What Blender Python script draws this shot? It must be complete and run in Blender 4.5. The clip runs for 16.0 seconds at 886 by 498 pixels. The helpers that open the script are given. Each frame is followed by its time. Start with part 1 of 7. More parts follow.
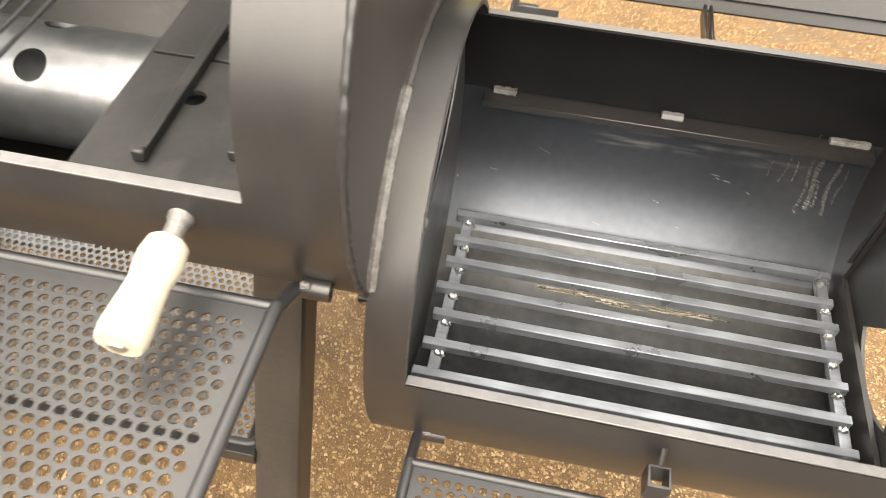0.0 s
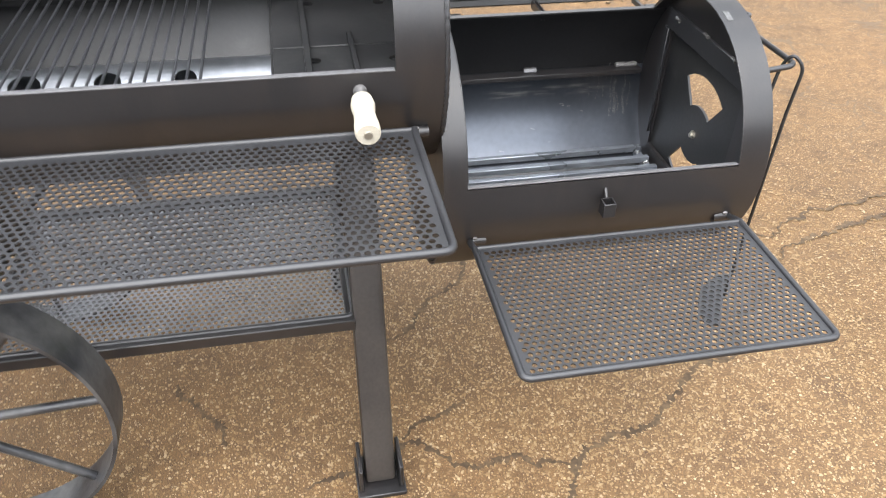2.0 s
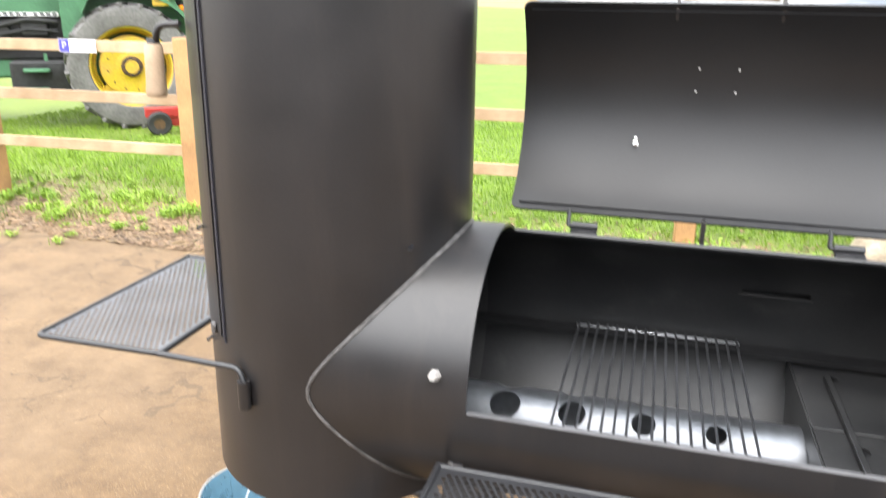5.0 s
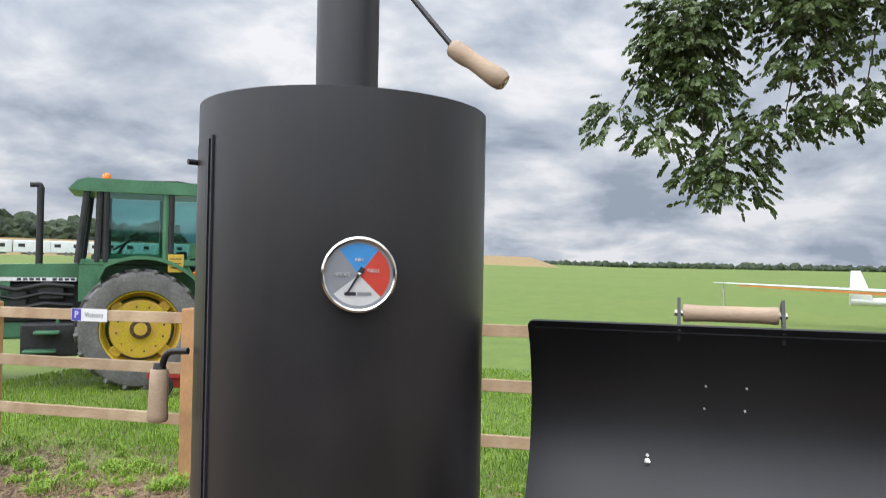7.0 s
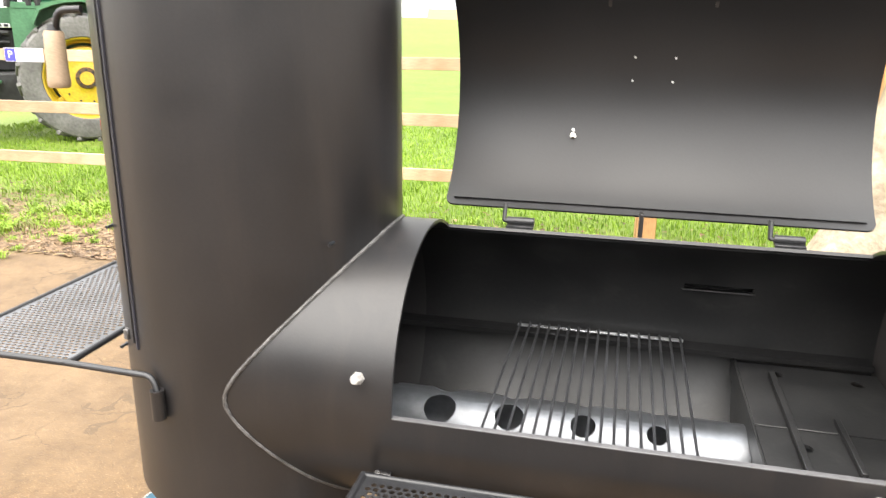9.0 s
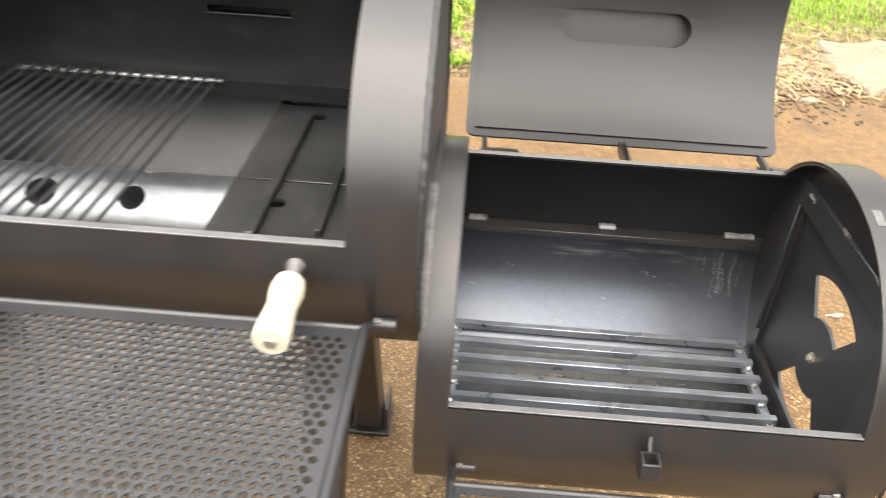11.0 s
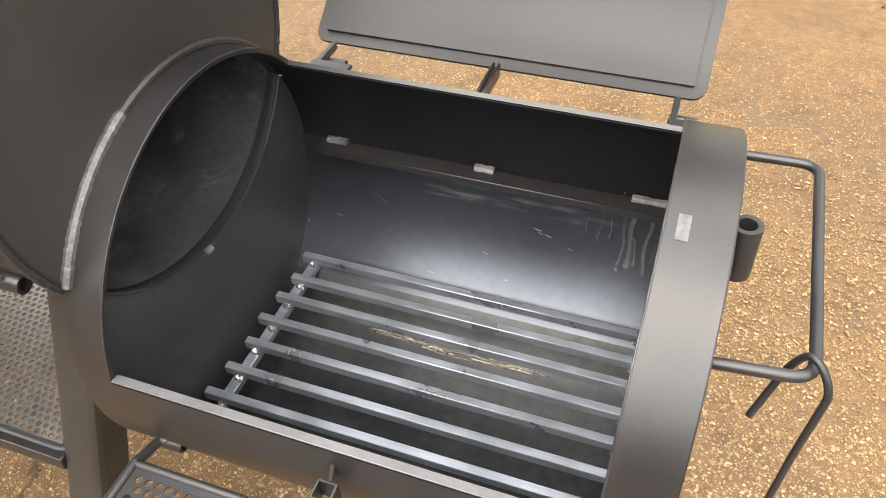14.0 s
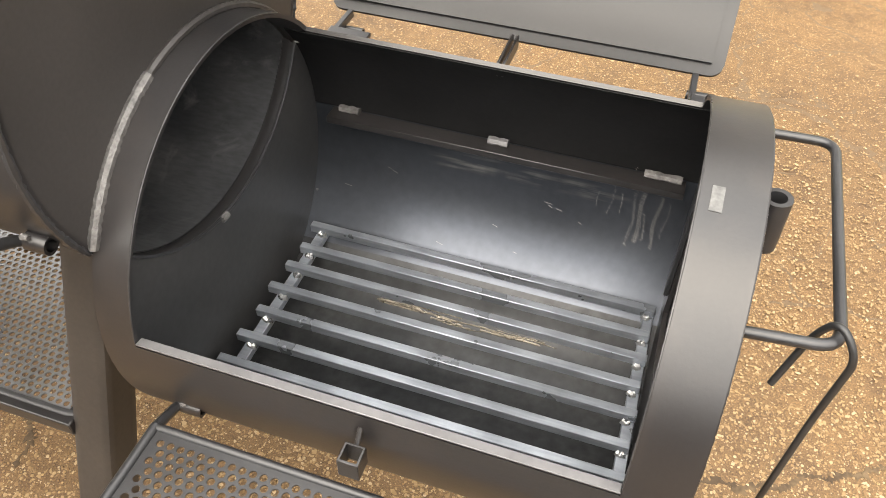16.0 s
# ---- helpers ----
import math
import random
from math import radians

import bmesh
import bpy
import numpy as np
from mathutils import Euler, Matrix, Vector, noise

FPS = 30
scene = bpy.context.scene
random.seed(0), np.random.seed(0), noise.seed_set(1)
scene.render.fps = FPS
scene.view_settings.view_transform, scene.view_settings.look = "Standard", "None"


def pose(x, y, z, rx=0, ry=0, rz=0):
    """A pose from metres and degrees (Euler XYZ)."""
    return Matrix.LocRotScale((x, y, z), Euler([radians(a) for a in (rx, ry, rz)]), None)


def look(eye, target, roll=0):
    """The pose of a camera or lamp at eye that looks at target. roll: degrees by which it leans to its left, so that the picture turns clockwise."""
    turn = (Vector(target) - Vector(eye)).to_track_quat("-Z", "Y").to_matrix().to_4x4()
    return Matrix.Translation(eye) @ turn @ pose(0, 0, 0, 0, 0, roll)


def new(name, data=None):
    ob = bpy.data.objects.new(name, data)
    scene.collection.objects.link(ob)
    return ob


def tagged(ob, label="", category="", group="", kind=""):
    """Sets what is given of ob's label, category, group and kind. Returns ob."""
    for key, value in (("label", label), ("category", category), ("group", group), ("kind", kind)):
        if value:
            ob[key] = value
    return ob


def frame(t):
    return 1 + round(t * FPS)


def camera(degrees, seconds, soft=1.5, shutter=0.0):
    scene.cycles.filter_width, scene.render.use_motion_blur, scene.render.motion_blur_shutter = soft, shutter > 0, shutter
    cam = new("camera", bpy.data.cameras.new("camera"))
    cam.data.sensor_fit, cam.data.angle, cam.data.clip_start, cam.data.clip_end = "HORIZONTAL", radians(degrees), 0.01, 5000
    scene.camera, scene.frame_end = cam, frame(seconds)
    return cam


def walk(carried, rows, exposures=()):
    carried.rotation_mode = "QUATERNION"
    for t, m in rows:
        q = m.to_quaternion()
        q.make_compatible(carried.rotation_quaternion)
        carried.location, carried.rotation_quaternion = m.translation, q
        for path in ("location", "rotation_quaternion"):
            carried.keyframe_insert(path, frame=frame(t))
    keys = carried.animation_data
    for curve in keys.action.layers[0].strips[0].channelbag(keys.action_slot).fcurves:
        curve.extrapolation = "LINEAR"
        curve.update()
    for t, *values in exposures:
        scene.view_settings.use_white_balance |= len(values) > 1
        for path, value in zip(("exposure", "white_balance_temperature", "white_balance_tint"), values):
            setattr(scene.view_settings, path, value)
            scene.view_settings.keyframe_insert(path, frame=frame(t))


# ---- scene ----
SKY, SUN = 1.0, 0.9
EXPOSURES = [(0.0, 1.97, 8900, 13), (1.0, 1.90, 8300, 13), (1.5, 1.73, 8000, 13), (2.0, 1.5, 7000, 13), (2.5, 1.55, 6450, 13), (3.0, 1.45, 6450, 13), (3.5, 1.4, 6500, 13), (4.0, 1.5, 6700, 13), (4.5, 1.58, 7300, 13), (5.2, 1.33, 7000, 13), (6.0, 0.68, 6600, 13), (7.3, 0.17, 6700, 13), (8.2, 0.83, 7200, 13), (10.3, 2.06, 8000, 13), (11.0, 1.78, 8000, 13), (12.2, 1.73, 7650, 13), (14.5, 1.63, 8000, 13), (16.0, 1.63, 8200, 13)]
cam = camera(60.7, 16.0, 0.9, 0.35)
PATH = [
    (0, (0.128, -0.548, 1.415), (-0.075, 0.715, -0.122), 3.0),
    (0.5, (0.018, -0.711, 1.445), (-0.057, 0.726, 0.056), 3.5),
    (1, (-0.126, -0.909, 1.46), (-0.066, 0.593, 0.141), 2.1),
    (1.5, (-0.154, -1.137, 1.461), (0.057, 0.382, 0.177), 2.1),
    (2, (-0.226, -1.246, 1.487), (0.106, 0.296, 0.259), 1.6),
    (2.5, (-0.311, -1.269, 1.529), (0.117, 0.344, 0.427), 1.4),
    (3, (-0.355, -1.244, 1.547), (0.117, 0.415, 0.535), 1.7),
    (3.5, (-0.354, -1.248, 1.548), (0.087, 0.445, 0.579), 1.9),
    (4, (-0.397, -1.258, 1.563), (-0.182, 0.51, 0.653), 2.2),
    (4.5, (-0.509, -1.273, 1.571), (-0.741, 0.547, 0.777), 1.5),
    (5, (-0.57, -1.265, 1.64), (-1.082, 0.568, 1.025), 0.9),
    (5.2, (-0.577, -1.25, 1.663), (-1.135, 0.608, 1.177), 0.8),
    (6.3, (-0.586, -1.238, 1.742), (-1.154, 0.671, 1.916), 0.9),
    (7.3, (-0.59, -1.228, 1.764), (-1.132, 0.696, 1.711), 1.0),
    (7.5, (-0.58, -1.236, 1.729), (-1.114, 0.688, 1.624), 0.9),
    (8, (-0.569, -1.234, 1.659), (-1.082, 0.676, 1.36), 1.4),
    (8.2, (-0.558, -1.233, 1.642), (-1.078, 0.662, 1.27), 1.5),
    (10.3, (-0.214, -1.04, 1.516), (-0.409, 0.733, 0.61), 2.1),
    (10.5, (-0.124, -1.009, 1.496), (-0.284, 0.732, 0.524), 2.8),
    (11, (0.043, -0.86, 1.451), (-0.006, 0.802, 0.339), 3.4),
    (11.5, (0.176, -0.676, 1.428), (0.224, 0.919, 0.223), 4.3),
    (12, (0.338, -0.603, 1.415), (0.206, 0.937, 0.146), 5.6),
    (12.5, (0.461, -0.577, 1.413), (0.093, 0.87, 0.082), 3.4),
    (13, (0.504, -0.552, 1.417), (-0.004, 0.826, 0.059), -0.1),
    (13.5, (0.517, -0.53, 1.419), (-0.025, 0.831, 0.058), -1.8),
    (14, (0.538, -0.522, 1.411), (0.031, 0.832, 0.029), -1.7),
    (14.5, (0.53, -0.527, 1.407), (0.057, 0.821, 0.008), -0.7),
    (15, (0.524, -0.534, 1.411), (0.064, 0.811, 0.004), 0.1),
    (15.5, (0.509, -0.546, 1.406), (0.063, 0.795, -0.009), 0.8),
    (16, (0.489, -0.552, 1.409), (0.063, 0.787, -0.014), 1.3),
]
walk(cam, [(t, look(eye, target, roll)) for t, eye, target, roll in PATH], EXPOSURES)

# ---- sky, sun ----
world = bpy.data.worlds.new("overcast_sky")
scene.world = world
world.use_nodes = True
wn, wl = world.node_tree.nodes, world.node_tree.links
wn.clear()
SUN_EL, SUN_AZ = radians(54), radians(205)
sky = wn.new("ShaderNodeTexSky")
sky.sky_type, sky.sun_disc = "NISHITA", False
sky.sun_elevation, sky.sun_rotation = SUN_EL, SUN_AZ
sky.air_density, sky.dust_density = 1.0, 2.0
tc = wn.new("ShaderNodeTexCoord")
sep = wn.new("ShaderNodeSeparateXYZ")
wl.new(tc.outputs["Generated"], sep.inputs[0])


def sky_math(op, a, b):
    x = wn.new("ShaderNodeMath")
    x.operation = op
    for k, v in enumerate((a, b)):
        if isinstance(v, (int, float)):
            x.inputs[k].default_value = v
        else:
            wl.new(v, x.inputs[k])
    return x.outputs[0]


# the cloud deck is a flat layer overhead, so its clouds crowd together towards the horizon
up = sky_math("ADD", sky_math("MAXIMUM", sep.outputs["Z"], 0.0), 0.33)
deck = wn.new("ShaderNodeCombineXYZ")
wl.new(sky_math("DIVIDE", sep.outputs["X"], up), deck.inputs[0])
wl.new(sky_math("DIVIDE", sep.outputs["Y"], up), deck.inputs[1])
cl1 = wn.new("ShaderNodeTexNoise")
cl1.inputs["Scale"].default_value, cl1.inputs["Detail"].default_value, cl1.inputs["Roughness"].default_value = 2.3, 9, 0.55
cl1.inputs["Distortion"].default_value = 0.25
wl.new(deck.outputs[0], cl1.inputs["Vector"])
cl2 = wn.new("ShaderNodeTexNoise")
cl2.inputs["Scale"].default_value, cl2.inputs["Detail"].default_value = 0.55, 4
wl.new(deck.outputs[0], cl2.inputs["Vector"])
tone = wn.new("ShaderNodeValToRGB")
for k, (p, c) in enumerate(((0.36, (0.262, 0.318, 0.395)), (0.45, (0.39, 0.448, 0.525)), (0.52, (0.50, 0.55, 0.61)), (0.60, (0.67, 0.70, 0.735)))):
    e = tone.color_ramp.elements[k] if k < 2 else tone.color_ramp.elements.new(p)
    e.position, e.color = p, (*c, 1)
wl.new(cl1.outputs["Fac"], tone.inputs[0])
cover = wn.new("ShaderNodeValToRGB")
cover.color_ramp.elements[0].position, cover.color_ramp.elements[1].position = 0.30, 0.42
wl.new(cl2.outputs["Fac"], cover.inputs[0])
dim = wn.new("ShaderNodeVectorMath")
dim.operation = "SCALE"
dim.inputs["Scale"].default_value = 0.07
wl.new(sky.outputs[0], dim.inputs[0])
cmix = wn.new("ShaderNodeMix")
cmix.data_type = "RGBA"
wl.new(cover.outputs[0], cmix.inputs["Factor"])
wl.new(dim.outputs[0], cmix.inputs["A"])
wl.new(tone.outputs[0], cmix.inputs["B"])
# the deck is thinner overhead and glows broadly on the side of the veiled sun
zen = wn.new("ShaderNodeMapRange")
zen.inputs["From Min"].default_value, zen.inputs["From Max"].default_value = 0.05, 0.95
zen.inputs["To Min"].default_value, zen.inputs["To Max"].default_value = 1.0, 1.55
wl.new(sep.outputs["Z"], zen.inputs["Value"])
SUN_WAY = Vector((math.sin(SUN_AZ) * math.cos(SUN_EL), math.cos(SUN_AZ) * math.cos(SUN_EL), math.sin(SUN_EL)))
near_sun = wn.new("ShaderNodeVectorMath")
near_sun.operation = "DOT_PRODUCT"
near_sun.inputs[1].default_value = SUN_WAY
wl.new(tc.outputs["Generated"], near_sun.inputs[0])
glow = wn.new("ShaderNodeMapRange")
glow.interpolation_type = "SMOOTHSTEP"
glow.inputs["From Min"].default_value, glow.inputs["From Max"].default_value = -0.1, 1.0
glow.inputs["To Min"].default_value, glow.inputs["To Max"].default_value = 1.0, 3.0
wl.new(near_sun.outputs["Value"], glow.inputs["Value"])
dome = wn.new("ShaderNodeVectorMath")
dome.operation = "SCALE"
wl.new(cmix.outputs["Result"], dome.inputs[0])
wl.new(sky_math("MULTIPLY", zen.outputs[0], glow.outputs[0]), dome.inputs["Scale"])
bg = wn.new("ShaderNodeBackground")
bg.inputs["Strength"].default_value = SKY
wl.new(dome.outputs[0], bg.inputs["Color"])
wo = wn.new("ShaderNodeOutputWorld")
wl.new(bg.outputs[0], wo.inputs[0])
sun = bpy.data.lights.new("sun", "SUN")
sun.energy, sun.angle, sun.color = SUN, radians(55), (1.0, 0.99, 0.97)
sun_ob = new("sun", sun)
sun_ob.matrix_world = look(SUN_WAY * 50, (0, 0, 0))


# ---- materials ----
def mat(name, base, rough=0.5, metal=0.0, vary=0.25, grain=40.0, coarse=4.0, bump=0.1, rough_vary=0.15, tint=None, streak=None, piece=0.0, bump_dist=0.002, spec=0.5):
    """A surface with two scales of variation in colour, gloss and relief. tint: a second colour in coarse patches; streak: stretch of the fine grain per axis; piece: change from piece to piece."""
    m = bpy.data.materials.new(name)
    m.use_nodes = True
    n, l = m.node_tree.nodes, m.node_tree.links
    b = n["Principled BSDF"]
    b.inputs["Metallic"].default_value = metal
    b.inputs["Specular IOR Level"].default_value = spec
    co = n.new("ShaderNodeTexCoord")
    mp = n.new("ShaderNodeMapping")
    l.new(co.outputs["Object"], mp.inputs[0])
    if streak:
        mp.inputs["Scale"].default_value = streak
    fine, big = n.new("ShaderNodeTexNoise"), n.new("ShaderNodeTexNoise")
    fine.inputs["Scale"].default_value, fine.inputs["Detail"].default_value = grain, 4
    big.inputs["Scale"].default_value, big.inputs["Detail"].default_value = coarse, 5
    l.new(mp.outputs[0], fine.inputs["Vector"])
    l.new(co.outputs["Object"], big.inputs["Vector"])
    second = tint or tuple(min(1, c * (1 + vary)) for c in base)
    ramp = n.new("ShaderNodeValToRGB")
    ramp.color_ramp.elements[0].position, ramp.color_ramp.elements[0].color = 0.35, (*(c * (1 - vary * 0.6) for c in base), 1)
    ramp.color_ramp.elements[1].position, ramp.color_ramp.elements[1].color = 0.68, (*second, 1)
    l.new(big.outputs["Fac"], ramp.inputs[0])
    mx = n.new("ShaderNodeMix")
    mx.data_type, mx.blend_type = "RGBA", "MULTIPLY"
    mx.inputs["Factor"].default_value = min(1, vary * 1.6)
    l.new(ramp.outputs[0], mx.inputs["A"])
    r2 = n.new("ShaderNodeValToRGB")
    r2.color_ramp.elements[0].position, r2.color_ramp.elements[0].color = 0.3, (0.55, 0.55, 0.55, 1)
    r2.color_ramp.elements[1].position, r2.color_ramp.elements[1].color = 0.7, (1.15, 1.15, 1.15, 1)
    l.new(fine.outputs["Fac"], r2.inputs[0])
    l.new(r2.outputs[0], mx.inputs["B"])
    out = mx.outputs["Result"]
    if piece:
        inf = n.new("ShaderNodeObjectInfo")
        hs = n.new("ShaderNodeHueSaturation")
        mr = n.new("ShaderNodeMapRange")
        mr.inputs["To Min"].default_value, mr.inputs["To Max"].default_value = 1 - piece, 1 + piece
        l.new(inf.outputs["Random"], mr.inputs["Value"])
        l.new(mr.outputs[0], hs.inputs["Value"])
        l.new(out, hs.inputs["Color"])
        out = hs.outputs[0]
    l.new(out, b.inputs["Base Color"])
    rr = n.new("ShaderNodeMapRange")
    rr.inputs["From Min"].default_value, rr.inputs["From Max"].default_value = 0.3, 0.7
    rr.inputs["To Min"].default_value, rr.inputs["To Max"].default_value = max(0.02, rough - rough_vary), min(1, rough + rough_vary)
    l.new(big.outputs["Fac"], rr.inputs["Value"])
    l.new(rr.outputs[0], b.inputs["Roughness"])
    if bump:
        bp = n.new("ShaderNodeBump")
        bp.inputs["Strength"].default_value, bp.inputs["Distance"].default_value = bump, bump_dist
        l.new(fine.outputs["Fac"], bp.inputs["Height"])
        l.new(bp.outputs[0], b.inputs["Normal"])
    return m


paint = mat("satin_black_paint", (0.0150, 0.0143, 0.0151), 0.36, 0.0, 0.18, 220, 5, 0.05, 0.05, tint=(0.0205, 0.0187, 0.0191), spec=0.62)
# copy of the black paint, toned to keep the inside in shade
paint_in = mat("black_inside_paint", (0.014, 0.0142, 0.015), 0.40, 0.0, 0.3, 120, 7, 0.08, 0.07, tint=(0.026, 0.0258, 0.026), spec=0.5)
bar_steel = mat("bare_bar_steel", (0.29, 0.315, 0.35), 0.33, 0.65, 0.25, 60, 16, 0.10, 0.08, streak=(0.25, 3, 3))
weld_silver = mat("bright_weld_silver", (0.45, 0.45, 0.45), 0.30, 0.9, 0.4, 300, 90, 0.6, 0.15)
primer = mat("grey_primer", (0.15, 0.15, 0.148), 0.55, 0.0, 0.6, 160, 60, 0.1, tint=(0.12, 0.12, 0.118))
raw_steel = mat("raw_mill_steel", (0.082, 0.090, 0.105), 0.31, 0.8, 0.12, 70, 3.5, 0.02, 0.04)
rod_steel = mat("dull_rod_steel", (0.045, 0.046, 0.05), 0.48, 0.4, 0.3, 80, 9, 0.08, 0.1)


def smeared(m, x0, x1, z0, z1, pale):
    """A faint chalky smear of ragged streaks over one band of a surface."""
    n, l = m.node_tree.nodes, m.node_tree.links
    b = n["Principled BSDF"]
    co, sp = n.new("ShaderNodeTexCoord"), n.new("ShaderNodeSeparateXYZ")
    l.new(co.outputs["Object"], sp.inputs[0])
    mp, no, no2 = n.new("ShaderNodeMapping"), n.new("ShaderNodeTexNoise"), n.new("ShaderNodeTexNoise")
    mp.inputs["Scale"].default_value = (9, 60, 110)
    mp.inputs["Rotation"].default_value = (0, radians(3), 0)
    l.new(co.outputs["Object"], mp.inputs[0])
    l.new(mp.outputs[0], no.inputs["Vector"])
    no.inputs["Scale"].default_value, no.inputs["Detail"].default_value = 1.0, 6
    no2.inputs["Scale"].default_value, no2.inputs["Detail"].default_value = 14, 3
    l.new(co.outputs["Object"], no2.inputs["Vector"])
    last = None
    for axis, lo, hi, soft in (("X", x0, x1, 0.05), ("Z", z0, z1, 0.012)):
        for edge, way in ((lo, 1), (hi, -1)):
            r = n.new("ShaderNodeMapRange")
            r.interpolation_type = "SMOOTHSTEP"
            r.inputs["From Min"].default_value, r.inputs["From Max"].default_value = edge - way * soft, edge + way * soft
            l.new(sp.outputs[axis], r.inputs["Value"])
            if last is None:
                last = r.outputs[0]
            else:
                k = n.new("ShaderNodeMath")
                k.operation = "MULTIPLY"
                l.new(last, k.inputs[0]), l.new(r.outputs[0], k.inputs[1])
                last = k.outputs[0]
    rag = n.new("ShaderNodeMapRange")
    rag.inputs["From Min"].default_value, rag.inputs["From Max"].default_value = 0.48, 0.72
    l.new(no.outputs["Fac"], rag.inputs["Value"])
    gap = n.new("ShaderNodeMapRange")
    gap.inputs["From Min"].default_value, gap.inputs["From Max"].default_value = 0.4, 0.6
    l.new(no2.outputs["Fac"], gap.inputs["Value"])
    for src in (rag, gap):
        k = n.new("ShaderNodeMath")
        k.operation = "MULTIPLY"
        l.new(last, k.inputs[0]), l.new(src.outputs[0], k.inputs[1])
        last = k.outputs[0]
    mx = n.new("ShaderNodeMix")
    mx.data_type = "RGBA"
    mx.inputs["B"].default_value = (*pale, 1)
    old = b.inputs["Base Color"].links[0].from_socket
    l.new(last, mx.inputs["Factor"])
    l.new(old, mx.inputs["A"])
    l.new(mx.outputs["Result"], b.inputs["Base Color"])
    return m


def smudged(m, pale, scale, lo, hi, most):
    """Rubbed, smoky smudges of uneven outline."""
    n, l = m.node_tree.nodes, m.node_tree.links
    b = n["Principled BSDF"]
    co, mp, no = n.new("ShaderNodeTexCoord"), n.new("ShaderNodeMapping"), n.new("ShaderNodeTexNoise")
    mp.inputs["Scale"].default_value = scale
    mp.inputs["Rotation"].default_value = (radians(25), radians(10), 0)
    no.inputs["Scale"].default_value, no.inputs["Detail"].default_value, no.inputs["Roughness"].default_value = 1.0, 7, 0.62
    no.inputs["Distortion"].default_value = 0.6
    l.new(co.outputs["Object"], mp.inputs[0])
    l.new(mp.outputs[0], no.inputs["Vector"])
    r = n.new("ShaderNodeMapRange")
    r.inputs["From Min"].default_value, r.inputs["From Max"].default_value, r.inputs["To Max"].default_value = lo, hi, most
    l.new(no.outputs["Fac"], r.inputs["Value"])
    mx = n.new("ShaderNodeMix")
    mx.data_type = "RGBA"
    mx.inputs["B"].default_value = (*pale, 1)
    old = b.inputs["Base Color"].links[0].from_socket
    l.new(r.outputs[0], mx.inputs["Factor"])
    l.new(old, mx.inputs["A"])
    l.new(mx.outputs["Result"], b.inputs["Base Color"])


lid_paint = mat("smooth_lid_paint", (0.0115, 0.0115, 0.0125), 0.44, 0.0, 0.15, 220, 4, 0.04, 0.05, tint=(0.0145, 0.0142, 0.0150), spec=0.52)
# dusty steel, its grey also raised to brighten a deeply shaded cavity
dust_lift_steel = mat("dusty_mill_steel", (0.045, 0.047, 0.051), 0.42, 0.2, 0.4, 60, 9, 0.15, 0.12, tint=(0.072, 0.073, 0.076), streak=(1, 3, 3))
# steel darkened in colour for a reflection missing from the firebox floor
floor_shade_steel = mat("dark_mill_scale", (0.034, 0.036, 0.039), 0.38, 0.5, 0.5, 60, 7, 0.12, 0.14, tint=(0.054, 0.055, 0.057))
# black plate made paler to lift the firebox's inner end out of shade
lifted_plate = mat("bare_rolled_plate", (0.032, 0.0322, 0.034), 0.40, 0.15, 0.25, 90, 6, 0.06, 0.08, tint=(0.044, 0.043, 0.044))
# near-black that puts shade into the back ledge and the upper firebox wall
shade_black = mat("matt_soot", (0.008, 0.008, 0.0085), 0.6, 0.0, 0.3, 120, 9, 0.1, 0.1, spec=0.2)
# the black paint again, darker so that the chamber's shade is in its colour
inner_shade_paint = mat("smoked_lining", (0.0095, 0.0098, 0.0105), 0.38, 0.0, 0.3, 120, 7, 0.08, 0.07, tint=(0.015, 0.015, 0.0155), spec=0.42)
# lit copy of the black paint, lightened and warmed in its colour
lit_black = mat("matt_black_plate", (0.030, 0.0272, 0.0265), 0.46, 0.0, 0.2, 220, 5, 0.05, 0.05, tint=(0.037, 0.033, 0.032), spec=0.6)
# brown in this black stands in for light bounced off the gravel
leg_bounce_paint = mat("dusty_black_leg", (0.026, 0.0235, 0.0225), 0.42, 0.0, 0.3, 150, 6, 0.06, 0.07, tint=(0.044, 0.037, 0.032), spec=0.6)
# rubbed paint, pale enough to hold the edge's highlight as well
edge_sheen = mat("rubbed_paint_edge", (0.085, 0.084, 0.086), 0.34, 0.4, 0.5, 120, 30, 0.1, 0.12, tint=(0.035, 0.034, 0.035))
weld_grey = mat("ground_weld_bead", (0.135, 0.130, 0.127), 0.44, 0.3, 0.45, 260, 60, 0.7, 0.15)
smudged(inner_shade_paint, (0.045, 0.044, 0.043), (11, 8, 17), 0.57, 0.82, 0.5)
smudged(dust_lift_steel, (0.17, 0.17, 0.17), (16, 10, 24), 0.54, 0.78, 0.8)
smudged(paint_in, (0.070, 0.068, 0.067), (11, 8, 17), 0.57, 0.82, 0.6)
smudged(paint, (0.034, 0.028, 0.026), (17, 17, 2.2), 0.50, 0.80, 0.55)
smeared(raw_steel, 0.22, 0.46, 0.684, 0.706, (0.42, 0.40, 0.38))
pipe_steel = mat("bright_pipe_steel", (0.225, 0.235, 0.25), 0.40, 0.85, 0.25, 50, 6, 0.06, 0.08)
bright_bar = mat("bright_flat_bar", (0.55, 0.56, 0.58), 0.32, 0.8, 0.2, 80, 9, 0.08, 0.1)
edge_steel = mat("ground_steel_edge", (0.17, 0.168, 0.172), 0.46, 0.5, 0.14, 120, 12, 0.1, 0.06)
weld_mat = mat("weld_bead", (0.15, 0.145, 0.143), 0.42, 0.4, 0.35, 260, 45, 0.6, 0.15)
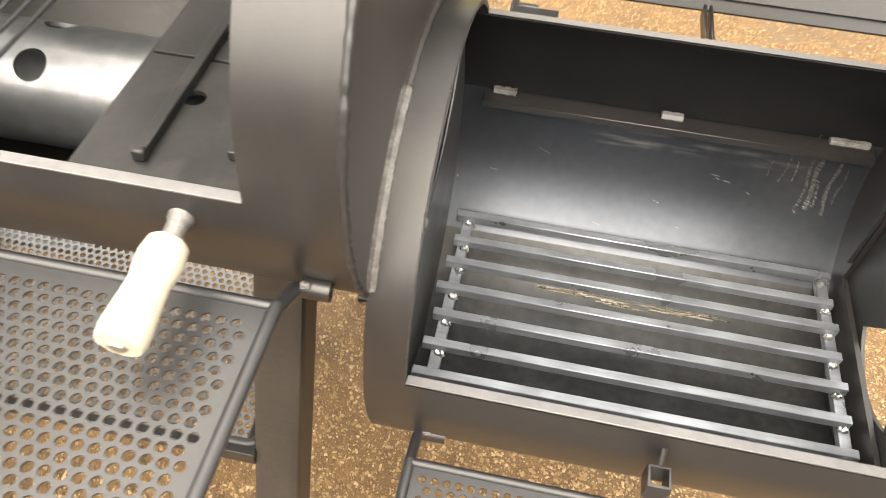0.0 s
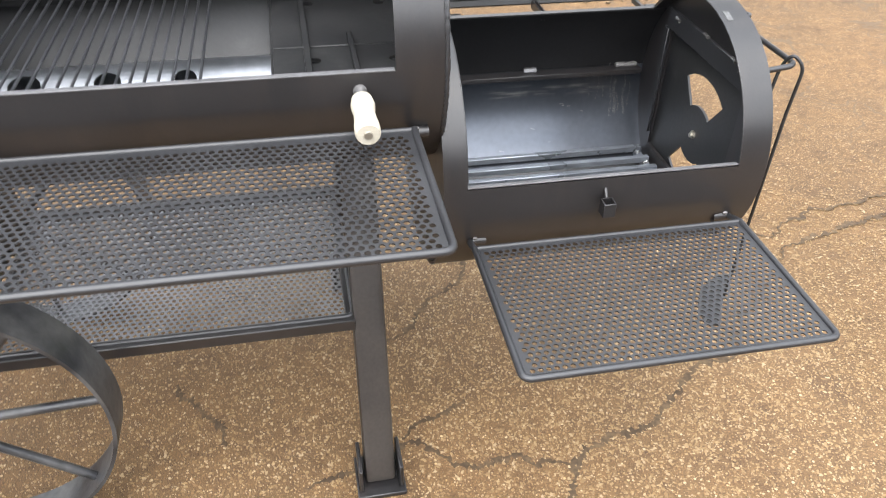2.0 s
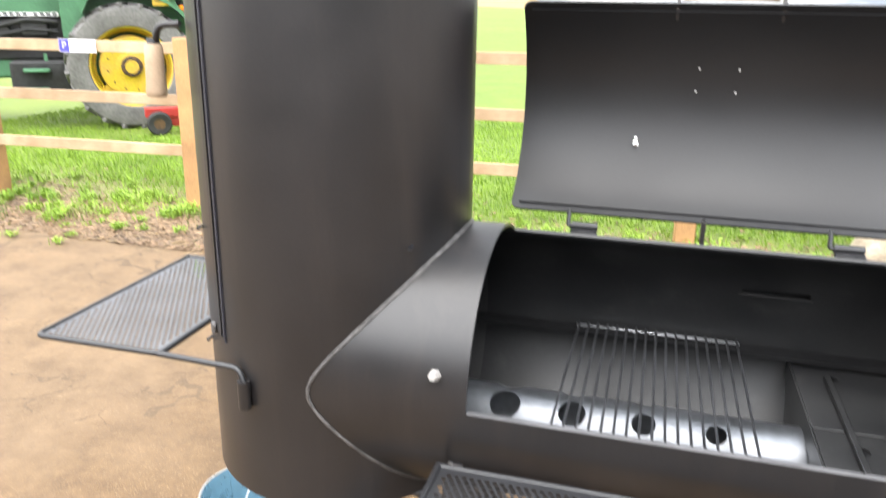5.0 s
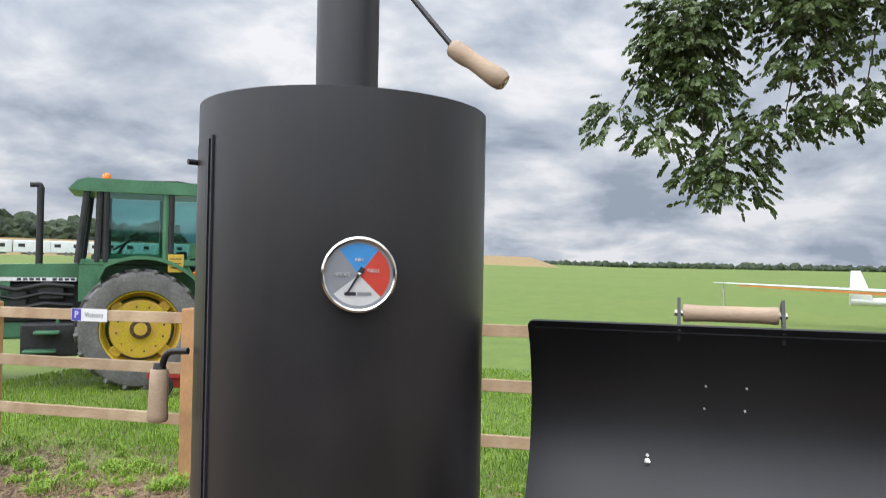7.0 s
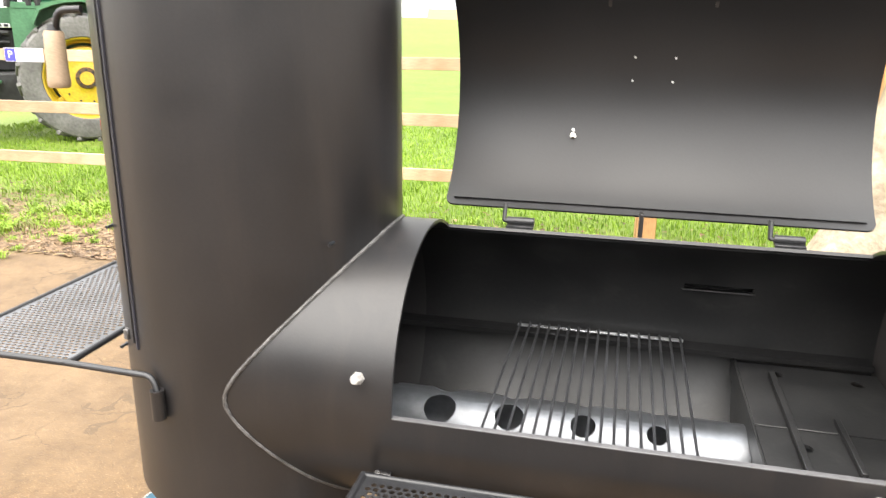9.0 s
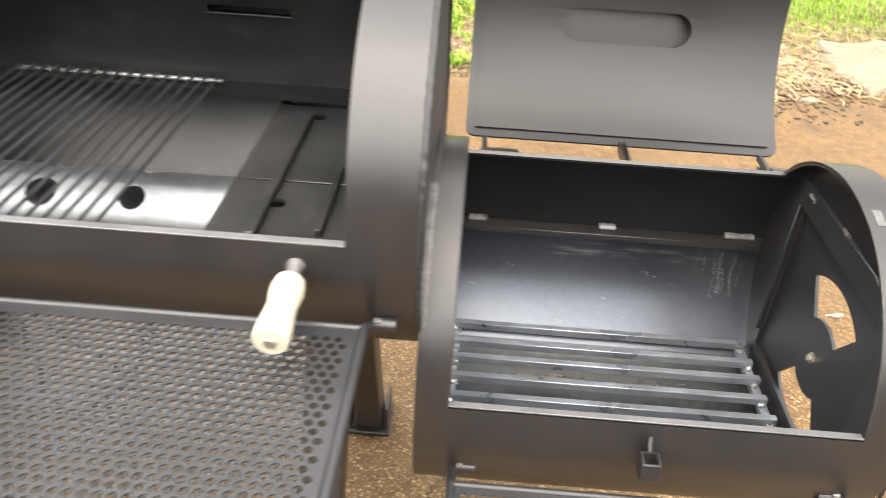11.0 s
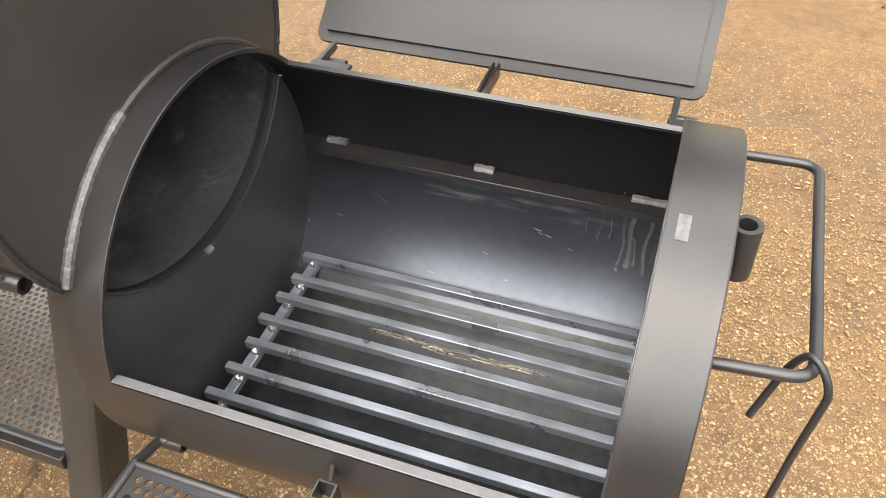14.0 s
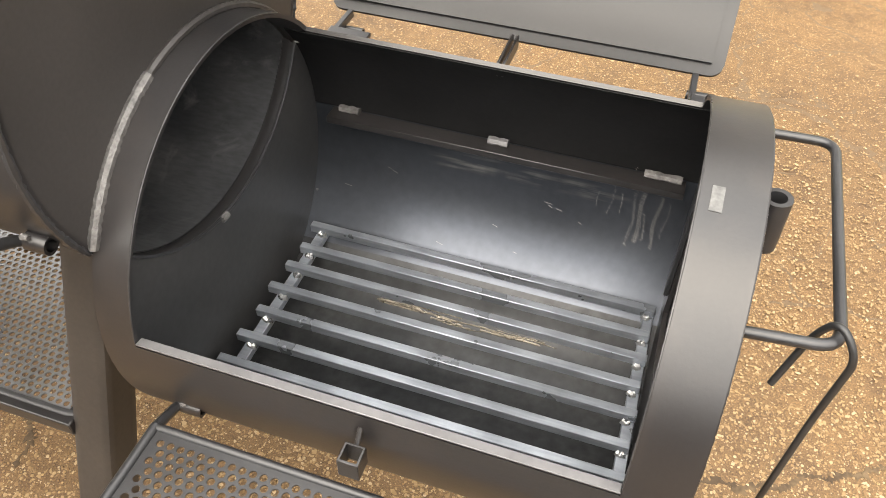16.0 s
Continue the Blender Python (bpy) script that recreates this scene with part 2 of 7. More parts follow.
crack_mat = mat("crack_dirt", (0.078, 0.048, 0.025), 0.95, 0.0, 0.5, 90, 20, 0.5, 0.03, tint=(0.125, 0.083, 0.045))
seam_steel = mat("rubbed_seam_steel", (0.60, 0.53, 0.42), 0.32, 0.75, 0.6, 90, 40, 0.3, 0.12, tint=(0.26, 0.22, 0.17), streak=(0.3, 3, 3))
chalk = mat("chalk_scratch", (0.17, 0.168, 0.165), 0.6, 0.0, 0.35, 150, 30, 0.2, 0.1)
scuff = mat("pale_scuff", (0.42, 0.40, 0.38), 0.6, 0.0, 0.35, 150, 30, 0.2, 0.1)
shelf_paint = mat("grey_shelf_paint", (0.020, 0.0203, 0.0222), 0.38, 0.0, 0.2, 150, 8, 0.06, 0.08, spec=0.60)
# paler shelf grey that carries the reflected sky in its colour
sheen_sheet = mat("grey_sheet_steel", (0.17, 0.175, 0.185), 0.34, 0.5, 0.2, 150, 8, 0.06, 0.08)
white_handle = mat("pale_bare_wood", (0.47, 0.43, 0.35), 0.5, 0.0, 0.14, 60, 12, 0.08, 0.08, streak=(1, 6, 6))
wood_handle = mat("raw_beech_wood", (0.46, 0.33, 0.22), 0.55, 0.0, 0.2, 60, 12, 0.12, 0.08, streak=(1, 6, 6))
brass = mat("screw_steel", (0.45, 0.42, 0.36), 0.35, 0.9, 0.2, 100, 20, 0.05)
chrome = mat("polished_bezel", (0.70, 0.68, 0.64), 0.16, 1.0, 0.1, 100, 10, 0.02, 0.05)
galv = mat("galvanised_steel", (0.50, 0.48, 0.44), 0.28, 0.85, 0.08, 40, 18, 0.05, 0.1)
galv_rim = mat("bright_rolled_zinc", (0.66, 0.67, 0.67), 0.38, 0.6, 0.12, 60, 18, 0.05, 0.1)
# zinc tinted blue, the sky's reflection put into the colour
pail_sky_tint = mat("pale_blue_pail_inside", (0.28, 0.45, 0.53), 0.30, 0.55, 0.12, 30, 10, 0.04, 0.1)
wheel_iron = mat("worn_wheel_iron", (0.030, 0.032, 0.037), 0.42, 0.1, 0.4, 60, 12, 0.3, 0.15, tint=(0.085, 0.085, 0.085))
fence_wood = mat("new_softwood", (0.46, 0.30, 0.17), 0.75, 0.0, 0.3, 18, 3, 0.3, 0.1, streak=(1, 14, 14), piece=0.12, tint=(0.56, 0.42, 0.27))
post_wood = mat("treated_post_wood", (0.42, 0.23, 0.10), 0.75, 0.0, 0.3, 18, 3, 0.3, 0.1, streak=(14, 14, 1), piece=0.1)
green_paint = mat("green_machine_paint", (0.066, 0.19, 0.098), 0.38, 0.0, 0.25, 40, 3, 0.05, 0.1)
yellow_paint = mat("yellow_wheel_paint", (0.68, 0.50, 0.03), 0.45, 0.0, 0.25, 40, 6, 0.05, 0.1, tint=(0.60, 0.36, 0.06))
rubber = mat("dusty_tyre_rubber", (0.15, 0.146, 0.14), 0.85, 0.0, 0.35, 30, 4, 0.25, 0.05)
dark_iron = mat("dark_engine_iron", (0.03, 0.03, 0.03), 0.6, 0.2, 0.4, 20, 5, 0.2)
rust_mat = mat("rusty_hub_iron", (0.20, 0.11, 0.045), 0.8, 0.1, 0.5, 40, 12, 0.3, 0.1, tint=(0.09, 0.055, 0.03))
red_paint = mat("red_machine_paint", (0.42, 0.035, 0.03), 0.45, 0.0, 0.25, 40, 6, 0.05)
orange_lens = mat("amber_lens", (0.85, 0.22, 0.02), 0.25, 0.0, 0.1, 40, 6, 0.0)
white_paint = mat("white_gelcoat", (0.80, 0.80, 0.79), 0.3, 0.0, 0.06, 10, 1, 0.0, 0.05)
orange_paint = mat("orange_wing_paint", (0.55, 0.20, 0.05), 0.35, 0.0, 0.1, 10, 1, 0.0)
sign_white = mat("white_sign_plate", (0.78, 0.78, 0.78), 0.35, 0.0, 0.05, 40, 6, 0.0)
sign_blue = mat("blue_sign_print", (0.07, 0.07, 0.42), 0.4, 0.0, 0.05, 40, 6, 0.0)
ink = mat("dark_print", (0.03, 0.03, 0.04), 0.5, 0.0, 0.05, 40, 6, 0.0)
dial_white = mat("dial_white", (0.62, 0.62, 0.60), 0.4, 0.0, 0.08, 60, 8, 0.0)
dial_grey = mat("dial_grey", (0.26, 0.27, 0.29), 0.4, 0.0, 0.08, 60, 8, 0.0)
dial_blue = mat("dial_blue", (0.05, 0.28, 0.62), 0.4, 0.0, 0.08, 60, 8, 0.0)
dial_red = mat("dial_red", (0.60, 0.06, 0.035), 0.4, 0.0, 0.08, 60, 8, 0.0)
bark = mat("grey_bark", (0.16, 0.14, 0.115), 0.9, 0.0, 0.4, 30, 4, 0.6, 0.05, streak=(3, 3, 1), bump_dist=0.01)
trunk_bark = mat("pale_plated_bark", (0.34, 0.27, 0.19), 0.9, 0.0, 0.4, 22, 5, 0.6, 0.05, tint=(0.52, 0.44, 0.33), bump_dist=0.02)
leaf_mat = mat("green_leaf", (0.068, 0.112, 0.028), 0.42, 0.0, 0.4, 20, 3.0, 0.0, 0.1, tint=(0.13, 0.185, 0.055))
hedge_mat = mat("far_foliage", (0.045, 0.070, 0.040), 0.8, 0.0, 0.5, 2.0, 0.3, 0.0, 0.05, tint=(0.06, 0.085, 0.035))
stone_mat = mat("pale_concrete", (0.34, 0.285, 0.205), 0.85, 0.0, 0.45, 30, 6, 0.8, 0.05, tint=(0.22, 0.175, 0.115), bump_dist=0.01)
caravan_mat = mat("white_caravan_skin", (0.70, 0.71, 0.72), 0.4, 0.0, 0.06, 10, 1, 0.0)
straw_mat = mat("dry_stalk", (0.36, 0.26, 0.14), 0.85, 0.0, 0.3, 30, 6, 0.1)

glass = bpy.data.materials.new("cab_glass")
glass.use_nodes = True
gn, gl = glass.node_tree.nodes, glass.node_tree.links
gn.clear()
g_out, g_mix, g_tr, g_gl = gn.new("ShaderNodeOutputMaterial"), gn.new("ShaderNodeMixShader"), gn.new("ShaderNodeBsdfTransparent"), gn.new("ShaderNodeBsdfGlossy")
g_tr.inputs["Color"].default_value = (0.60, 0.80, 0.78, 1)
g_gl.inputs["Roughness"].default_value = 0.03
g_mix.inputs[0].default_value = 0.08
gl.new(g_tr.outputs[0], g_mix.inputs[1]), gl.new(g_gl.outputs[0], g_mix.inputs[2]), gl.new(g_mix.outputs[0], g_out.inputs[0])


def blade_material(name, low, high):
    """Grass: colour drifts over the ground in patches and from blade to blade."""
    m = bpy.data.materials.new(name)
    m.use_nodes = True
    n, l = m.node_tree.nodes, m.node_tree.links
    b = n["Principled BSDF"]
    b.inputs["Roughness"].default_value = 0.6
    geo, co, no, add = n.new("ShaderNodeNewGeometry"), n.new("ShaderNodeTexCoord"), n.new("ShaderNodeTexNoise"), n.new("ShaderNodeMath")
    no.inputs["Scale"].default_value = 0.9
    l.new(co.outputs["Object"], no.inputs["Vector"])
    add.operation = "MULTIPLY_ADD"
    add.inputs[1].default_value, add.inputs[2].default_value = 0.5, -0.02
    l.new(geo.outputs["Random Per Island"], add.inputs[0])
    ad2 = n.new("ShaderNodeMath")
    l.new(add.outputs[0], ad2.inputs[0])
    l.new(no.outputs["Fac"], ad2.inputs[1])
    rp = n.new("ShaderNodeValToRGB")
    rp.color_ramp.elements[0].position, rp.color_ramp.elements[0].color = 0.45, (*low, 1)
    rp.color_ramp.elements[1].position, rp.color_ramp.elements[1].color = 1.0, (*high, 1)
    l.new(ad2.outputs[0], rp.inputs[0])
    l.new(rp.outputs[0], b.inputs["Base Color"])
    return m


grass_mat = blade_material("fresh_grass", (0.10, 0.20, 0.014), (0.29, 0.44, 0.05))
weed_mat = blade_material("rough_weeds", (0.08, 0.15, 0.025), (0.23, 0.25, 0.07))


def ground_material():
    """Bound gravel with cracks by the cooker, worn earth at its rim, and grass beyond."""
    m = bpy.data.materials.new("gravel_yard_and_field")
    m.use_nodes = True
    n, l = m.node_tree.nodes, m.node_tree.links
    b = n["Principled BSDF"]
    co = n.new("ShaderNodeTexCoord")
    P = co.outputs["Object"]

    def node(kind, **kw):
        x = n.new(kind)
        for k, v in kw.items():
            x.inputs[k].default_value = v
        return x

    def math_(op, a, c=None):
        x = n.new("ShaderNodeMath")
        x.operation = op
        for i, v in enumerate((a, c)):
            if v is None:
                continue
            if isinstance(v, (int, float)):
                x.inputs[i].default_value = v
            else:
                l.new(v, x.inputs[i])
        return x.outputs[0]

    def ramp(src, *stops):
        r = n.new("ShaderNodeValToRGB")
        while len(r.color_ramp.elements) < len(stops):
            r.color_ramp.elements.new(0.5)
        for e, (p, c) in zip(r.color_ramp.elements, stops):
            e.position, e.color = p, (*c, 1)
        l.new(src, r.inputs[0])
        return r.outputs[0]

    def mix(f, a, c, blend="MIX"):
        x = n.new("ShaderNodeMix")
        x.data_type, x.blend_type = "RGBA", blend
        for key, v in (("Factor", f), ("A", a), ("B", c)):
            if isinstance(v, (int, float)):
                x.inputs[key].default_value = v
            elif isinstance(v, tuple):
                x.inputs[key].default_value = (*v, 1)
            else:
                l.new(v, x.inputs[key])
        return x.outputs["Result"]

    warp = node("ShaderNodeTexNoise", Scale=3.0, Detail=4.0)
    l.new(P, warp.inputs["Vector"])
    shift = n.new("ShaderNodeVectorMath")
    shift.operation = "MULTIPLY_ADD"
    shift.inputs[1].default_value = (0.55, 0.55, 0)
    l.new(warp.outputs["Color"], shift.inputs[0])
    l.new(P, shift.inputs[2])
    # pale rounded stones of two sizes set in an orange-brown binder
    fray = node("ShaderNodeTexNoise", Scale=260.0, Detail=3.0)
    l.new(P, fray.inputs["Vector"])
    jit = n.new("ShaderNodeVectorMath")
    jit.operation = "MULTIPLY_ADD"
    jit.inputs[1].default_value = (0.0008, 0.0008, 0.0)
    l.new(fray.outputs["Color"], jit.inputs[0])
    l.new(P, jit.inputs[2])
    binder = node("ShaderNodeTexNoise", Scale=300.0, Detail=4.0, Roughness=0.7)
    l.new(P, binder.inputs["Vector"])
    stone = ramp(binder.outputs["Fac"], (0.30, (0.060, 0.034, 0.014)), (0.50, (0.150, 0.092, 0.040)), (0.70, (0.24, 0.152, 0.070)))
    relief = math_("MULTIPLY", binder.outputs["Fac"], 0.25)
    for scale, share, most in ((105.0, 0.50, 1.0), (215.0, 0.55, 0.85)):
        st = node("ShaderNodeTexVoronoi", Scale=scale, Randomness=1.0)
        l.new(jit.outputs[0], st.inputs["Vector"])
        sepc = n.new("ShaderNodeSeparateColor")
        l.new(st.outputs["Color"], sepc.inputs[0])
        size = math_("ADD", math_("MULTIPLY", sepc.outputs[1], 0.28), 0.20)
        body = node("ShaderNodeMapRange")
        body.inputs["From Min"].default_value, body.inputs["From Max"].default_value = 0.0, -0.12
        l.new(math_("SUBTRACT", st.outputs["Distance"], size), body.inputs["Value"])
        there = math_("MULTIPLY", body.outputs[0], math_("LESS_THAN", sepc.outputs[0], share))
        lip = node("ShaderNodeMapRange")
        lip.inputs["From Min"].default_value, lip.inputs["From Max"].default_value = 0.16, 0.02
        l.new(math_("SUBTRACT", st.outputs["Distance"], size), lip.inputs["Value"])
        joint = math_("MULTIPLY", math_("MULTIPLY", lip.outputs[0], math_("LESS_THAN", sepc.outputs[0], share)), 0.55)
        stone = mix(joint, stone, (0.050, 0.028, 0.012))
        face = ramp(sepc.outputs[2], (0.0, (0.20, 0.125, 0.056)), (0.45, (0.30, 0.20, 0.098)), (0.8, (0.42, 0.305, 0.165)), (1.0, (0.50, 0.42, 0.30)))
        stone = mix(math_("MULTIPLY", there, most), stone, face)
        relief = math_("ADD", relief, math_("MULTIPLY", there, 90.0 / scale))
    big = node("ShaderNodeTexNoise", Scale=0.9, Detail=6.0, Roughness=0.6)
    l.new(P, big.inputs["Vector"])
    stone = mix(0.9, stone, ramp(big.outputs["Fac"], (0.3, (0.80, 0.77, 0.76)), (0.5, (1.0, 0.98, 0.96)), (0.66, (1.12, 1.06, 0.98))), "MULTIPLY")
    mid = node("ShaderNodeTexNoise", Scale=4.5, Detail=6.0, Roughness=0.65)
    l.new(P, mid.inputs["Vector"])
    stone = mix(0.9, stone, ramp(mid.outputs["Fac"], (0.33, (0.66, 0.63, 0.60)), (0.46, (0.96, 0.95, 0.94)), (0.68, (1.12, 1.10, 1.08))), "MULTIPLY")
    mot = node("ShaderNodeTexNoise", Scale=24.0, Detail=5.0, Roughness=0.7)
    l.new(P, mot.inputs["Vector"])
    stone = mix(0.9, stone, ramp(mot.outputs["Fac"], (0.34, (0.70, 0.66, 0.62)), (0.5, (1.0, 0.99, 0.98)), (0.66, (1.16, 1.16, 1.16))), "MULTIPLY")
    # paler and smoother in tone towards -x
    spw = n.new("ShaderNodeSeparateXYZ")
    l.new(P, spw.inputs[0])
    pale_side = node("ShaderNodeMapRange")
    pale_side.inputs["From Min"].default_value, pale_side.inputs["From Max"].default_value, pale_side.inputs["To Max"].default_value = -1.4, -3.0, 0.55
    l.new(math_("ADD", spw.outputs["X"], math_("MULTIPLY", math_("SUBTRACT", big.outputs["Fac"], 0.5), 1.6)), pale_side.inputs["Value"])
    stone = mix(1.0, stone, (0.86, 0.80, 0.72), "MULTIPLY")
    stone = mix(pale_side.outputs[0], stone, ramp(mid.outputs["Fac"], (0.35, (0.165, 0.110, 0.064)), (0.65, (0.245, 0.168, 0.102))))
    # cracks
    ck = node("ShaderNodeTexVoronoi", Scale=3.4)
    ck.feature = "DISTANCE_TO_EDGE"
    l.new(shift.outputs[0], ck.inputs["Vector"])
    wob = node("ShaderNodeTexNoise", Scale=14.0, Detail=5.0)
    l.new(P, wob.inputs["Vector"])
    ckd = math_("ADD", ck.outputs["Distance"], math_("MULTIPLY", math_("SUBTRACT", wob.outputs["Fac"], 0.5), 0.05))
    gap = node("ShaderNodeTexNoise", Scale=1.7, Detail=2.0)
    l.new(P, gap.inputs["Vector"])
    width = math_("MULTIPLY", math_("MAXIMUM", math_("SUBTRACT", gap.outputs["Fac"], 0.43), 0.0), 0.13)
    spc = n.new("ShaderNodeSeparateXYZ")
    l.new(P, spc.inputs[0])
    away = math_("MAXIMUM", math_("GREATER_THAN", spc.outputs["Y"], 0.9), math_("GREATER_THAN", spc.outputs["X"], 2.2))
    crack = math_("MULTIPLY", math_("LESS_THAN", ckd, width), away)
    stone = mix(math_("MULTIPLY", crack, 0.8), stone, (0.10, 0.065, 0.035))
    # where the yard ends: distance from its rim, warped
    sp = n.new("ShaderNodeSeparateXYZ")
    l.new(P, sp.inputs[0])
    rim = node("ShaderNodeTexNoise", Scale=1.3, Detail=5.0)
    l.new(P, rim.inputs["Vector"])
    bend = math_("MULTIPLY", math_("MAXIMUM", math_("SUBTRACT", sp.outputs["X"], 1.6), 0.0), 0.42)
    line = math_("SUBTRACT", math_("SUBTRACT", sp.outputs["Y"], bend), 3.05)
    line = math_("ADD", line, math_("MULTIPLY", math_("SUBTRACT", rim.outputs["Fac"], 0.5), 0.9))
    earth_f = node("ShaderNodeMapRange")
    earth_f.inputs["From Min"].default_value, earth_f.inputs["From Max"].default_value = -0.15, 0.25
    l.new(line, earth_f.inputs["Value"])
    grass_f = node("ShaderNodeMapRange")
    grass_f.inputs["From Min"].default_value, grass_f.inputs["From Max"].default_value = 0.55, 1.7
    l.new(line, grass_f.inputs["Value"])
    fine = node("ShaderNodeTexNoise", Scale=30.0, Detail=6.0)
    l.new(P, fine.inputs["Vector"])
    earth = ramp(fine.outputs["Fac"], (0.3, (0.155, 0.105, 0.062)), (0.7, (0.40, 0.285, 0.18)))
    far = node("ShaderNodeTexNoise", Scale=0.05, Detail=5.0)
    l.new(P, far.inputs["Vector"])
    g1 = ramp(fine.outputs["Fac"], (0.3, (0.098, 0.165, 0.018)), (0.7, (0.20, 0.285, 0.042)))
    g2 = ramp(far.outputs["Fac"], (0.35, (0.80, 0.88, 0.72)), (0.65, (1.05, 0.94, 1.0)))
    tuft = node("ShaderNodeTexNoise", Scale=1.1, Detail=8.0, Roughness=0.7)
    l.new(P, tuft.inputs["Vector"])
    grass = mix(0.9, g1, g2, "MULTIPLY")
    grass = mix(0.8, grass, ramp(tuft.outputs["Fac"], (0.35, (0.72, 0.76, 0.70)), (0.65, (1.16, 1.10, 1.0))), "MULTIPLY")
    col = mix(earth_f.outputs[0], stone, earth)
    col = mix(grass_f.outputs[0], col, grass)
    l.new(col, b.inputs["Base Color"])
    b.inputs["Roughness"].default_value = 0.72
    hgt = math_("SUBTRACT", relief, math_("MULTIPLY", crack, 1.2))
    bp = n.new("ShaderNodeBump")
    bp.inputs["Strength"].default_value, bp.inputs["Distance"].default_value = 0.7, 0.005
    l.new(hgt, bp.inputs["Height"])
    l.new(bp.outputs[0], b.inputs["Normal"])
    return m


ground_mat = ground_material()


# ---- mesh helpers ----
def link(name, me, material, parent=None, label="", smooth=True):
    me.materials.append(material)
    if smooth:
        me.shade_smooth()
        me.set_sharp_from_angle(angle=radians(38))
    ob = new(name, me)
    ob.parent = parent
    if label:
        tagged(ob, label=label)
    return ob


def part(name, geo, material, parent=None, label="", smooth=True):
    """geo: a bmesh, or (verts, faces). One mesh object under a thing or a part."""
    me = bpy.data.meshes.new(name)
    if isinstance(geo, tuple):
        me.from_pydata([tuple(v) for v in geo[0]], [], geo[1])
        bm = bmesh.new()
        bm.from_mesh(me)
        bmesh.ops.recalc_face_normals(bm, faces=bm.faces)
        bm.to_mesh(me)
        bm.free()
    else:
        bmesh.ops.recalc_face_normals(geo, faces=geo.faces)
        geo.to_mesh(me)
        geo.free()
    return link(name, me, material, parent, label, smooth)


def thing(name, at, label, category, group="", kind=""):
    ob = new(name)
    ob.empty_display_size = 0.05
    ob.location = at
    return tagged(ob, label, category, group, kind)


def wpart(name, geo, material, parent, label="", smooth=True):
    """A part given in world metres under a thing (an Empty at its base) or under another such part."""
    ob = part(name, geo, material, None, label, smooth)
    ob.parent = parent
    if parent.type == "EMPTY":
        ob.matrix_parent_inverse = Matrix.Translation(parent.location).inverted()
    return ob


def join(*geos):
    vs, fs = [], []
    for v, fcs in geos:
        k = len(vs)
        vs += [tuple(p) for p in v]
        fs += [[i + k for i in fc] for fc in fcs]
    return vs, fs


def move(geo, m):
    return [tuple(m @ Vector(p)) for p in geo[0]], geo[1]


def box(x0, x1, y0, y1, z0, z1, bevel=0.0, segs=1):
    bm = bmesh.new()
    bmesh.ops.create_cube(bm, size=1)
    for v in bm.verts:
        v.co = ((x0 + x1) / 2 + v.co.x * (x1 - x0), (y0 + y1) / 2 + v.co.y * (y1 - y0), (z0 + z1) / 2 + v.co.z * (z1 - z0))
    if bevel:
        bmesh.ops.bevel(bm, geom=list(bm.edges), offset=bevel, segments=segs, affect="EDGES", profile=0.7)
    bm.verts.ensure_lookup_table()
    out = [tuple(v.co) for v in bm.verts], [[v.index for v in fc.verts] for fc in bm.faces]
    bm.verts.index_update()
    out = [tuple(v.co) for v in bm.verts], [[v.index for v in fc.verts] for fc in bm.faces]
    bm.free()
    return out


def rounded(points, radius, steps=5):
    """A polyline with its inner corners rounded."""
    pts = [Vector(p) for p in points]
    out = [pts[0]]
    for a, b, c in zip(pts, pts[1:], pts[2:]):
        r = min(radius, (a - b).length * 0.49, (c - b).length * 0.49)
        p, q = b + (a - b).normalized() * r, b + (c - b).normalized() * r
        for k in range(steps + 1):
            u = k / steps
            out.append(p * (1 - u) ** 2 + b * 2 * u * (1 - u) + q * u ** 2)
    out.append(pts[-1])
    return out


def sweep(points, r, segs=10, closed=False):
    """A round rod along points; r may be a list."""
    pts = [Vector(p) for p in points]
    n = len(pts)
    rs = r if isinstance(r, (list, tuple)) else [r] * n
    vs, fs = [], []
    tang = []
    for i in range(n):
        a, b = pts[i - 1] if (i or closed) else pts[i], pts[(i + 1) % n] if (i < n - 1 or closed) else pts[i]
        tang.append((b - a).normalized())
    ref = Vector((0, 0, 1)) if abs(tang[0].z) < 0.9 else Vector((1, 0, 0))
    u = tang[0].cross(ref).normalized()
    for i in range(n):
        u = (u - tang[i] * u.dot(tang[i])).normalized()
        w = tang[i].cross(u)
        for k in range(segs):
            t = 2 * math.pi * k / segs
            vs.append(pts[i] + (u * math.cos(t) + w * math.sin(t)) * rs[i])
    for i in range(n if closed else n - 1):
        for k in range(segs):
            a, b = i * segs, ((i + 1) % n) * segs
            fs.append([a + k, a + (k + 1) % segs, b + (k + 1) % segs, b + k])
    if not closed:
        fs.append(list(range(segs)))
        fs.append([(n - 1) * segs + k for k in range(segs)])
    return vs, fs


def lathe(profile, segs=24, caps=True):
    """A solid of revolution round z; profile: (radius, z) from one end to the other, closed by caps where the radius is not 0, unless caps is off."""
    vs, fs = [], []
    for r, z in profile:
        for k in range(segs):
            t = 2 * math.pi * k / segs
            vs.append((r * math.cos(t), r * math.sin(t), z))
    for i in range(len(profile) - 1):
        for k in range(segs):
            fs.append([i * segs + k, i * segs + (k + 1) % segs, (i + 1) * segs + (k + 1) % segs, (i + 1) * segs + k])
    if caps:
        fs.append(list(range(segs)))
        fs.append([(len(profile) - 1) * segs + k for k in range(segs)])
    return vs, fs


def along(p, d, up=(0, 0, 1)):
    """The pose whose z runs along d, at p."""
    return Matrix.Translation(p) @ Vector(d).to_track_quat("Z", "Y").to_matrix().to_4x4()


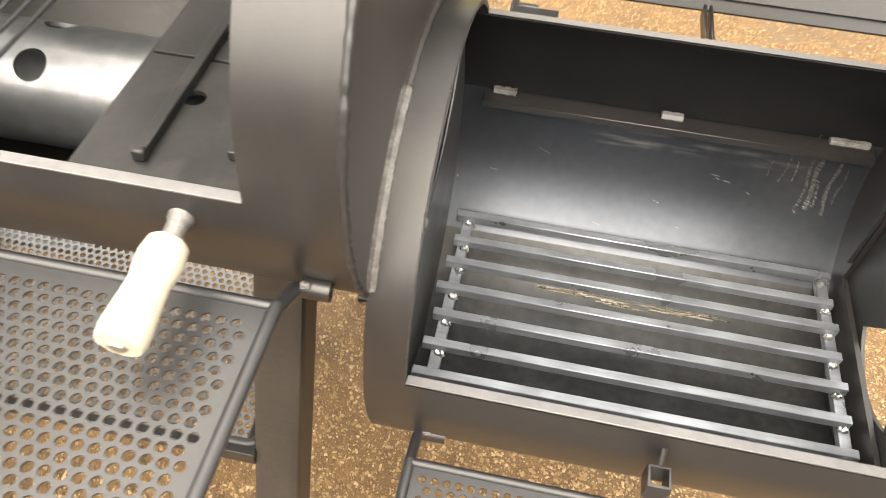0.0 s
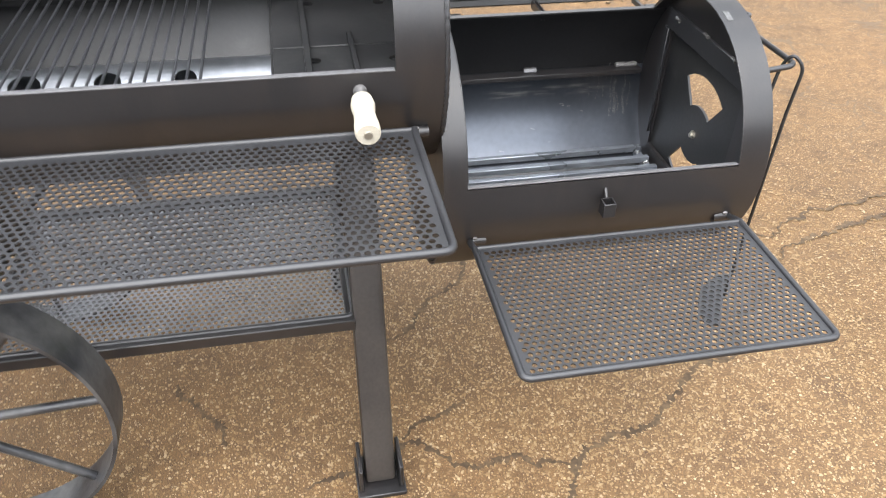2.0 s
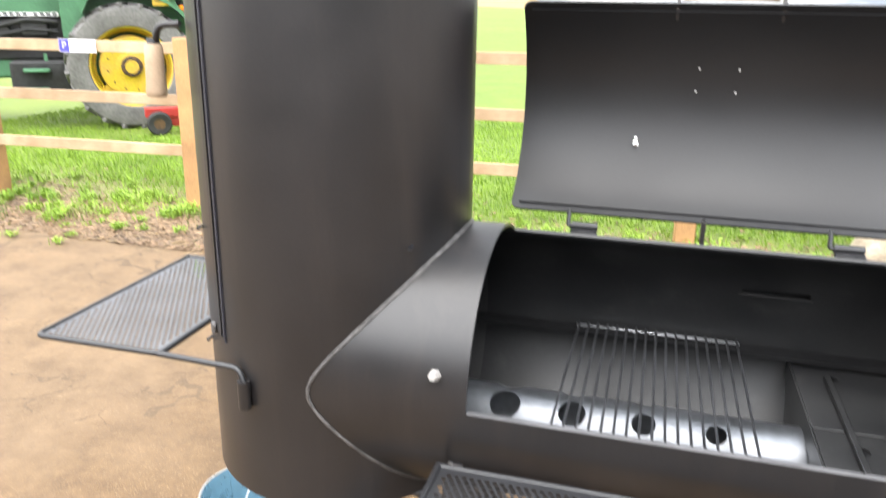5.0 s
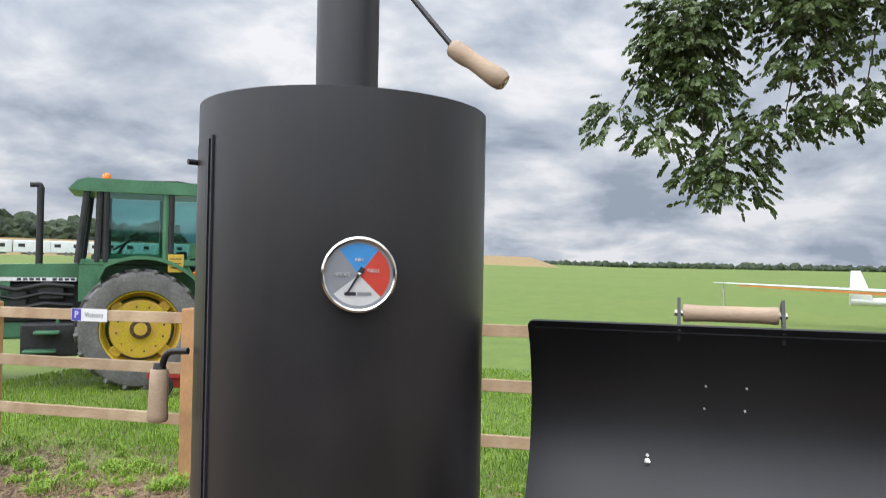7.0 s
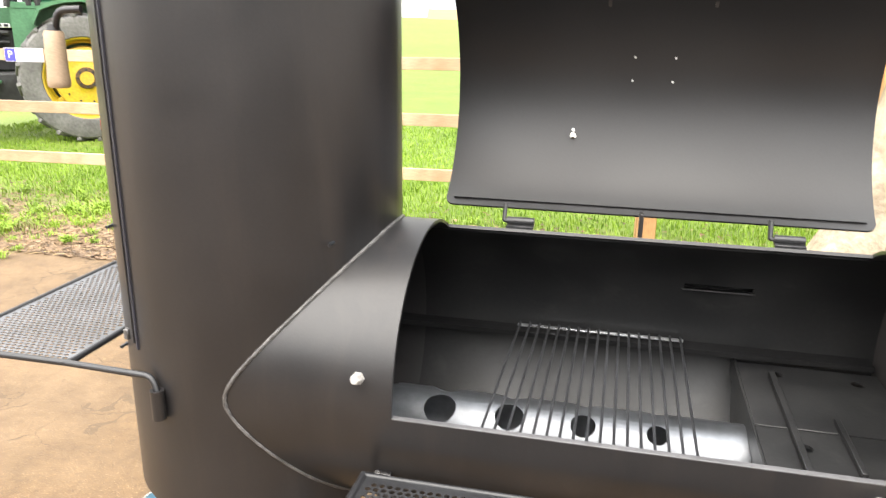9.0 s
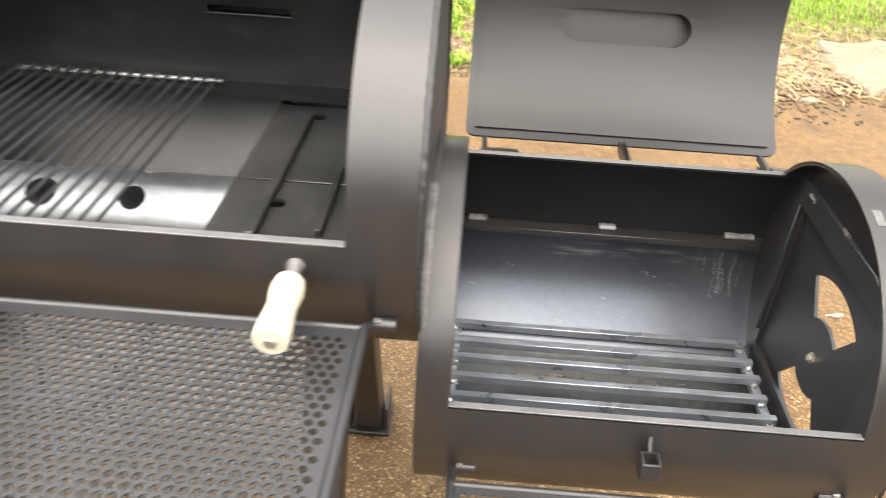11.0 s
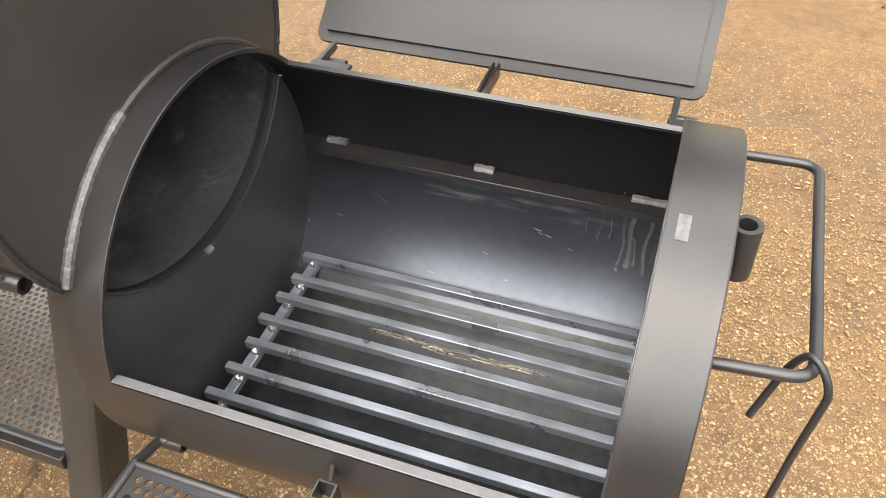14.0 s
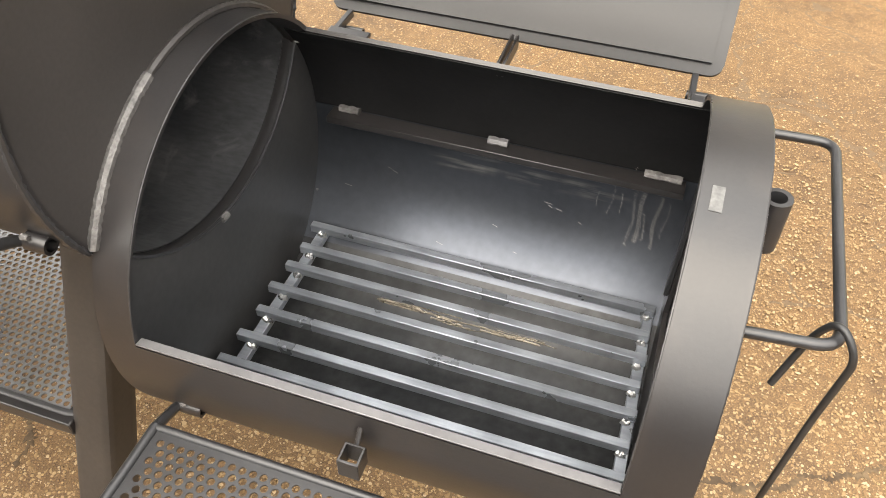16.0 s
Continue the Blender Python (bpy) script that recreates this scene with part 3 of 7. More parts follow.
def tube(p, q, ro, ri, segs=20):
    """A pipe with open ends from p to q."""
    p, q = Vector(p), Vector(q)
    h = (q - p).length
    vs, fs = [], []
    for r, z in ((ro, 0), (ro, h), (ri, h), (ri, 0)):
        for k in range(segs):
            t = 2 * math.pi * k / segs
            vs.append((r * math.cos(t), r * math.sin(t), z))
    for i in range(4):
        for k in range(segs):
            a, b = i * segs, ((i + 1) % 4) * segs
            fs.append([a + k, a + (k + 1) % segs, b + (k + 1) % segs, b + k])
    return move((vs, fs), along(p, q - p))


def arc_shell(cy, cz, ro, t, cols, rows, keep):
    """A pipe wall round an axis along x, of thickness t. cols: x places (or a function of the angle); rows: angles in degrees; keep(i, j): whether the cell stands."""
    nx, na = len(cols), len(rows)
    wrap = abs(rows[-1] - rows[0] - 360) < 1e-6
    if wrap:
        na -= 1
    vs, idx = [], {}
    for layer, r in ((0, ro), (1, ro - t)):
        for i in range(nx):
            for j in range(na):
                a = radians(rows[j])
                x = cols[i](rows[j], r) if callable(cols[i]) else cols[i]
                idx[layer, i, j] = len(vs)
                vs.append((x, cy + r * math.cos(a), cz + r * math.sin(a)))
    fs = []
    nj = na if wrap else na - 1
    on = {(i, j) for i in range(nx - 1) for j in range(nj) if keep(i, j)}
    for i, j in on:
        j2 = (j + 1) % na
        o = [idx[0, i, j], idx[0, i + 1, j], idx[0, i + 1, j2], idx[0, i, j2]]
        n_ = [idx[1, i, j], idx[1, i + 1, j], idx[1, i + 1, j2], idx[1, i, j2]]
        fs += [o, n_[::-1]]
        for (di, dj), (p, q) in (((-1, 0), (3, 0)), ((1, 0), (1, 2)), ((0, -1), (0, 1)), ((0, 1), (2, 3))):
            k = (i + di, (j + dj) % na if wrap else j + dj)
            if k not in on:
                fs.append([o[p], o[q], n_[q], n_[p]])
    used = sorted({v for fc in fs for v in fc})
    back = {v: k for k, v in enumerate(used)}
    return [vs[v] for v in used], [[back[v] for v in fc] for fc in fs]


def disc(x0, x1, cy, cz, r, segs=72):
    vs = [(x, cy + r * math.cos(2 * math.pi * k / segs), cz + r * math.sin(2 * math.pi * k / segs)) for x in (x0, x1) for k in range(segs)]
    fs = [list(range(segs)), list(range(segs, 2 * segs))] + [[k, (k + 1) % segs, segs + (k + 1) % segs, segs + k] for k in range(segs)]
    return vs, fs


def prism(outline, h0, h1):
    """A flat shape (x, y) drawn out from z h0 to h1."""
    n = len(outline)
    vs = [(x, y, h0) for x, y in outline] + [(x, y, h1) for x, y in outline]
    return vs, [list(range(n))[::-1], list(range(n, 2 * n))] + [[k, (k + 1) % n, n + (k + 1) % n, n + k] for k in range(n)]


def carve(ob, *cutters):
    """Cuts shapes out of a part for good."""
    made = []
    for geo in cutters:
        c = part("cutter", geo, paint)
        made.append(c)
        md = ob.modifiers.new("cut", "BOOLEAN")
        md.operation, md.solver, md.object = "DIFFERENCE", "EXACT", c
    bpy.context.view_layer.update()
    me = bpy.data.meshes.new_from_object(ob.evaluated_get(bpy.context.evaluated_depsgraph_get()))
    ob.modifiers.clear()
    old = ob.data
    me.name = old.name
    ob.data = me
    me.shade_smooth()
    me.set_sharp_from_angle(angle=radians(38))
    for c in made:
        d = c.data
        bpy.data.objects.remove(c)
        bpy.data.meshes.remove(d)
    return ob


def bead(points, r, seed=1, bump=0.35, step=0.006):
    """A weld bead: a lumpy rod along a path."""
    rng = random.Random(seed)
    pts = [Vector(p) for p in points]
    dense = []
    for a, b in zip(pts, pts[1:]):
        n = max(1, int((b - a).length / step))
        dense += [a.lerp(b, k / n) for k in range(n)]
    dense.append(pts[-1])
    return sweep(dense, [r * (1 + bump * (rng.random() - 0.5) + 0.12 * (k % 2)) for k in range(len(dense))], 7)


def perforated(x0, x1, y0, y1, z, thick, pitch, hole, edge=0.012):
    """A steel sheet with round holes in staggered rows."""
    rowp = pitch * 0.866
    nx, ny = int((x1 - x0 - 2 * edge) / pitch), int((y1 - y0 - 2 * edge) / rowp)
    ox, oy = x0 + (x1 - x0 - nx * pitch) / 2, y0 + (y1 - y0 - ny * rowp) / 2
    hx, hy = pitch / 2, rowp / 2
    corner = math.atan2(hy, hx)
    turns = sorted(t % (2 * math.pi) for t in {round(t, 9) for t in [0, math.pi / 2, math.pi, 1.5 * math.pi] + [s_ * u + c for c in (0, math.pi) for s_ in (-1, 1) for u in (corner / 2, corner, (corner + math.pi / 2) / 2)]})
    seg = len(turns)
    ring, rim = [], []
    for t in turns:
        c, d = math.cos(t), math.sin(t)
        k = min(hx / max(abs(c), 1e-9), hy / max(abs(d), 1e-9))
        ring.append((c * k, d * k))
        rim.append((c * hole, d * hole))
    vs, fs = [], []
    for j in range(ny):
        off = pitch / 2 if j % 2 else 0
        for i in range(nx - (j % 2)):
            cx, cy = ox + (i + 0.5) * pitch + off, oy + (j + 0.5) * rowp
            k0 = len(vs)
            for zz in (z, z - thick):
                vs += [(cx + a, cy + b, zz) for a, b in ring]
                vs += [(cx + a, cy + b, zz) for a, b in rim]
            for k in range(seg):
                q = (k + 1) % seg
                fs.append([k0 + k, k0 + q, k0 + seg + q, k0 + seg + k])
                fs.append([k0 + 2 * seg + q, k0 + 2 * seg + k, k0 + 3 * seg + k, k0 + 3 * seg + q])
                fs.append([k0 + seg + k, k0 + seg + q, k0 + 3 * seg + q, k0 + 3 * seg + k])
        if j % 2:
            for s in (0, 1):
                xa = ox + (0 if s == 0 else nx * pitch - pitch / 2)
                q = box(xa, xa + pitch / 2, oy + j * rowp, oy + (j + 1) * rowp, z - thick, z)
                k0 = len(vs)
                vs += q[0]
                fs += [[v + k0 for v in fc] for fc in q[1]]
    for q in (box(x0, x1, y0, oy, z - thick, z), box(x0, x1, oy + ny * rowp, y1, z - thick, z), box(x0, ox, oy, oy + ny * rowp, z - thick, z), box(ox + nx * pitch, x1, oy, oy + ny * rowp, z - thick, z)):
        k0 = len(vs)
        vs += q[0]
        fs += [[v + k0 for v in fc] for fc in q[1]]
    return vs, fs


def text_geo(words, size, m, depth=0.0006):
    """Lettering as a mesh in the built-in font, centred, at the pose m."""
    cu = bpy.data.curves.new("lettering", "FONT")
    cu.body, cu.size, cu.extrude = words, size, depth
    cu.align_x, cu.align_y = "CENTER", "CENTER"
    cu.resolution_u = 2
    ob = bpy.data.objects.new("lettering", cu)
    scene.collection.objects.link(ob)
    bpy.context.view_layer.update()
    me = bpy.data.meshes.new_from_object(ob.evaluated_get(bpy.context.evaluated_depsgraph_get()))
    geo = [tuple(m @ v.co) for v in me.vertices], [list(p.vertices) for p in me.polygons]
    bpy.data.objects.remove(ob)
    bpy.data.curves.remove(cu)
    bpy.data.meshes.remove(me)
    return geo


# ---- ground ----
def ground():
    vs, fs = [], []
    xs = [-900, -300, -100, -40, -16, -10, -8, *[k * 0.5 for k in range(-14, 13)], 7, 9, 14, 40, 100, 300, 900]
    ys = [-200, -60, -20, -8, -5, *[k * 0.5 for k in range(-8, 13)], 7, 8, 10, 14, 24, 50, 100, 250, 600, 1500]
    for y in ys:
        for x in xs:
            near = abs(x) < 7.5 and -4.5 < y < 6.5
            vs.append((x, y, (0.006 * noise.noise((x * 1.3, y * 1.3, 0)) - 0.005) if near and math.hypot(x + 0.4, y) > 1.6 else 1.65 * min(1, max(0, (-x - 40) / 50)) * min(1, max(0, (y - 30) / 50))))
    w = len(xs)
    for j in range(len(ys) - 1):
        for i in range(w - 1):
            fs.append([j * w + i, j * w + i + 1, (j + 1) * w + i + 1, (j + 1) * w + i])
    ob = part("ground", (vs, fs), ground_mat)
    tagged(ob, "cracked brown bound-gravel yard running into a green grass field", "ground", kind="structure")


ground()


def crack(way, w, seed):
    """A crack in the bound gravel: a dark ragged groove with crumbled lips along a wandering way."""
    rng = random.Random(seed)
    pts = [Vector((x, y, 0)) for x, y in way]
    for amp in (0.14, 0.18, 0.24, 0.28, 0.30):
        out = [pts[0]]
        for a, b in zip(pts, pts[1:]):
            d = b - a
            out += [a.lerp(b, 0.5) + Vector((-d.y, d.x, 0)) * rng.uniform(-amp, amp), b]
        pts = out
    vs, fs = [], []
    n = len(pts)
    for i, p in enumerate(pts):
        d = (pts[min(n - 1, i + 1)] - pts[max(0, i - 1)]).normalized()
        s = Vector((-d.y, d.x, 0))
        h = w * (0.10 + 2.6 * rng.random() ** 2.6) * min(1, 0.2 + 4 * min(i, n - 1 - i) / n)
        q = Vector((p.x, p.y, 0.120))
        vs += [q + s * (h + 0.002) + Vector((0, 0, 0.0005)), q + s * h * 0.6 + Vector((0, 0, 0.0016)), q + Vector((0, 0, 0.0012)), q - s * h * 0.6 + Vector((0, 0, 0.0016)), q - s * (h + 0.002) + Vector((0, 0, 0.0005))]
    for i in range(n - 1):
        for k in range(4):
            fs.append([i * 5 + k, i * 5 + k + 1, i * 5 + 6 + k, i * 5 + 5 + k])
    ob = part("ground_crack", (vs, fs), crack_mat)
    tagged(ob, "dark crumbled crack across the bound-gravel yard", "crack", "cracks in the yard", kind="structure")


for k, (way, w) in enumerate((
        ([(1.15, 0.31), (0.95, 0.10), (0.79, -0.07), (0.59, -0.17), (0.48, -0.25), (0.38, -0.26), (0.27, -0.32), (0.24, -0.42), (0.16, -0.70), (0.02, -1.0)], 0.010),
        ([(-0.30, -0.28), (-0.18, -0.24), (-0.07, -0.20), (0.06, -0.29), (0.14, -0.28), (0.27, -0.32)], 0.008),
        ([(-0.08, -0.19), (0.01, -0.14), (0.08, -0.10)], 0.006),
        ([(0.30, 0.60), (0.19, 0.39), (0.10, 0.28), (0.02, 0.21), (-0.10, 0.10)], 0.008),
        ([(-0.58, 0.06), (-0.54, 0.0), (-0.49, -0.06), (-0.46, -0.14)], 0.010),
        ([(1.15, 0.31), (1.28, 0.35), (1.45, 0.38), (1.62, 0.41), (2.1, 0.52), (2.7, 0.56)], 0.010),
        ([(0.60, 0.20), (0.745, 0.248), (0.839, 0.267), (0.907, 0.302), (0.986, 0.338), (1.067, 0.391), (1.14, 0.36)], 0.007),
        ([(1.14, 0.36), (1.34, 0.48), (1.49, 0.49), (1.68, 0.52), (1.9, 0.60)], 0.006))):
    crack(way, w * 0.58, 300 + k)

# ---- the cooker ----
GZ = 0.12                  # height of the yard over the datum
MY, MZ = 0.055, 0.995      # axis of the cooking chamber
FY, FZ = 0.058, 0.738      # axis of the firebox
R, WALL = 0.254, 0.006
UX, RU = -1.148, 0.257    # axis of the upright cabinet
FX1 = 0.606                # outer end of the firebox
smoker = thing("offset_smoker", (-0.35, 0.055, GZ), "black painted steel offset smoker with open lids on a gravel yard", "smoker")
SM = smoker

# cooking chamber, cut open from the front edge over the top to the back edge
rows_m = [60 + 4 * k if k != 30 else 178.8 for k in range(91)]


def saddle(a, r):
    return UX + math.sqrt(max(0, RU ** 2 - (r * math.cos(radians(a))) ** 2))


cols_m = [saddle, lambda a, r: saddle(a, r) * 0.5 - 0.825 * 0.5, -0.825, -0.64, -0.45, -0.26, -0.08, 0.0]
chamber = wpart("cooking_chamber", arc_shell(MY, MZ, R, WALL, cols_m, rows_m, lambda i, j: not (2 <= i <= 5 and rows_m[j] < 178)), paint, SM, "satin black pipe chamber open along its top")
# end plate in the lit copy, brighter than the pipe by colour
end = wpart("end_plate", disc(-0.007, -0.001, MY, MZ, R - 0.0005, 90), lit_black, SM)
carve(end, disc(-0.05, 0.05, FY, FZ, R - WALL, 90))
# welds round the end plate and round the firebox
wpart("end_weld", bead([(-0.001, MY + (R + 0.001) * math.cos(radians(a)), MZ + (R + 0.001) * math.sin(radians(a))) for a in range(-90, 271, 2) if (MY + R * math.cos(radians(a)) - FY) ** 2 + (MZ + R * math.sin(radians(a)) - FZ) ** 2 > R * R], 0.0034, 3, 0.55, 0.003), shelf_paint, SM, "lumpy painted weld bead")
a_in = [a for a in range(-40, 221, 3) if (FY + R * math.cos(radians(a)) - MY) ** 2 + (FZ + R * math.sin(radians(a)) - MZ) ** 2 < (R - 0.002) ** 2]
def saddle_bead(angles, r, seed, m, label):
    wpart("firebox_weld", bead([(0.002, FY + (R + 0.003) * math.cos(radians(a)), FZ + (R + 0.003) * math.sin(radians(a))) for a in angles], r, seed, 0.2, 0.004), m, SM, label)


saddle_bead([a for a in a_in if a <= 107], 0.0046, 15, lit_black, "broad weld bead under black paint")
saddle_bead([a for a in a_in if a >= 107], 0.0057, 5, weld_grey, "broad bare grey weld bead")

# inside the chamber: darkened skin, grate ledges, heat plates, distribution pipe
# thin skin whose darker black stands in for shade on the walls
dark_liner = wpart("chamber_lining", arc_shell(MY, MZ, R - WALL - 0.0004, 0.001, [-0.90, -0.6, -0.3, -0.009], [181 + 4 * k for k in range(59)] + [417], lambda i, j: True), inner_shade_paint, SM, "inside of the chamber with its shade put into the black")
carve(dark_liner, box(-0.372, -0.243, 0.20, 0.40, 1.092, 1.104))
# ledge coloured near-black in place of the dark wall it reflects
wpart("grate_ledge", join(box(-0.99, -0.016, 0.2625, 0.3005, 0.9705, 0.9735), box(-0.99, -0.016, 0.2595, 0.2625, 0.9635, 0.9740)), shade_black, SM, "black angle ledge with a dark reflection in its colour")
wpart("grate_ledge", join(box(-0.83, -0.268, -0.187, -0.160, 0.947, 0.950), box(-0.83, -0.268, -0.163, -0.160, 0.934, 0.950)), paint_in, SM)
# paler floor that puts extra light into the plenum by its colour
wpart("plenum_floor", arc_shell(MY, MZ, R - WALL - 0.0016, 0.001, [-0.2555, -0.13, -0.0095], [196 + 4 * k for k in range(38)], lambda i, j: True), dust_lift_steel, SM, "dusty steel under the heat plates, its grey raised to lift the shade")
PY, PZ, PR = 0.053, 0.854, 0.070
pipe = wpart("heat_pipe", tube((-0.262, PY, PZ), (-1.02, PY, PZ), PR, PR - 0.005, 48), pipe_steel, SM, "bright steel heat pipe with rows of round holes")
cuts = []
for x, r in ((-0.413, 0.0185), (-0.540, 0.022), (-0.671, 0.026), (-0.799, 0.030), (-0.925, 0.034)):
    for ang in (123, 62):
        d = Vector((0, math.cos(radians(ang)), math.sin(radians(ang))))
        cuts.append(move(lathe([(r, 0), (r, 0.06)], 28), along(Vector((x, PY, PZ)) + d * (PR - 0.03), d)))
carve(pipe, join(*cuts[0::2]))
carve(pipe, join(*cuts[1::2]))
PLZ = 0.956
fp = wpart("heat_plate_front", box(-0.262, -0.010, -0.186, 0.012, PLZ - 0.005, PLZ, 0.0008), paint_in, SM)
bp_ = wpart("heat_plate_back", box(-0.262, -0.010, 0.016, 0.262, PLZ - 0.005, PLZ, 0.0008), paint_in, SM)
holes = [move(lathe([(0.011, -0.03), (0.011, 0.03)], 20), Matrix.Translation((x, y, PLZ))) for x, y in ((-0.194, -0.044), (-0.060, -0.052), (-0.055, 0.215), (-0.192, 0.222))]
carve(fp, holes[0], holes[1])
carve(bp_, holes[2], holes[3])
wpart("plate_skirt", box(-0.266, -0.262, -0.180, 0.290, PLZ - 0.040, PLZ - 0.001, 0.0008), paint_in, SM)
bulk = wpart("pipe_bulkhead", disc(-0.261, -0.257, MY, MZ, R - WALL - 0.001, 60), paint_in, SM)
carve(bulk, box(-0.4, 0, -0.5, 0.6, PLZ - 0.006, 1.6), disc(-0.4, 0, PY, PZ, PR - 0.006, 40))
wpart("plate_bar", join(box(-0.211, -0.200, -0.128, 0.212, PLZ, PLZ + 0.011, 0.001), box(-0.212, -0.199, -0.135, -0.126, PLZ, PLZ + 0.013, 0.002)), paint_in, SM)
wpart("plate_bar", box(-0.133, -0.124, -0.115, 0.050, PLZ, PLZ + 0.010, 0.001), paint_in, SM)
carve(chamber, box(-0.372, -0.243, 0.20, 0.40, 1.092, 1.104))
# unseen box added behind the slot to keep daylight out of it
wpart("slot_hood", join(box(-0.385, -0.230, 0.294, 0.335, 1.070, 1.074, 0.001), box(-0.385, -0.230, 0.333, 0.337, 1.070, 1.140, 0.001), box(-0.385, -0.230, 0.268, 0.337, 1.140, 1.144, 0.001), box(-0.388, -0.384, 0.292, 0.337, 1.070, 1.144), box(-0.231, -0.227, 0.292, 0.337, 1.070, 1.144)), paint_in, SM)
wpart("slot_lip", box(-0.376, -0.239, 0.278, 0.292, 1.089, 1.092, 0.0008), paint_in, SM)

# upright cabinet
UZ0, UZ1 = 0.757, 2.025
cab = wpart("upright_cabinet", tube((UX, MY, UZ0), (UX, MY, UZ1), RU, RU - WALL, 96), paint, SM, "tall satin black pipe cabinet")
carve(cab, disc(UX, UX + 0.4, MY, MZ, R - WALL, 72))
wpart("cabinet_top", move(lathe([(RU - 0.001, 0), (RU - 0.001, 0.005), (RU - 0.004, 0.007)], 96), Matrix.Translation((UX, MY, UZ1 - 0.006))), paint, SM)
wpart("cabinet_bottom", move(lathe([(RU - 0.001, 0), (RU - 0.001, 0.006)], 96), Matrix.Translation((UX, MY, UZ0 + 0.001))), paint, SM)
sad = [(saddle(a, R) + 0.001, MY + (R + 0.001) * math.cos(radians(a)), MZ + (R + 0.001) * math.sin(radians(a))) for a in range(0, 361, 3)]
wpart("saddle_weld", bead(sad, 0.0030, 9), weld_grey, SM, "weld bead along the saddle joint")
rim = [(UX + math.sqrt((RU - 0.003) ** 2 - ((R - WALL) * math.cos(radians(a))) ** 2), MY + (R - WALL) * math.cos(radians(a)), MZ + (R - WALL) * math.sin(radians(a))) for a in range(0, 361, 3)]
wpart("opening_edge", bead(rim, 0.0028, 14, 0.15), edge_steel, SM, "bare cut edge of the smoke opening")
for z in (1.03, 1.25):
    rack = wpart("cabinet_rack", sweep([(UX - 0.21, MY - 0.13, z - 0.006), (UX + 0.21, MY - 0.13, z - 0.006)], 0.004, 6), raw_steel, SM, "bare steel rod rack")
    wpart("cross_rod", sweep([(UX - 0.21, MY + 0.13, z - 0.006), (UX + 0.21, MY + 0.13, z - 0.006)], 0.004, 6), raw_steel, rack)
    for k in range(17):
        wpart("rod", sweep([(UX - 0.2 + 0.025 * k, MY - 0.18, z), (UX - 0.2 + 0.025 * k, MY + 0.18, z)], 0.003, 6), raw_steel, rack)


# the cabinet's door wraps its outer side, with a raised edge strip
def wall_patch(a0, a1, z0, z1, r0, r1, n=24):
    vs, fs = [], []
    for r in (r0, r1):
        for z in (z0, z1):
            for k in range(n + 1):
                t = radians(a0 + (a1 - a0) * k / n)
                vs.append((UX + r * math.cos(t), MY + r * math.sin(t), z))
    w = n + 1
    for k in range(n):
        fs += [[k, k + 1, w + k + 1, w + k], [2 * w + k, 3 * w + k, 3 * w + k + 1, 2 * w + k + 1], [k, 2 * w + k, 2 * w + k + 1, k + 1], [w + k, w + k + 1, 3 * w + k + 1, 3 * w + k]]
    fs += [[0, w, 3 * w, 2 * w], [n, 2 * w + n, 3 * w + n, w + n]]
    return vs, fs


DOOR_A = 234
door = wpart("cabinet_door", wall_patch(110, DOOR_A, 1.06, 1.955, RU + 0.0002, RU + 0.0012), paint, SM, "curved black cabinet door")
wpart("door_flange", wall_patch(DOOR_A + 0.2, DOOR_A + 2.6, 1.06, 1.955, RU + 0.0006, RU + 0.005), paint, door)
wpart("door_seal", wall_patch(DOOR_A + 3.4, DOOR_A + 4.6, 1.05, 1.96, RU + 0.0002, RU + 0.0032), ink, door, "black fibre door seal")
HDX, HDY, HDZ = UX + (RU + 0.01) * math.cos(radians(216)), MY + (RU + 0.01) * math.sin(radians(216)), 1.602
arm = rounded([(HDX, HDY, HDZ), (HDX - 0.040, HDY - 0.004, HDZ - 0.002), (HDX - 0.056, HDY, HDZ - 0.045)], 0.016)
wpart("handle_arm", sweep(arm, 0.006, 10), paint, door)
GRIP = [(0.0, 0), (0.0125, 0.0), (0.0155, 0.004), (0.0165, 0.012), (0.0175, 0.022), (0.0165, 0.036), (0.0150, 0.048), (0.0158, 0.066), (0.0176, 0.088), (0.0182, 0.100), (0.0170, 0.110), (0.0135, 0.116), (0.0, 0.117)]
wpart("handle_grip", move(lathe([(0, 0), (0.0135, 0), (0.0155, 0.004), (0.0162, 0.030), (0.0166, 0.062), (0.0180, 0.080), (0.0176, 0.087), (0.0150, 0.090), (0, 0.090)], 24), along((HDX - 0.056, HDY, HDZ - 0.034), (0, -0.03, -1))), wood_handle, door, "turned beech handle grip")
wpart("handle_collar", move(lathe([(0.0, -0.01), (0.010, -0.01), (0.012, 0.002), (0.0, 0.002)], 16), along((HDX - 0.056, HDY, HDZ - 0.034), (0, -0.03, -1))), paint, door)
wpart("door_pin", sweep([(UX - RU * 0.80, MY - RU * 0.60, 1.925), (UX - RU * 0.84, MY - RU * 0.66, 1.925)], 0.005, 10), paint, door)
wpart("door_catch", box(UX - 0.178, UX - 0.168, MY - 0.200, MY - 0.188, 1.055, 1.075, 0.002), weld_mat, SM, "bare welded door catch")

# chimney with a flap and a lever
chim = wpart("chimney", tube((UX, MY, UZ1), (UX, MY, UZ1 + 0.30), 0.057, 0.053, 40), paint, SM, "short black stack pipe")
wpart("chimney_weld", bead([(UX + 0.058 * math.cos(radians(a)), MY + 0.058 * math.sin(radians(a)), UZ1 + 0.004) for a in range(0, 361, 6)], 0.003, 4), paint, chim)
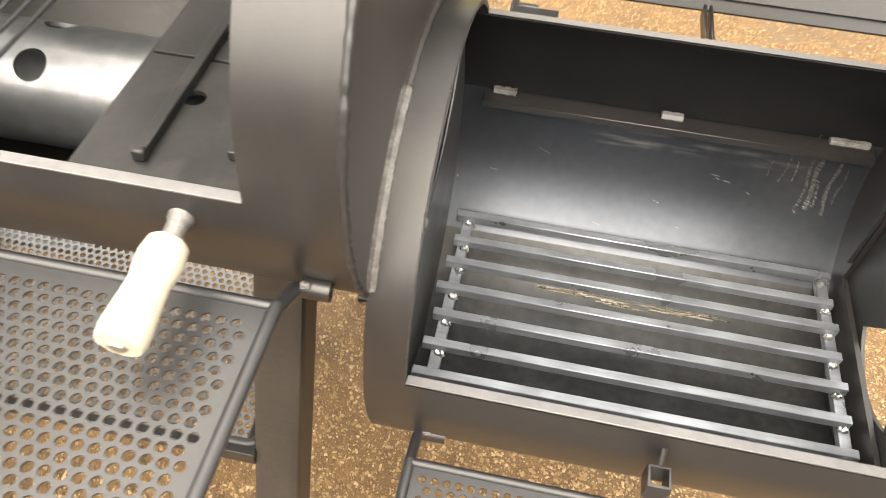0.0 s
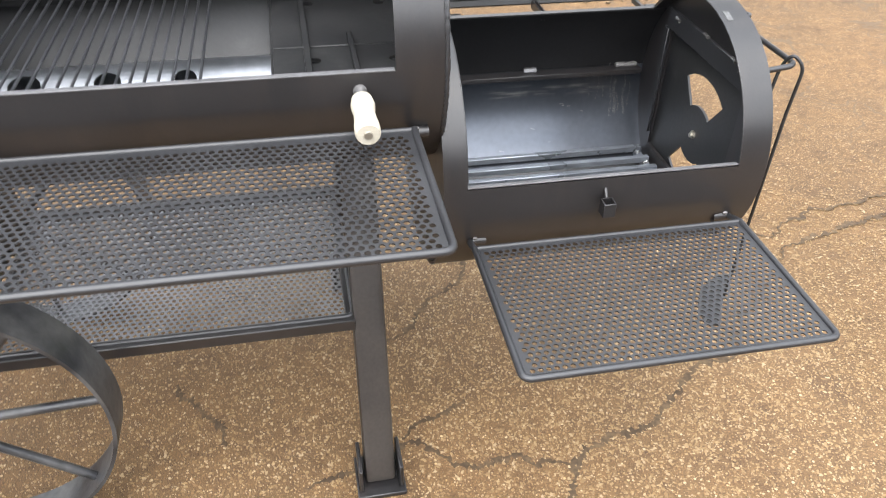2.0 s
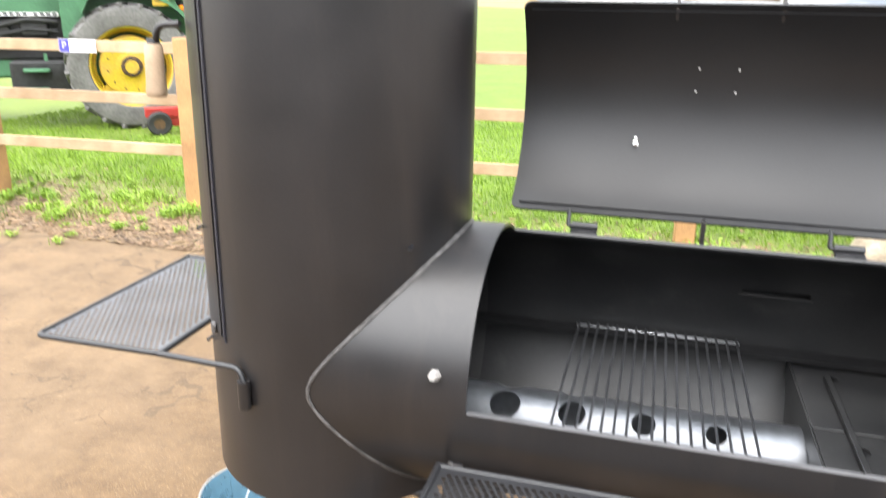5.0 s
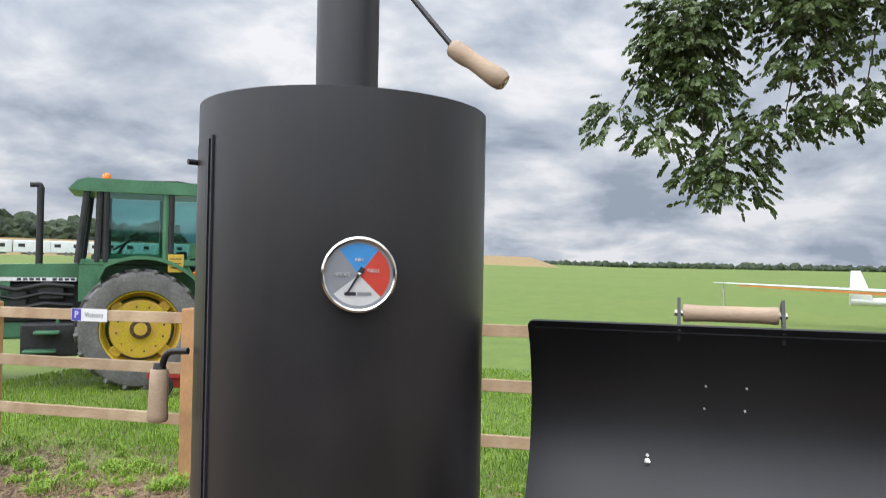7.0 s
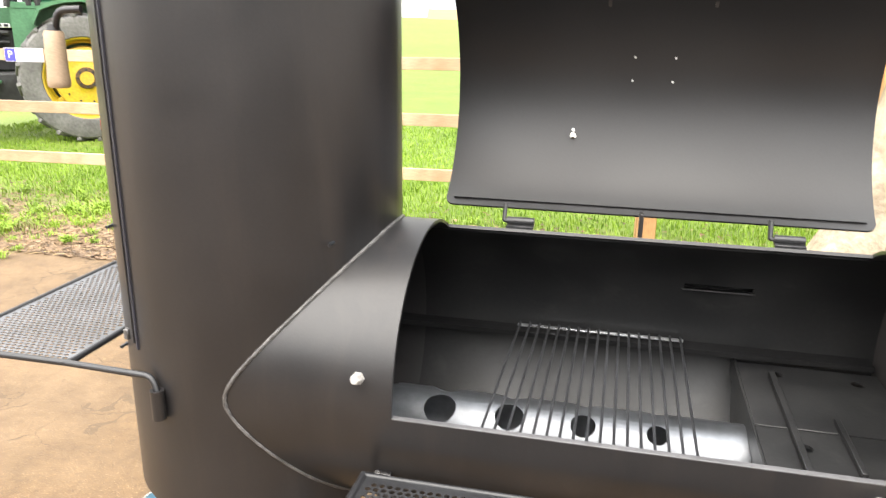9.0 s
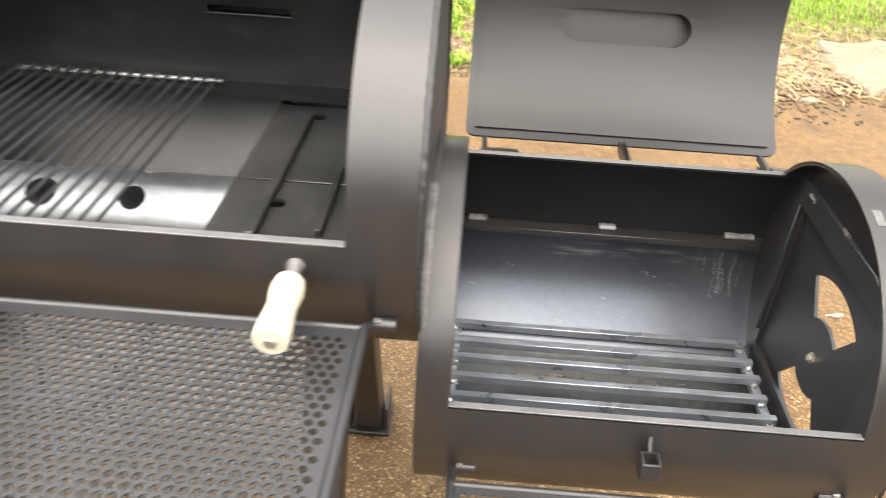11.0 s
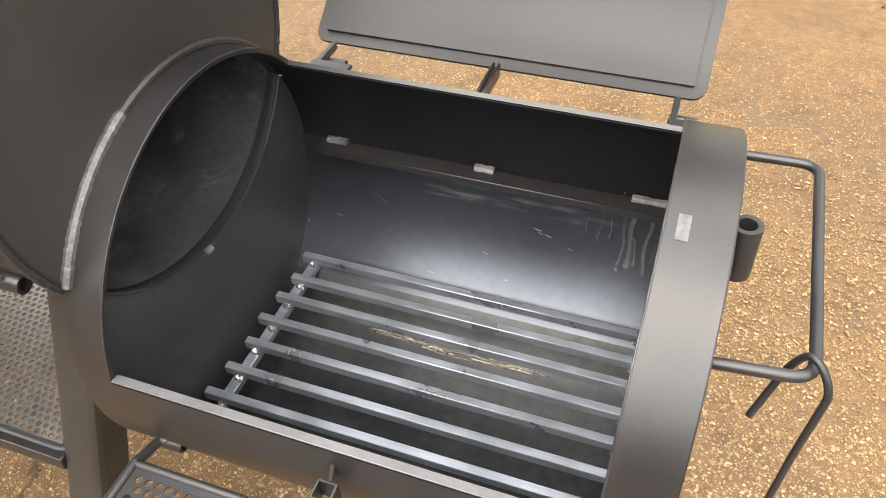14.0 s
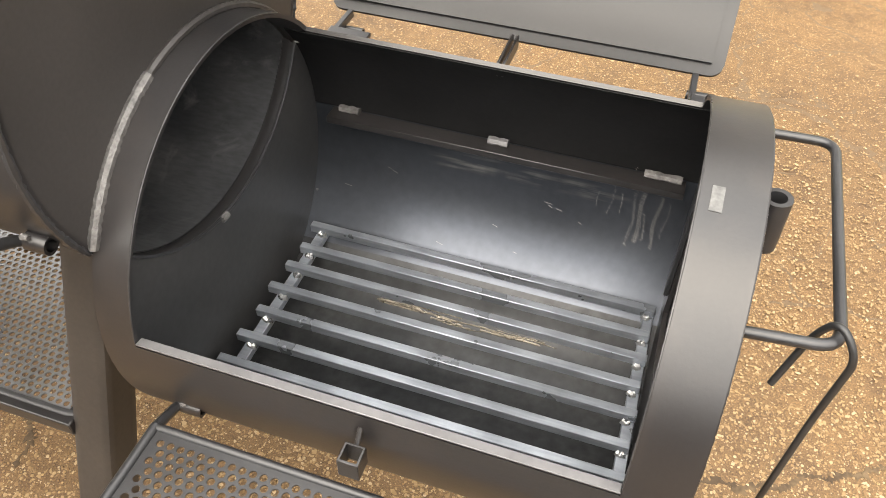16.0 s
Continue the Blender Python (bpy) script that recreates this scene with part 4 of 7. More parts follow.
wpart("flap", move(lathe([(0.0, 0), (0.066, 0), (0.066, 0.004), (0.0, 0.004)], 36), pose(UX, MY, UZ1 + 0.302)), paint, chim)
lever = [(UX - 0.03, MY - 0.01, UZ1 + 0.312), (UX + 0.045, MY - 0.02, UZ1 + 0.308), (-0.935, 0.02, 2.130)]
wpart("flap_lever", sweep(rounded(lever, 0.03), 0.005, 8), paint, chim)
ld = Vector((0.078, 0, -0.055)).normalized()
wpart("lever_grip", move(lathe(GRIP, 20), along(Vector((-0.940, 0.02, 2.133)) , ld)), wood_handle, chim, "turned beech lever grip")
wpart("lever_screw", move(lathe([(0, 0), (0.006, 0), (0.006, 0.002), (0, 0.002)], 12), along(Vector((-0.940, 0.02, 2.133)) + ld * 0.1165, ld)), brass, chim)

# temperature gauge
GA = radians(-61.6)
gd = Vector((math.cos(GA), math.sin(GA), 0))
gp = Vector((UX, MY, 1.741)) + gd * (RU - 0.004)
gm = Matrix.Translation(gp) @ Matrix((Vector((-gd.y, gd.x, 0)), Vector((0, 0, 1)), gd)).transposed().to_4x4()
gauge = wpart("temperature_gauge", move(lathe([(0.0, 0), (0.050, 0), (0.056, 0.006), (0.057, 0.018), (0.0565, 0.0225), (0.0535, 0.0245), (0.051, 0.0225), (0.0505, 0.018), (0.0, 0.018)], 48), gm), chrome, SM, "round dial with a polished bezel")


def sector(a0, a1, r0, r1, z, n=14):
    vs = [(r * math.cos(radians(a0 + (a1 - a0) * k / n)), r * math.sin(radians(a0 + (a1 - a0) * k / n)), z) for r in (r0, r1) for k in range(n + 1)]
    return vs, [[k, k + 1, n + 2 + k, n + 1 + k] for k in range(n)]


for nm, a0, a1, mm in (("warm_field", -45, 52, dial_red), ("cool_field", 52, 128, dial_blue), ("smoke_field", 128, 218, dial_grey), ("low_field", 218, 315, dial_white)):
    wpart(nm, move(sector(a0, a1, 0.0, 0.050, 0.0186), gm), mm, gauge)
wpart("dial_rim", move(sector(0, 360, 0.0465, 0.0505, 0.0190, 48), gm), dial_grey, gauge)
needle = prism([(-0.0022, -0.008), (0.0022, -0.008), (0.0012, 0.034), (-0.0012, 0.034)], 0.0205, 0.0212)
wpart("needle", move(needle, gm @ pose(0, 0, 0, 0, 0, 148)), ink, gauge)
wpart("needle_hub", move(lathe([(0, 0.0212), (0.004, 0.0212), (0.0035, 0.023), (0, 0.0235)], 14), gm), chrome, gauge)
wpart("needle_tail", move(prism([(-0.004, 0), (0.004, 0), (0.004, 0.012), (-0.004, 0.012)], 0.0200, 0.0204), gm @ pose(0, 0, 0, 0, 0, -32)), ink, gauge)
wpart("dial_word", text_geo("GRILL", 0.0078, gm @ pose(0.022, 0.006, 0.0196)), dial_white, gauge)
wpart("dial_word", text_geo("SMOKE", 0.0072, gm @ pose(-0.024, 0.000, 0.0196)), dial_white, gauge)
wpart("dial_word", text_geo("BBQ", 0.0065, gm @ pose(0.0, 0.022, 0.0196)), dial_white, gauge)
for xa, xb in ((-0.021, -0.004), (-0.002, 0.019)):
    wpart("dial_mark", move(prism([(xa, -0.031), (xb, -0.031), (xb, -0.026), (xa, -0.026)], 0.0192, 0.0196), gm), ink if xa < -0.01 else dial_grey, gauge)

# blind fitting on the chamber front
nub_a = radians(165)
nd = Vector((0, math.cos(nub_a), math.sin(nub_a)))
wpart("chamber_fitting", move(lathe([(0, 0), (0.0105, 0), (0.0105, 0.006), (0.0085, 0.007), (0.0085, 0.018), (0.006, 0.021), (0, 0.021)], 6), along(Vector((-0.88, MY, MZ)) + nd * (R - 0.001), nd)), scuff, SM, "bare pale threaded fitting")

# wooden handle on the chamber front
hb, he = Vector((-0.135, -0.194, 0.972)), Vector((-0.136, -0.315, 0.958))
hd = (he - hb).normalized()
fh = wpart("front_handle", move(lathe([(0, -0.004), (0.0115, -0.004), (0.0105, 0.008), (0.0085, 0.012), (0.0085, 0.034), (0, 0.034)], 18), along(hb, hd)), weld_mat, SM, "pale turned wood handle on a steel stub")
g2 = [(r * 1.04, z * 0.775) for r, z in GRIP[:10]] + [(0.0183, 0.0870), (0.0168, 0.0900), (0.0, 0.0902)]
wpart("handle_grip", move(lathe(g2, 24), along(hb + hd * 0.027, hd)), white_handle, fh, "bleached turned wood grip")
wpart("grip_screw", move(lathe([(0, 0), (0.007, 0), (0.006, 0.003), (0, 0.003)], 12), along(hb + hd * (0.027 + 0.0898), hd)), brass, fh)


# ---- lids ----
def lid(name, bottom, top, r, x0, x1, label, corner=0.018, strip=0.016):
    """An open pipe-section lid, hollow side to the front, with a rolled stop strip inside its rim."""
    b, t = Vector(bottom), Vector(top)
    mid, chord = (b + t) / 2, (t - b)
    half = chord.length / 2
    n = Vector((-chord.y, chord.x)).normalized()
    c = mid + n * math.sqrt(r * r - half * half)
    a0, a1 = math.degrees(math.atan2(b.y - c.y, b.x - c.x)), math.degrees(math.atan2(t.y - c.y, t.x - c.x))
    N = 30
    rows = [a0 + (a1 - a0) * k / N for k in range(N + 1)]

    def cut(side):
        # rounded corners: the end columns draw in near the first and last rows
        def fn(a, rr):
            d = min(a - a0, a1 - a) * math.pi / 180 * r
            inset = corner - math.sqrt(max(0, corner ** 2 - max(0, corner - d) ** 2))
            return x0 + inset if side == 0 else x1 - inset
        return fn

    rows = sorted(set([a0 + math.degrees(corner * u / r) for u in (0, 0.06, 0.2, 0.45, 1.0)] + rows + [a1 - math.degrees(corner * u / r) for u in (0, 0.06, 0.2, 0.45, 1.0)]))
    ob = wpart(name, arc_shell(c.x, c.y, r + 0.004, 0.004, [cut(0), x0 + corner * 1.3, (x0 + x1) / 2, x1 - corner * 1.3, cut(1)], rows, lambda i, j: True), lid_paint, SM, label)
    aa = math.degrees(strip / r)
    inner = [a0 + aa + (a1 - a0 - 2 * aa) * k / N for k in range(N + 1)]
    skin = wpart("inner_skin", arc_shell(c.x, c.y, r - 0.0005, 0.004, [x0 + strip, (x0 + x1) / 2, x1 - strip], inner, lambda i, j: True), lid_paint, ob)
    return ob, skin, c, a0, a1


main_lid, main_skin, mc_, ma0, ma1 = lid("chamber_lid", (0.236, 1.243), (0.285, 1.648), 0.262, -0.846, -0.062, "open black curved chamber lid")
fire_lid, fire_skin, fc_, fa0, fa1 = lid("firebox_lid", (0.333, 0.893), (0.318, 1.368), 0.266, 0.034, 0.567, "open black curved firebox lid")


def on_lid(c, r, x, a):
    return Vector((x, c.x + r * math.cos(radians(a)), c.y + r * math.sin(radians(a))))


def lid_angle(c, z, r=0.258):
    return math.degrees(math.asin((z - c.y) / r))


# gauge holes, drawn as white discs in place of daylight, and a bolt in the chamber lid
for x, z in ((-0.50, 1.527), (-0.425, 1.527), (-0.502, 1.482), (-0.427, 1.482)):
    a = lid_angle(mc_, z)
    p, d = on_lid(mc_, 0.258, x, a), Vector((0, -math.cos(radians(a)), -math.sin(radians(a))))
    wpart("screw_hole", move(lathe([(0, 0), (0.0024, 0), (0.0024, 0.0012), (0, 0.0012)], 8), along(p, d)), dial_white, main_lid, "white disc that stands in for daylight through a screw hole")
a = lid_angle(mc_, 1.372)
p, d = on_lid(mc_, 0.258, -0.609, a), Vector((0, -math.cos(radians(a)), -math.sin(radians(a))))
wpart("lid_bolt", move(lathe([(0, 0), (0.0065, 0), (0.0065, 0.004), (0.0035, 0.005), (0.0035, 0.014), (0, 0.014)], 6), along(p, d)), chrome, main_lid, "small bright steel bolt")
# one more white disc, painted daylight above the bolt
p2 = on_lid(mc_, 0.258, -0.609, lid_angle(mc_, 1.384))
wpart("screw_hole", move(lathe([(0, 0), (0.0034, 0), (0.0034, 0.0012), (0, 0.0012)], 10), along(p2, d)), dial_white, main_lid, "white disc that stands in for daylight through a screw hole")
# the lid's long wooden handle behind its upper edge
hp0, hp1 = Vector((-0.547, 0.322, 1.671)), Vector((-0.372, 0.322, 1.671))
LH = wpart("lid_handle", sweep([hp0 + Vector((-0.012, 0, 0)), hp1 + Vector((0.012, 0, 0))], 0.006, 10), paint, main_lid, "long beech roller handle on two black lugs")
gr = [(0, 0), (0.0165, 0), (0.0175, 0.006), (0.0165, 0.016), (0.0155, 0.05), (0.0158, 0.10), (0.0155, 0.135), (0.0165, 0.160), (0.0175, 0.166), (0.0165, 0.172), (0, 0.172)]
wpart("handle_grip", move(lathe(gr, 20), along(hp0 + Vector((0.0015, 0, 0)), (1, 0, 0))), wood_handle, LH)
for x in (-0.553, -0.366):
    lug = [Vector((x, 0.292, 1.640)), Vector((x, 0.300, 1.618)), Vector((x, 0.336, 1.690)), Vector((x, 0.318, 1.701))]
    vs = [(q.x + s, q.y, q.z) for s in (-0.003, 0.003) for q in lug]
    wpart("handle_lug", (vs, [[0, 1, 2, 3], [7, 6, 5, 4], [0, 4, 5, 1], [1, 5, 6, 2], [2, 6, 7, 3], [3, 7, 4, 0]]), paint, LH)
    wpart("lug_nut", move(lathe([(0, -0.008), (0.007, -0.008), (0.007, 0.008), (0, 0.008)], 6), along((x, hp0.y, hp0.z), (1, 0, 0))), brass, LH)

# oblong recess in the firebox lid
sa = lid_angle(fc_, 1.057, 0.262)
sd = Vector((0, -math.cos(radians(sa)), -math.sin(radians(sa))))
sp_ = on_lid(fc_, 0.262, 0.298, sa)
smx = Matrix.Translation(sp_) @ Matrix((Vector((1, 0, 0)), sd.cross(Vector((1, 0, 0))), sd)).transposed().to_4x4()


def oblong(w, h, n=10):
    out = []
    for k in range(n + 1):
        t = radians(-90 + 180 * k / n)
        out.append((w / 2 - h / 2 + h / 2 * math.cos(t), h / 2 * math.sin(t)))
    for k in range(n + 1):
        t = radians(90 + 180 * k / n)
        out.append((-w / 2 + h / 2 + h / 2 * math.cos(t), h / 2 * math.sin(t)))
    return out


hole = move(prism(oblong(0.224, 0.056), -0.05, 0.05), smx)
carve(fire_lid, hole)
carve(fire_skin, hole)
cup = wpart("slot_cup", move(prism(oblong(0.234, 0.066), -0.034, -0.003), smx), paint, fire_lid, "oblong recessed grip pocket")
carve(cup, move(prism(oblong(0.226, 0.058), -0.030, 0.05), smx))


# hinges and stops
def hinge(x, y, z, lid_ob, length=0.052, up=(0.012, 0.03)):
    h = wpart("hinge", join(tube((x - length / 2, y, z), (x + length / 2, y, z), 0.008, 0.0045, 14), sweep([(x - length * 0.5, y, z), (x + length * 0.5, y, z)], 0.0044, 8)), shelf_paint, SM, "small barrel hinge")
    wpart("hinge_leaf", box(x - length / 2, x + length / 2, y - 0.020, y - 0.004, z - 0.012, z - 0.005, 0.001), shelf_paint, h)
    wpart("hinge_pin", sweep(rounded([(x - length * 0.5, y, z), (x - length * 0.62, y, z), (x - length * 0.62, y + up[0], z + up[1])], 0.006), 0.0045, 8), shelf_paint, h)


hinge(-0.690, 0.214, 1.222, main_lid)
hinge(-0.208, 0.214, 1.222, main_lid, up=(0.012, 0.03))
wpart("lid_stop", box(-0.471, -0.463, 0.185, 0.205, 1.214, 1.258, 0.001), paint, SM)
for x in (0.068, 0.535):
    wpart("hinge_tab", box(x - 0.004, x + 0.004, 0.268, 0.328, 0.886, 0.897, 0.001), shelf_paint, SM)
    wpart("hinge_leaf", box(x - 0.002, x + 0.055, 0.246, 0.268, 0.898, 0.904, 0.001), shelf_paint, SM)
    wpart("hinge_barrel", tube((x - 0.006, 0.302, 0.880), (x + 0.028, 0.302, 0.880), 0.006, 0.004, 12), shelf_paint, SM)
wpart("lid_stop", join(box(0.296, 0.2995, 0.255, 0.330, 0.884, 0.903, 0.001), box(0.3035, 0.307, 0.255, 0.330, 0.884, 0.903, 0.001)), paint, SM)

# ---- firebox ----
rows_f = sorted(set([42 + 4 * k for k in range(91) if k != 33] + [172.8, 402]))
cols_f = [-0.0008, 0.041, 0.17, 0.30, 0.42, 0.548, FX1 - 0.001]
firebox = wpart("firebox", arc_shell(FY, FZ, R, WALL, cols_f, rows_f, lambda i, j: not (1 <= i <= 4 and rows_f[j] < 172)), paint, SM, "satin black pipe firebox open along its top")
lining = wpart("firebox_lining", arc_shell(FY, FZ, R - WALL - 0.0004, 0.0012, [0.009, 0.2, 0.4, 0.596], [173 + 4 * k for k in range(48)] + [362], lambda i, j: True), raw_steel, SM, "bare blue-grey mill steel lining with scratches")
# floor sheet, its dark tone painted in for what the steel would reflect
wpart("firebox_floor", arc_shell(FY, FZ, R - WALL - 0.0017, 0.001, [0.0095, 0.2, 0.4, 0.5955], [222 + 3 * k for k in range(30)], lambda i, j: True), floor_shade_steel, SM, "steel floor under the grate with a dark reflection in its colour")
# near-black sheet that paints in the shade above the rail
wpart("upper_lining", arc_shell(FY, FZ, R - WALL - 0.0004, 0.0012, [0.009, 0.2, 0.4, 0.596], [2.2 + 3.9 * k for k in range(11)], lambda i, j: True), shade_black, SM, "upper back wall with its shade put into the black")
# thin pale beads draw the highlight and the wear along the opening's edges
for x, a0, a1 in ((0.0412, 62, 172), (0.5478, 48, 171)):
    wpart("opening_edge", bead([(x, FY + (R - 0.0008) * math.cos(radians(a)), FZ + (R - 0.0008) * math.sin(radians(a))) for a in range(a0, a1, 2)], 0.0012, a0, 0.25, 0.005), edge_sheen, firebox, "rubbed rounded opening edge with its highlight in the colour")
# inner end takes the paler black, with light put into its colour
inner_end = wpart("firebox_inner_end", disc(-0.0006, 0.009, FY, FZ, R - WALL - 0.002, 80), lifted_plate, SM)
carve(inner_end, disc(-0.1, 0.1, MY, MZ, R - WALL, 80))
wpart("lens_weld", bead([(0.0095, MY + (R - WALL - 0.002) * math.cos(radians(a)), MZ + (R - WALL - 0.002) * math.sin(radians(a))) for a in range(212, 331, 2)], 0.0020, 12, 0.3), shelf_paint, SM)
for a, n_ in ((263, 3), (329, 4)):
    wpart("weld_tack", bead([(0.011, MY + (R - 0.006) * math.cos(radians(a + k)), MZ + (R - 0.006) * math.sin(radians(a + k))) for k in range(n_ + 1)], 0.004, a, 0.5), weld_mat, SM, "bare weld tack")
wpart("weld_tack", bead([(0.014, 0.262, 0.582), (0.014, 0.268, 0.606)], 0.0035, 61, 0.6), edge_steel, SM, "bare weld tack")
outer_end = wpart("firebox_outer_end", disc(0.577, 0.584, FY, FZ, R - 0.003, 90), paint, SM)
carve(outer_end, box(0.5, 0.7, -0.108, 0.204, 0.59, 0.871))
wpart("rim_weld", bead([(FX1 - 0.0015, FY + (R - 0.0030) * math.cos(radians(a)), FZ + (R - 0.0030) * math.sin(radians(a))) for a in range(0, 361, 2)], 0.0024, 7, 0.22, 0.004), paint, SM)
wpart("door_lintel", join(box(0.570, 0.5768, -0.105, 0.215, 0.873, 0.915, 0.001), box(0.570, 0.5768, 0.206, 0.224, 0.62, 0.871, 0.001)), shelf_paint, SM, "flat stop bar above the ash door opening")
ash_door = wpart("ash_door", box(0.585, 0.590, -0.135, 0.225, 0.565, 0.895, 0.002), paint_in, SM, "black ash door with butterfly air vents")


def vent(a0, a1, r0, r1, cy, cz, n=10):
    out = [(cy + r0 * math.cos(radians(a0 + (a1 - a0) * k / n)), cz + r0 * math.sin(radians(a0 + (a1 - a0) * k / n))) for k in range(n + 1)]
    out += [(cy + r1 * math.cos(radians(a1 + (a0 - a1) * k / n)), cz + r1 * math.sin(radians(a1 + (a0 - a1) * k / n))) for k in range(n + 1)]
    g = prism(out, 0.5, 0.7)
    return [(z, x, y) for x, y, z in g[0]], g[1]


VY, VZ = 0.035, 0.705
carve(ash_door, vent(52, 128, 0.062, 0.126, VY, VZ), vent(232, 308, 0.062, 0.126, VY, VZ))
wpart("vent_bolt", move(lathe([(0, 0), (0.009, 0), (0.009, 0.004), (0.005, 0.005), (0.005, 0.009), (0, 0.009)], 6), along((0.585, VY, VZ), (-1, 0, 0))), brass, ash_door)
for k, (y, z) in enumerate(((0.18, 0.905), (0.06, 0.919), (-0.05, 0.917), (-0.085, 0.905))):
    wpart("weld_tack", bead([(0.5690, y, z), (0.5690, y - 0.018, z - 0.002)], 0.0035, 30 + k, 0.6), weld_mat, SM, "bare weld tack")

# angle rail on the back wall, with bare weld patches
rail = wpart("lid_rail", join(box(0.040, 0.562, 0.276, 0.303, 0.743, 0.747, 0.0006), box(0.040, 0.562, 0.274, 0.277, 0.737, 0.7475, 0.0006)), paint, SM, "steel angle rail along the back wall")
for x0, x1 in ((0.052, 0.084), (0.283, 0.312), (0.505, 0.556)):
    wpart("weld_patch", bead([(x0, 0.298, 0.750), (x1, 0.298, 0.750)], 0.006, int(x0 * 999), 0.3), edge_steel if 0.2 < x0 < 0.4 else weld_grey, rail, "bare weld patch")
wpart("latch_stub", sweep([(0.294, FY - 0.252, 0.750), (0.294, -0.205, 0.736)], 0.0032, 8), paint, SM)
sq = wpart("latch_socket", box(0.2815, 0.3045, -0.2295, -0.2065, 0.709, 0.737, 0.0008), paint, SM, "small open square-tube socket")
carve(sq, box(0.2842, 0.3018, -0.2268, -0.2092, 0.690, 0.76))
# bare cut edges along the front of both openings
wpart("cut_edge", box(-0.824, -0.081, MY - 0.2545, MY - 0.2435, MZ + 0.0055, MZ + 0.0078, 0.0005), edge_steel, chamber, "pale ground steel edge")
ce = radians(172.5)
ed, en = Vector((0, math.cos(ce), math.sin(ce))), Vector((0, math.sin(ce), -math.cos(ce)))
e0 = Vector((0, FY, FZ)) + ed * 0.2435 + en * 0.0012
wpart("cut_edge", move(box(0.0415, 0.5475, 0, 0.0110, 0, 0.0022, 0.0005), Matrix.Translation(e0) @ Matrix((Vector((1, 0, 0)), ed, en)).transposed().to_4x4()), edge_steel, firebox, "pale ground steel edge")


# chalky scratches, a pale smear and a seam on the lining
def on_lining(x, a, r=R - WALL - 0.0017):
    return x, FY + r * math.cos(radians(a)), FZ + r * math.sin(radians(a))


for x, a0, a1, n, w, tick in ((0.452, -9, -15, 7, 0.0005, 0.002), (0.470, -4, -17, 14, 0.0006, 0.003), (0.483, -8, -16, 8, 0.0009, 0.002), (0.492, 4, -6, 8, 0.0006, 0.002), (0.504, -2, -27, 26, 0.0007, 0.005), (0.514, -6, -25, 26, 0.0009, 0.008), (0.522, -14, -24, 9, 0.0012, 0.004), (0.537, -3, -26, 30, 0.0008, 0.006), (0.550, -8, -22, 12, 0.0007, 0.003), (0.548, 3, -3, 6, 0.0008, 0.004)):
    rng = random.Random(int(x * 1000))
    bits = []
    for k in range(n):
        u = a0 + (a1 - a0) * (k + 0.6 * rng.random()) / n
        xx, dx, du = x + 0.0022 * math.sin(u * 0.35 + x * 90) + rng.gauss(0, 0.0004), tick * rng.uniform(0.6, 1.0), rng.uniform(0.45, 0.6)
        bits.append(sweep([on_lining(xx - dx * 0.5, u + du * 0.3), on_lining(xx, u), on_lining(xx + dx * 0.5, u - du * 0.7)], w * rng.uniform(0.35, 0.8), 5))
    wpart("scratch", join(*bits), chalk, lining, "broken line of chalk-like scratches")
for k, (x, u) in enumerate(((0.128, -18), (0.136, -18.8), (0.376, -17.6), (0.383, -18.5), (0.395, -19.2), (0.224, -41), (0.345, -38), (0.305, -30), (0.060, -28), (0.43, -22))):
    wpart("nick", sweep([on_lining(x, u), on_lining(x + 0.006 + 0.003 * (k % 3), u - 0.3 - 0.4 * (k % 2))], 0.0005, 5), chalk, lining)
wpart("seam", bead([on_lining(0.165 + 0.02 * k, -67.2 + 0.25 * math.sin(k * 1.7), R - WALL - 0.0027) for k in range(15)], 0.0008, 51, 0.9, 0.004), seam_steel, lining, "pale rusty weld seam")
rng = random.Random(77)
for k in range(22):
    xa, aa, ln = rng.uniform(0.14, 0.38), -67.2 + rng.gauss(0, 0.9), rng.uniform(0.02, 0.09)
    wpart("seam_scale", bead([on_lining(xa + ln * u / 4, aa + rng.gauss(0, 0.12), R - WALL - 0.0026) for u in range(5)], rng.uniform(0.0006, 0.0019), 200 + k, 1.2, 0.003), seam_steel, lining, "rubbed bare steel beside the seam")
chip = arc_shell(FY, FZ, R + 0.0006, 0.001, [0.558, 0.5635, 0.569], [103.5 + 1.2 * k for k in range(6)], lambda i, j: True)
wpart("primer_patch", chip, primer, SM, "pale grey primer patch")


# ---- perforated shelves ----
def shelf(name, x0, x1, y0, y1, z, label, rod=0.006, pitch=0.0126, lip=0.014, sheet=None):
    s = wpart(name, perforated(x0 + 0.004, x1 - 0.004, y0 + 0.004, y1 - lip, z + 0.001, 0.002, pitch, pitch * 0.355, 0.002), sheet or shelf_paint, SM, label)
    wpart("plain_margin", box(x0 + 0.004, x1 - 0.004, y1 - lip, y1, z - 0.001, z + 0.001), shelf_paint, s)
    loop = rounded([(x0, y1 + 0.002, z), (x0, y0, z), (x1, y0, z), (x1, y1 + 0.002, z)], 0.016)
    wpart("rod_frame", sweep(loop, rod, 12), shelf_paint, s)
    wpart("back_rod", sweep([(x0, y1, z), (x1, y1, z)], rod * 0.85, 10), shelf_paint, s)
    return s


shelf("front_shelf", -0.862, -0.057, -0.533, -0.226, 0.914, "black perforated steel shelf in a rod frame")
shelf("firebox_shelf", 0.052, 0.566, -0.536, -0.222, 0.664, "black perforated steel shelf in a rod frame", lip=0.007)


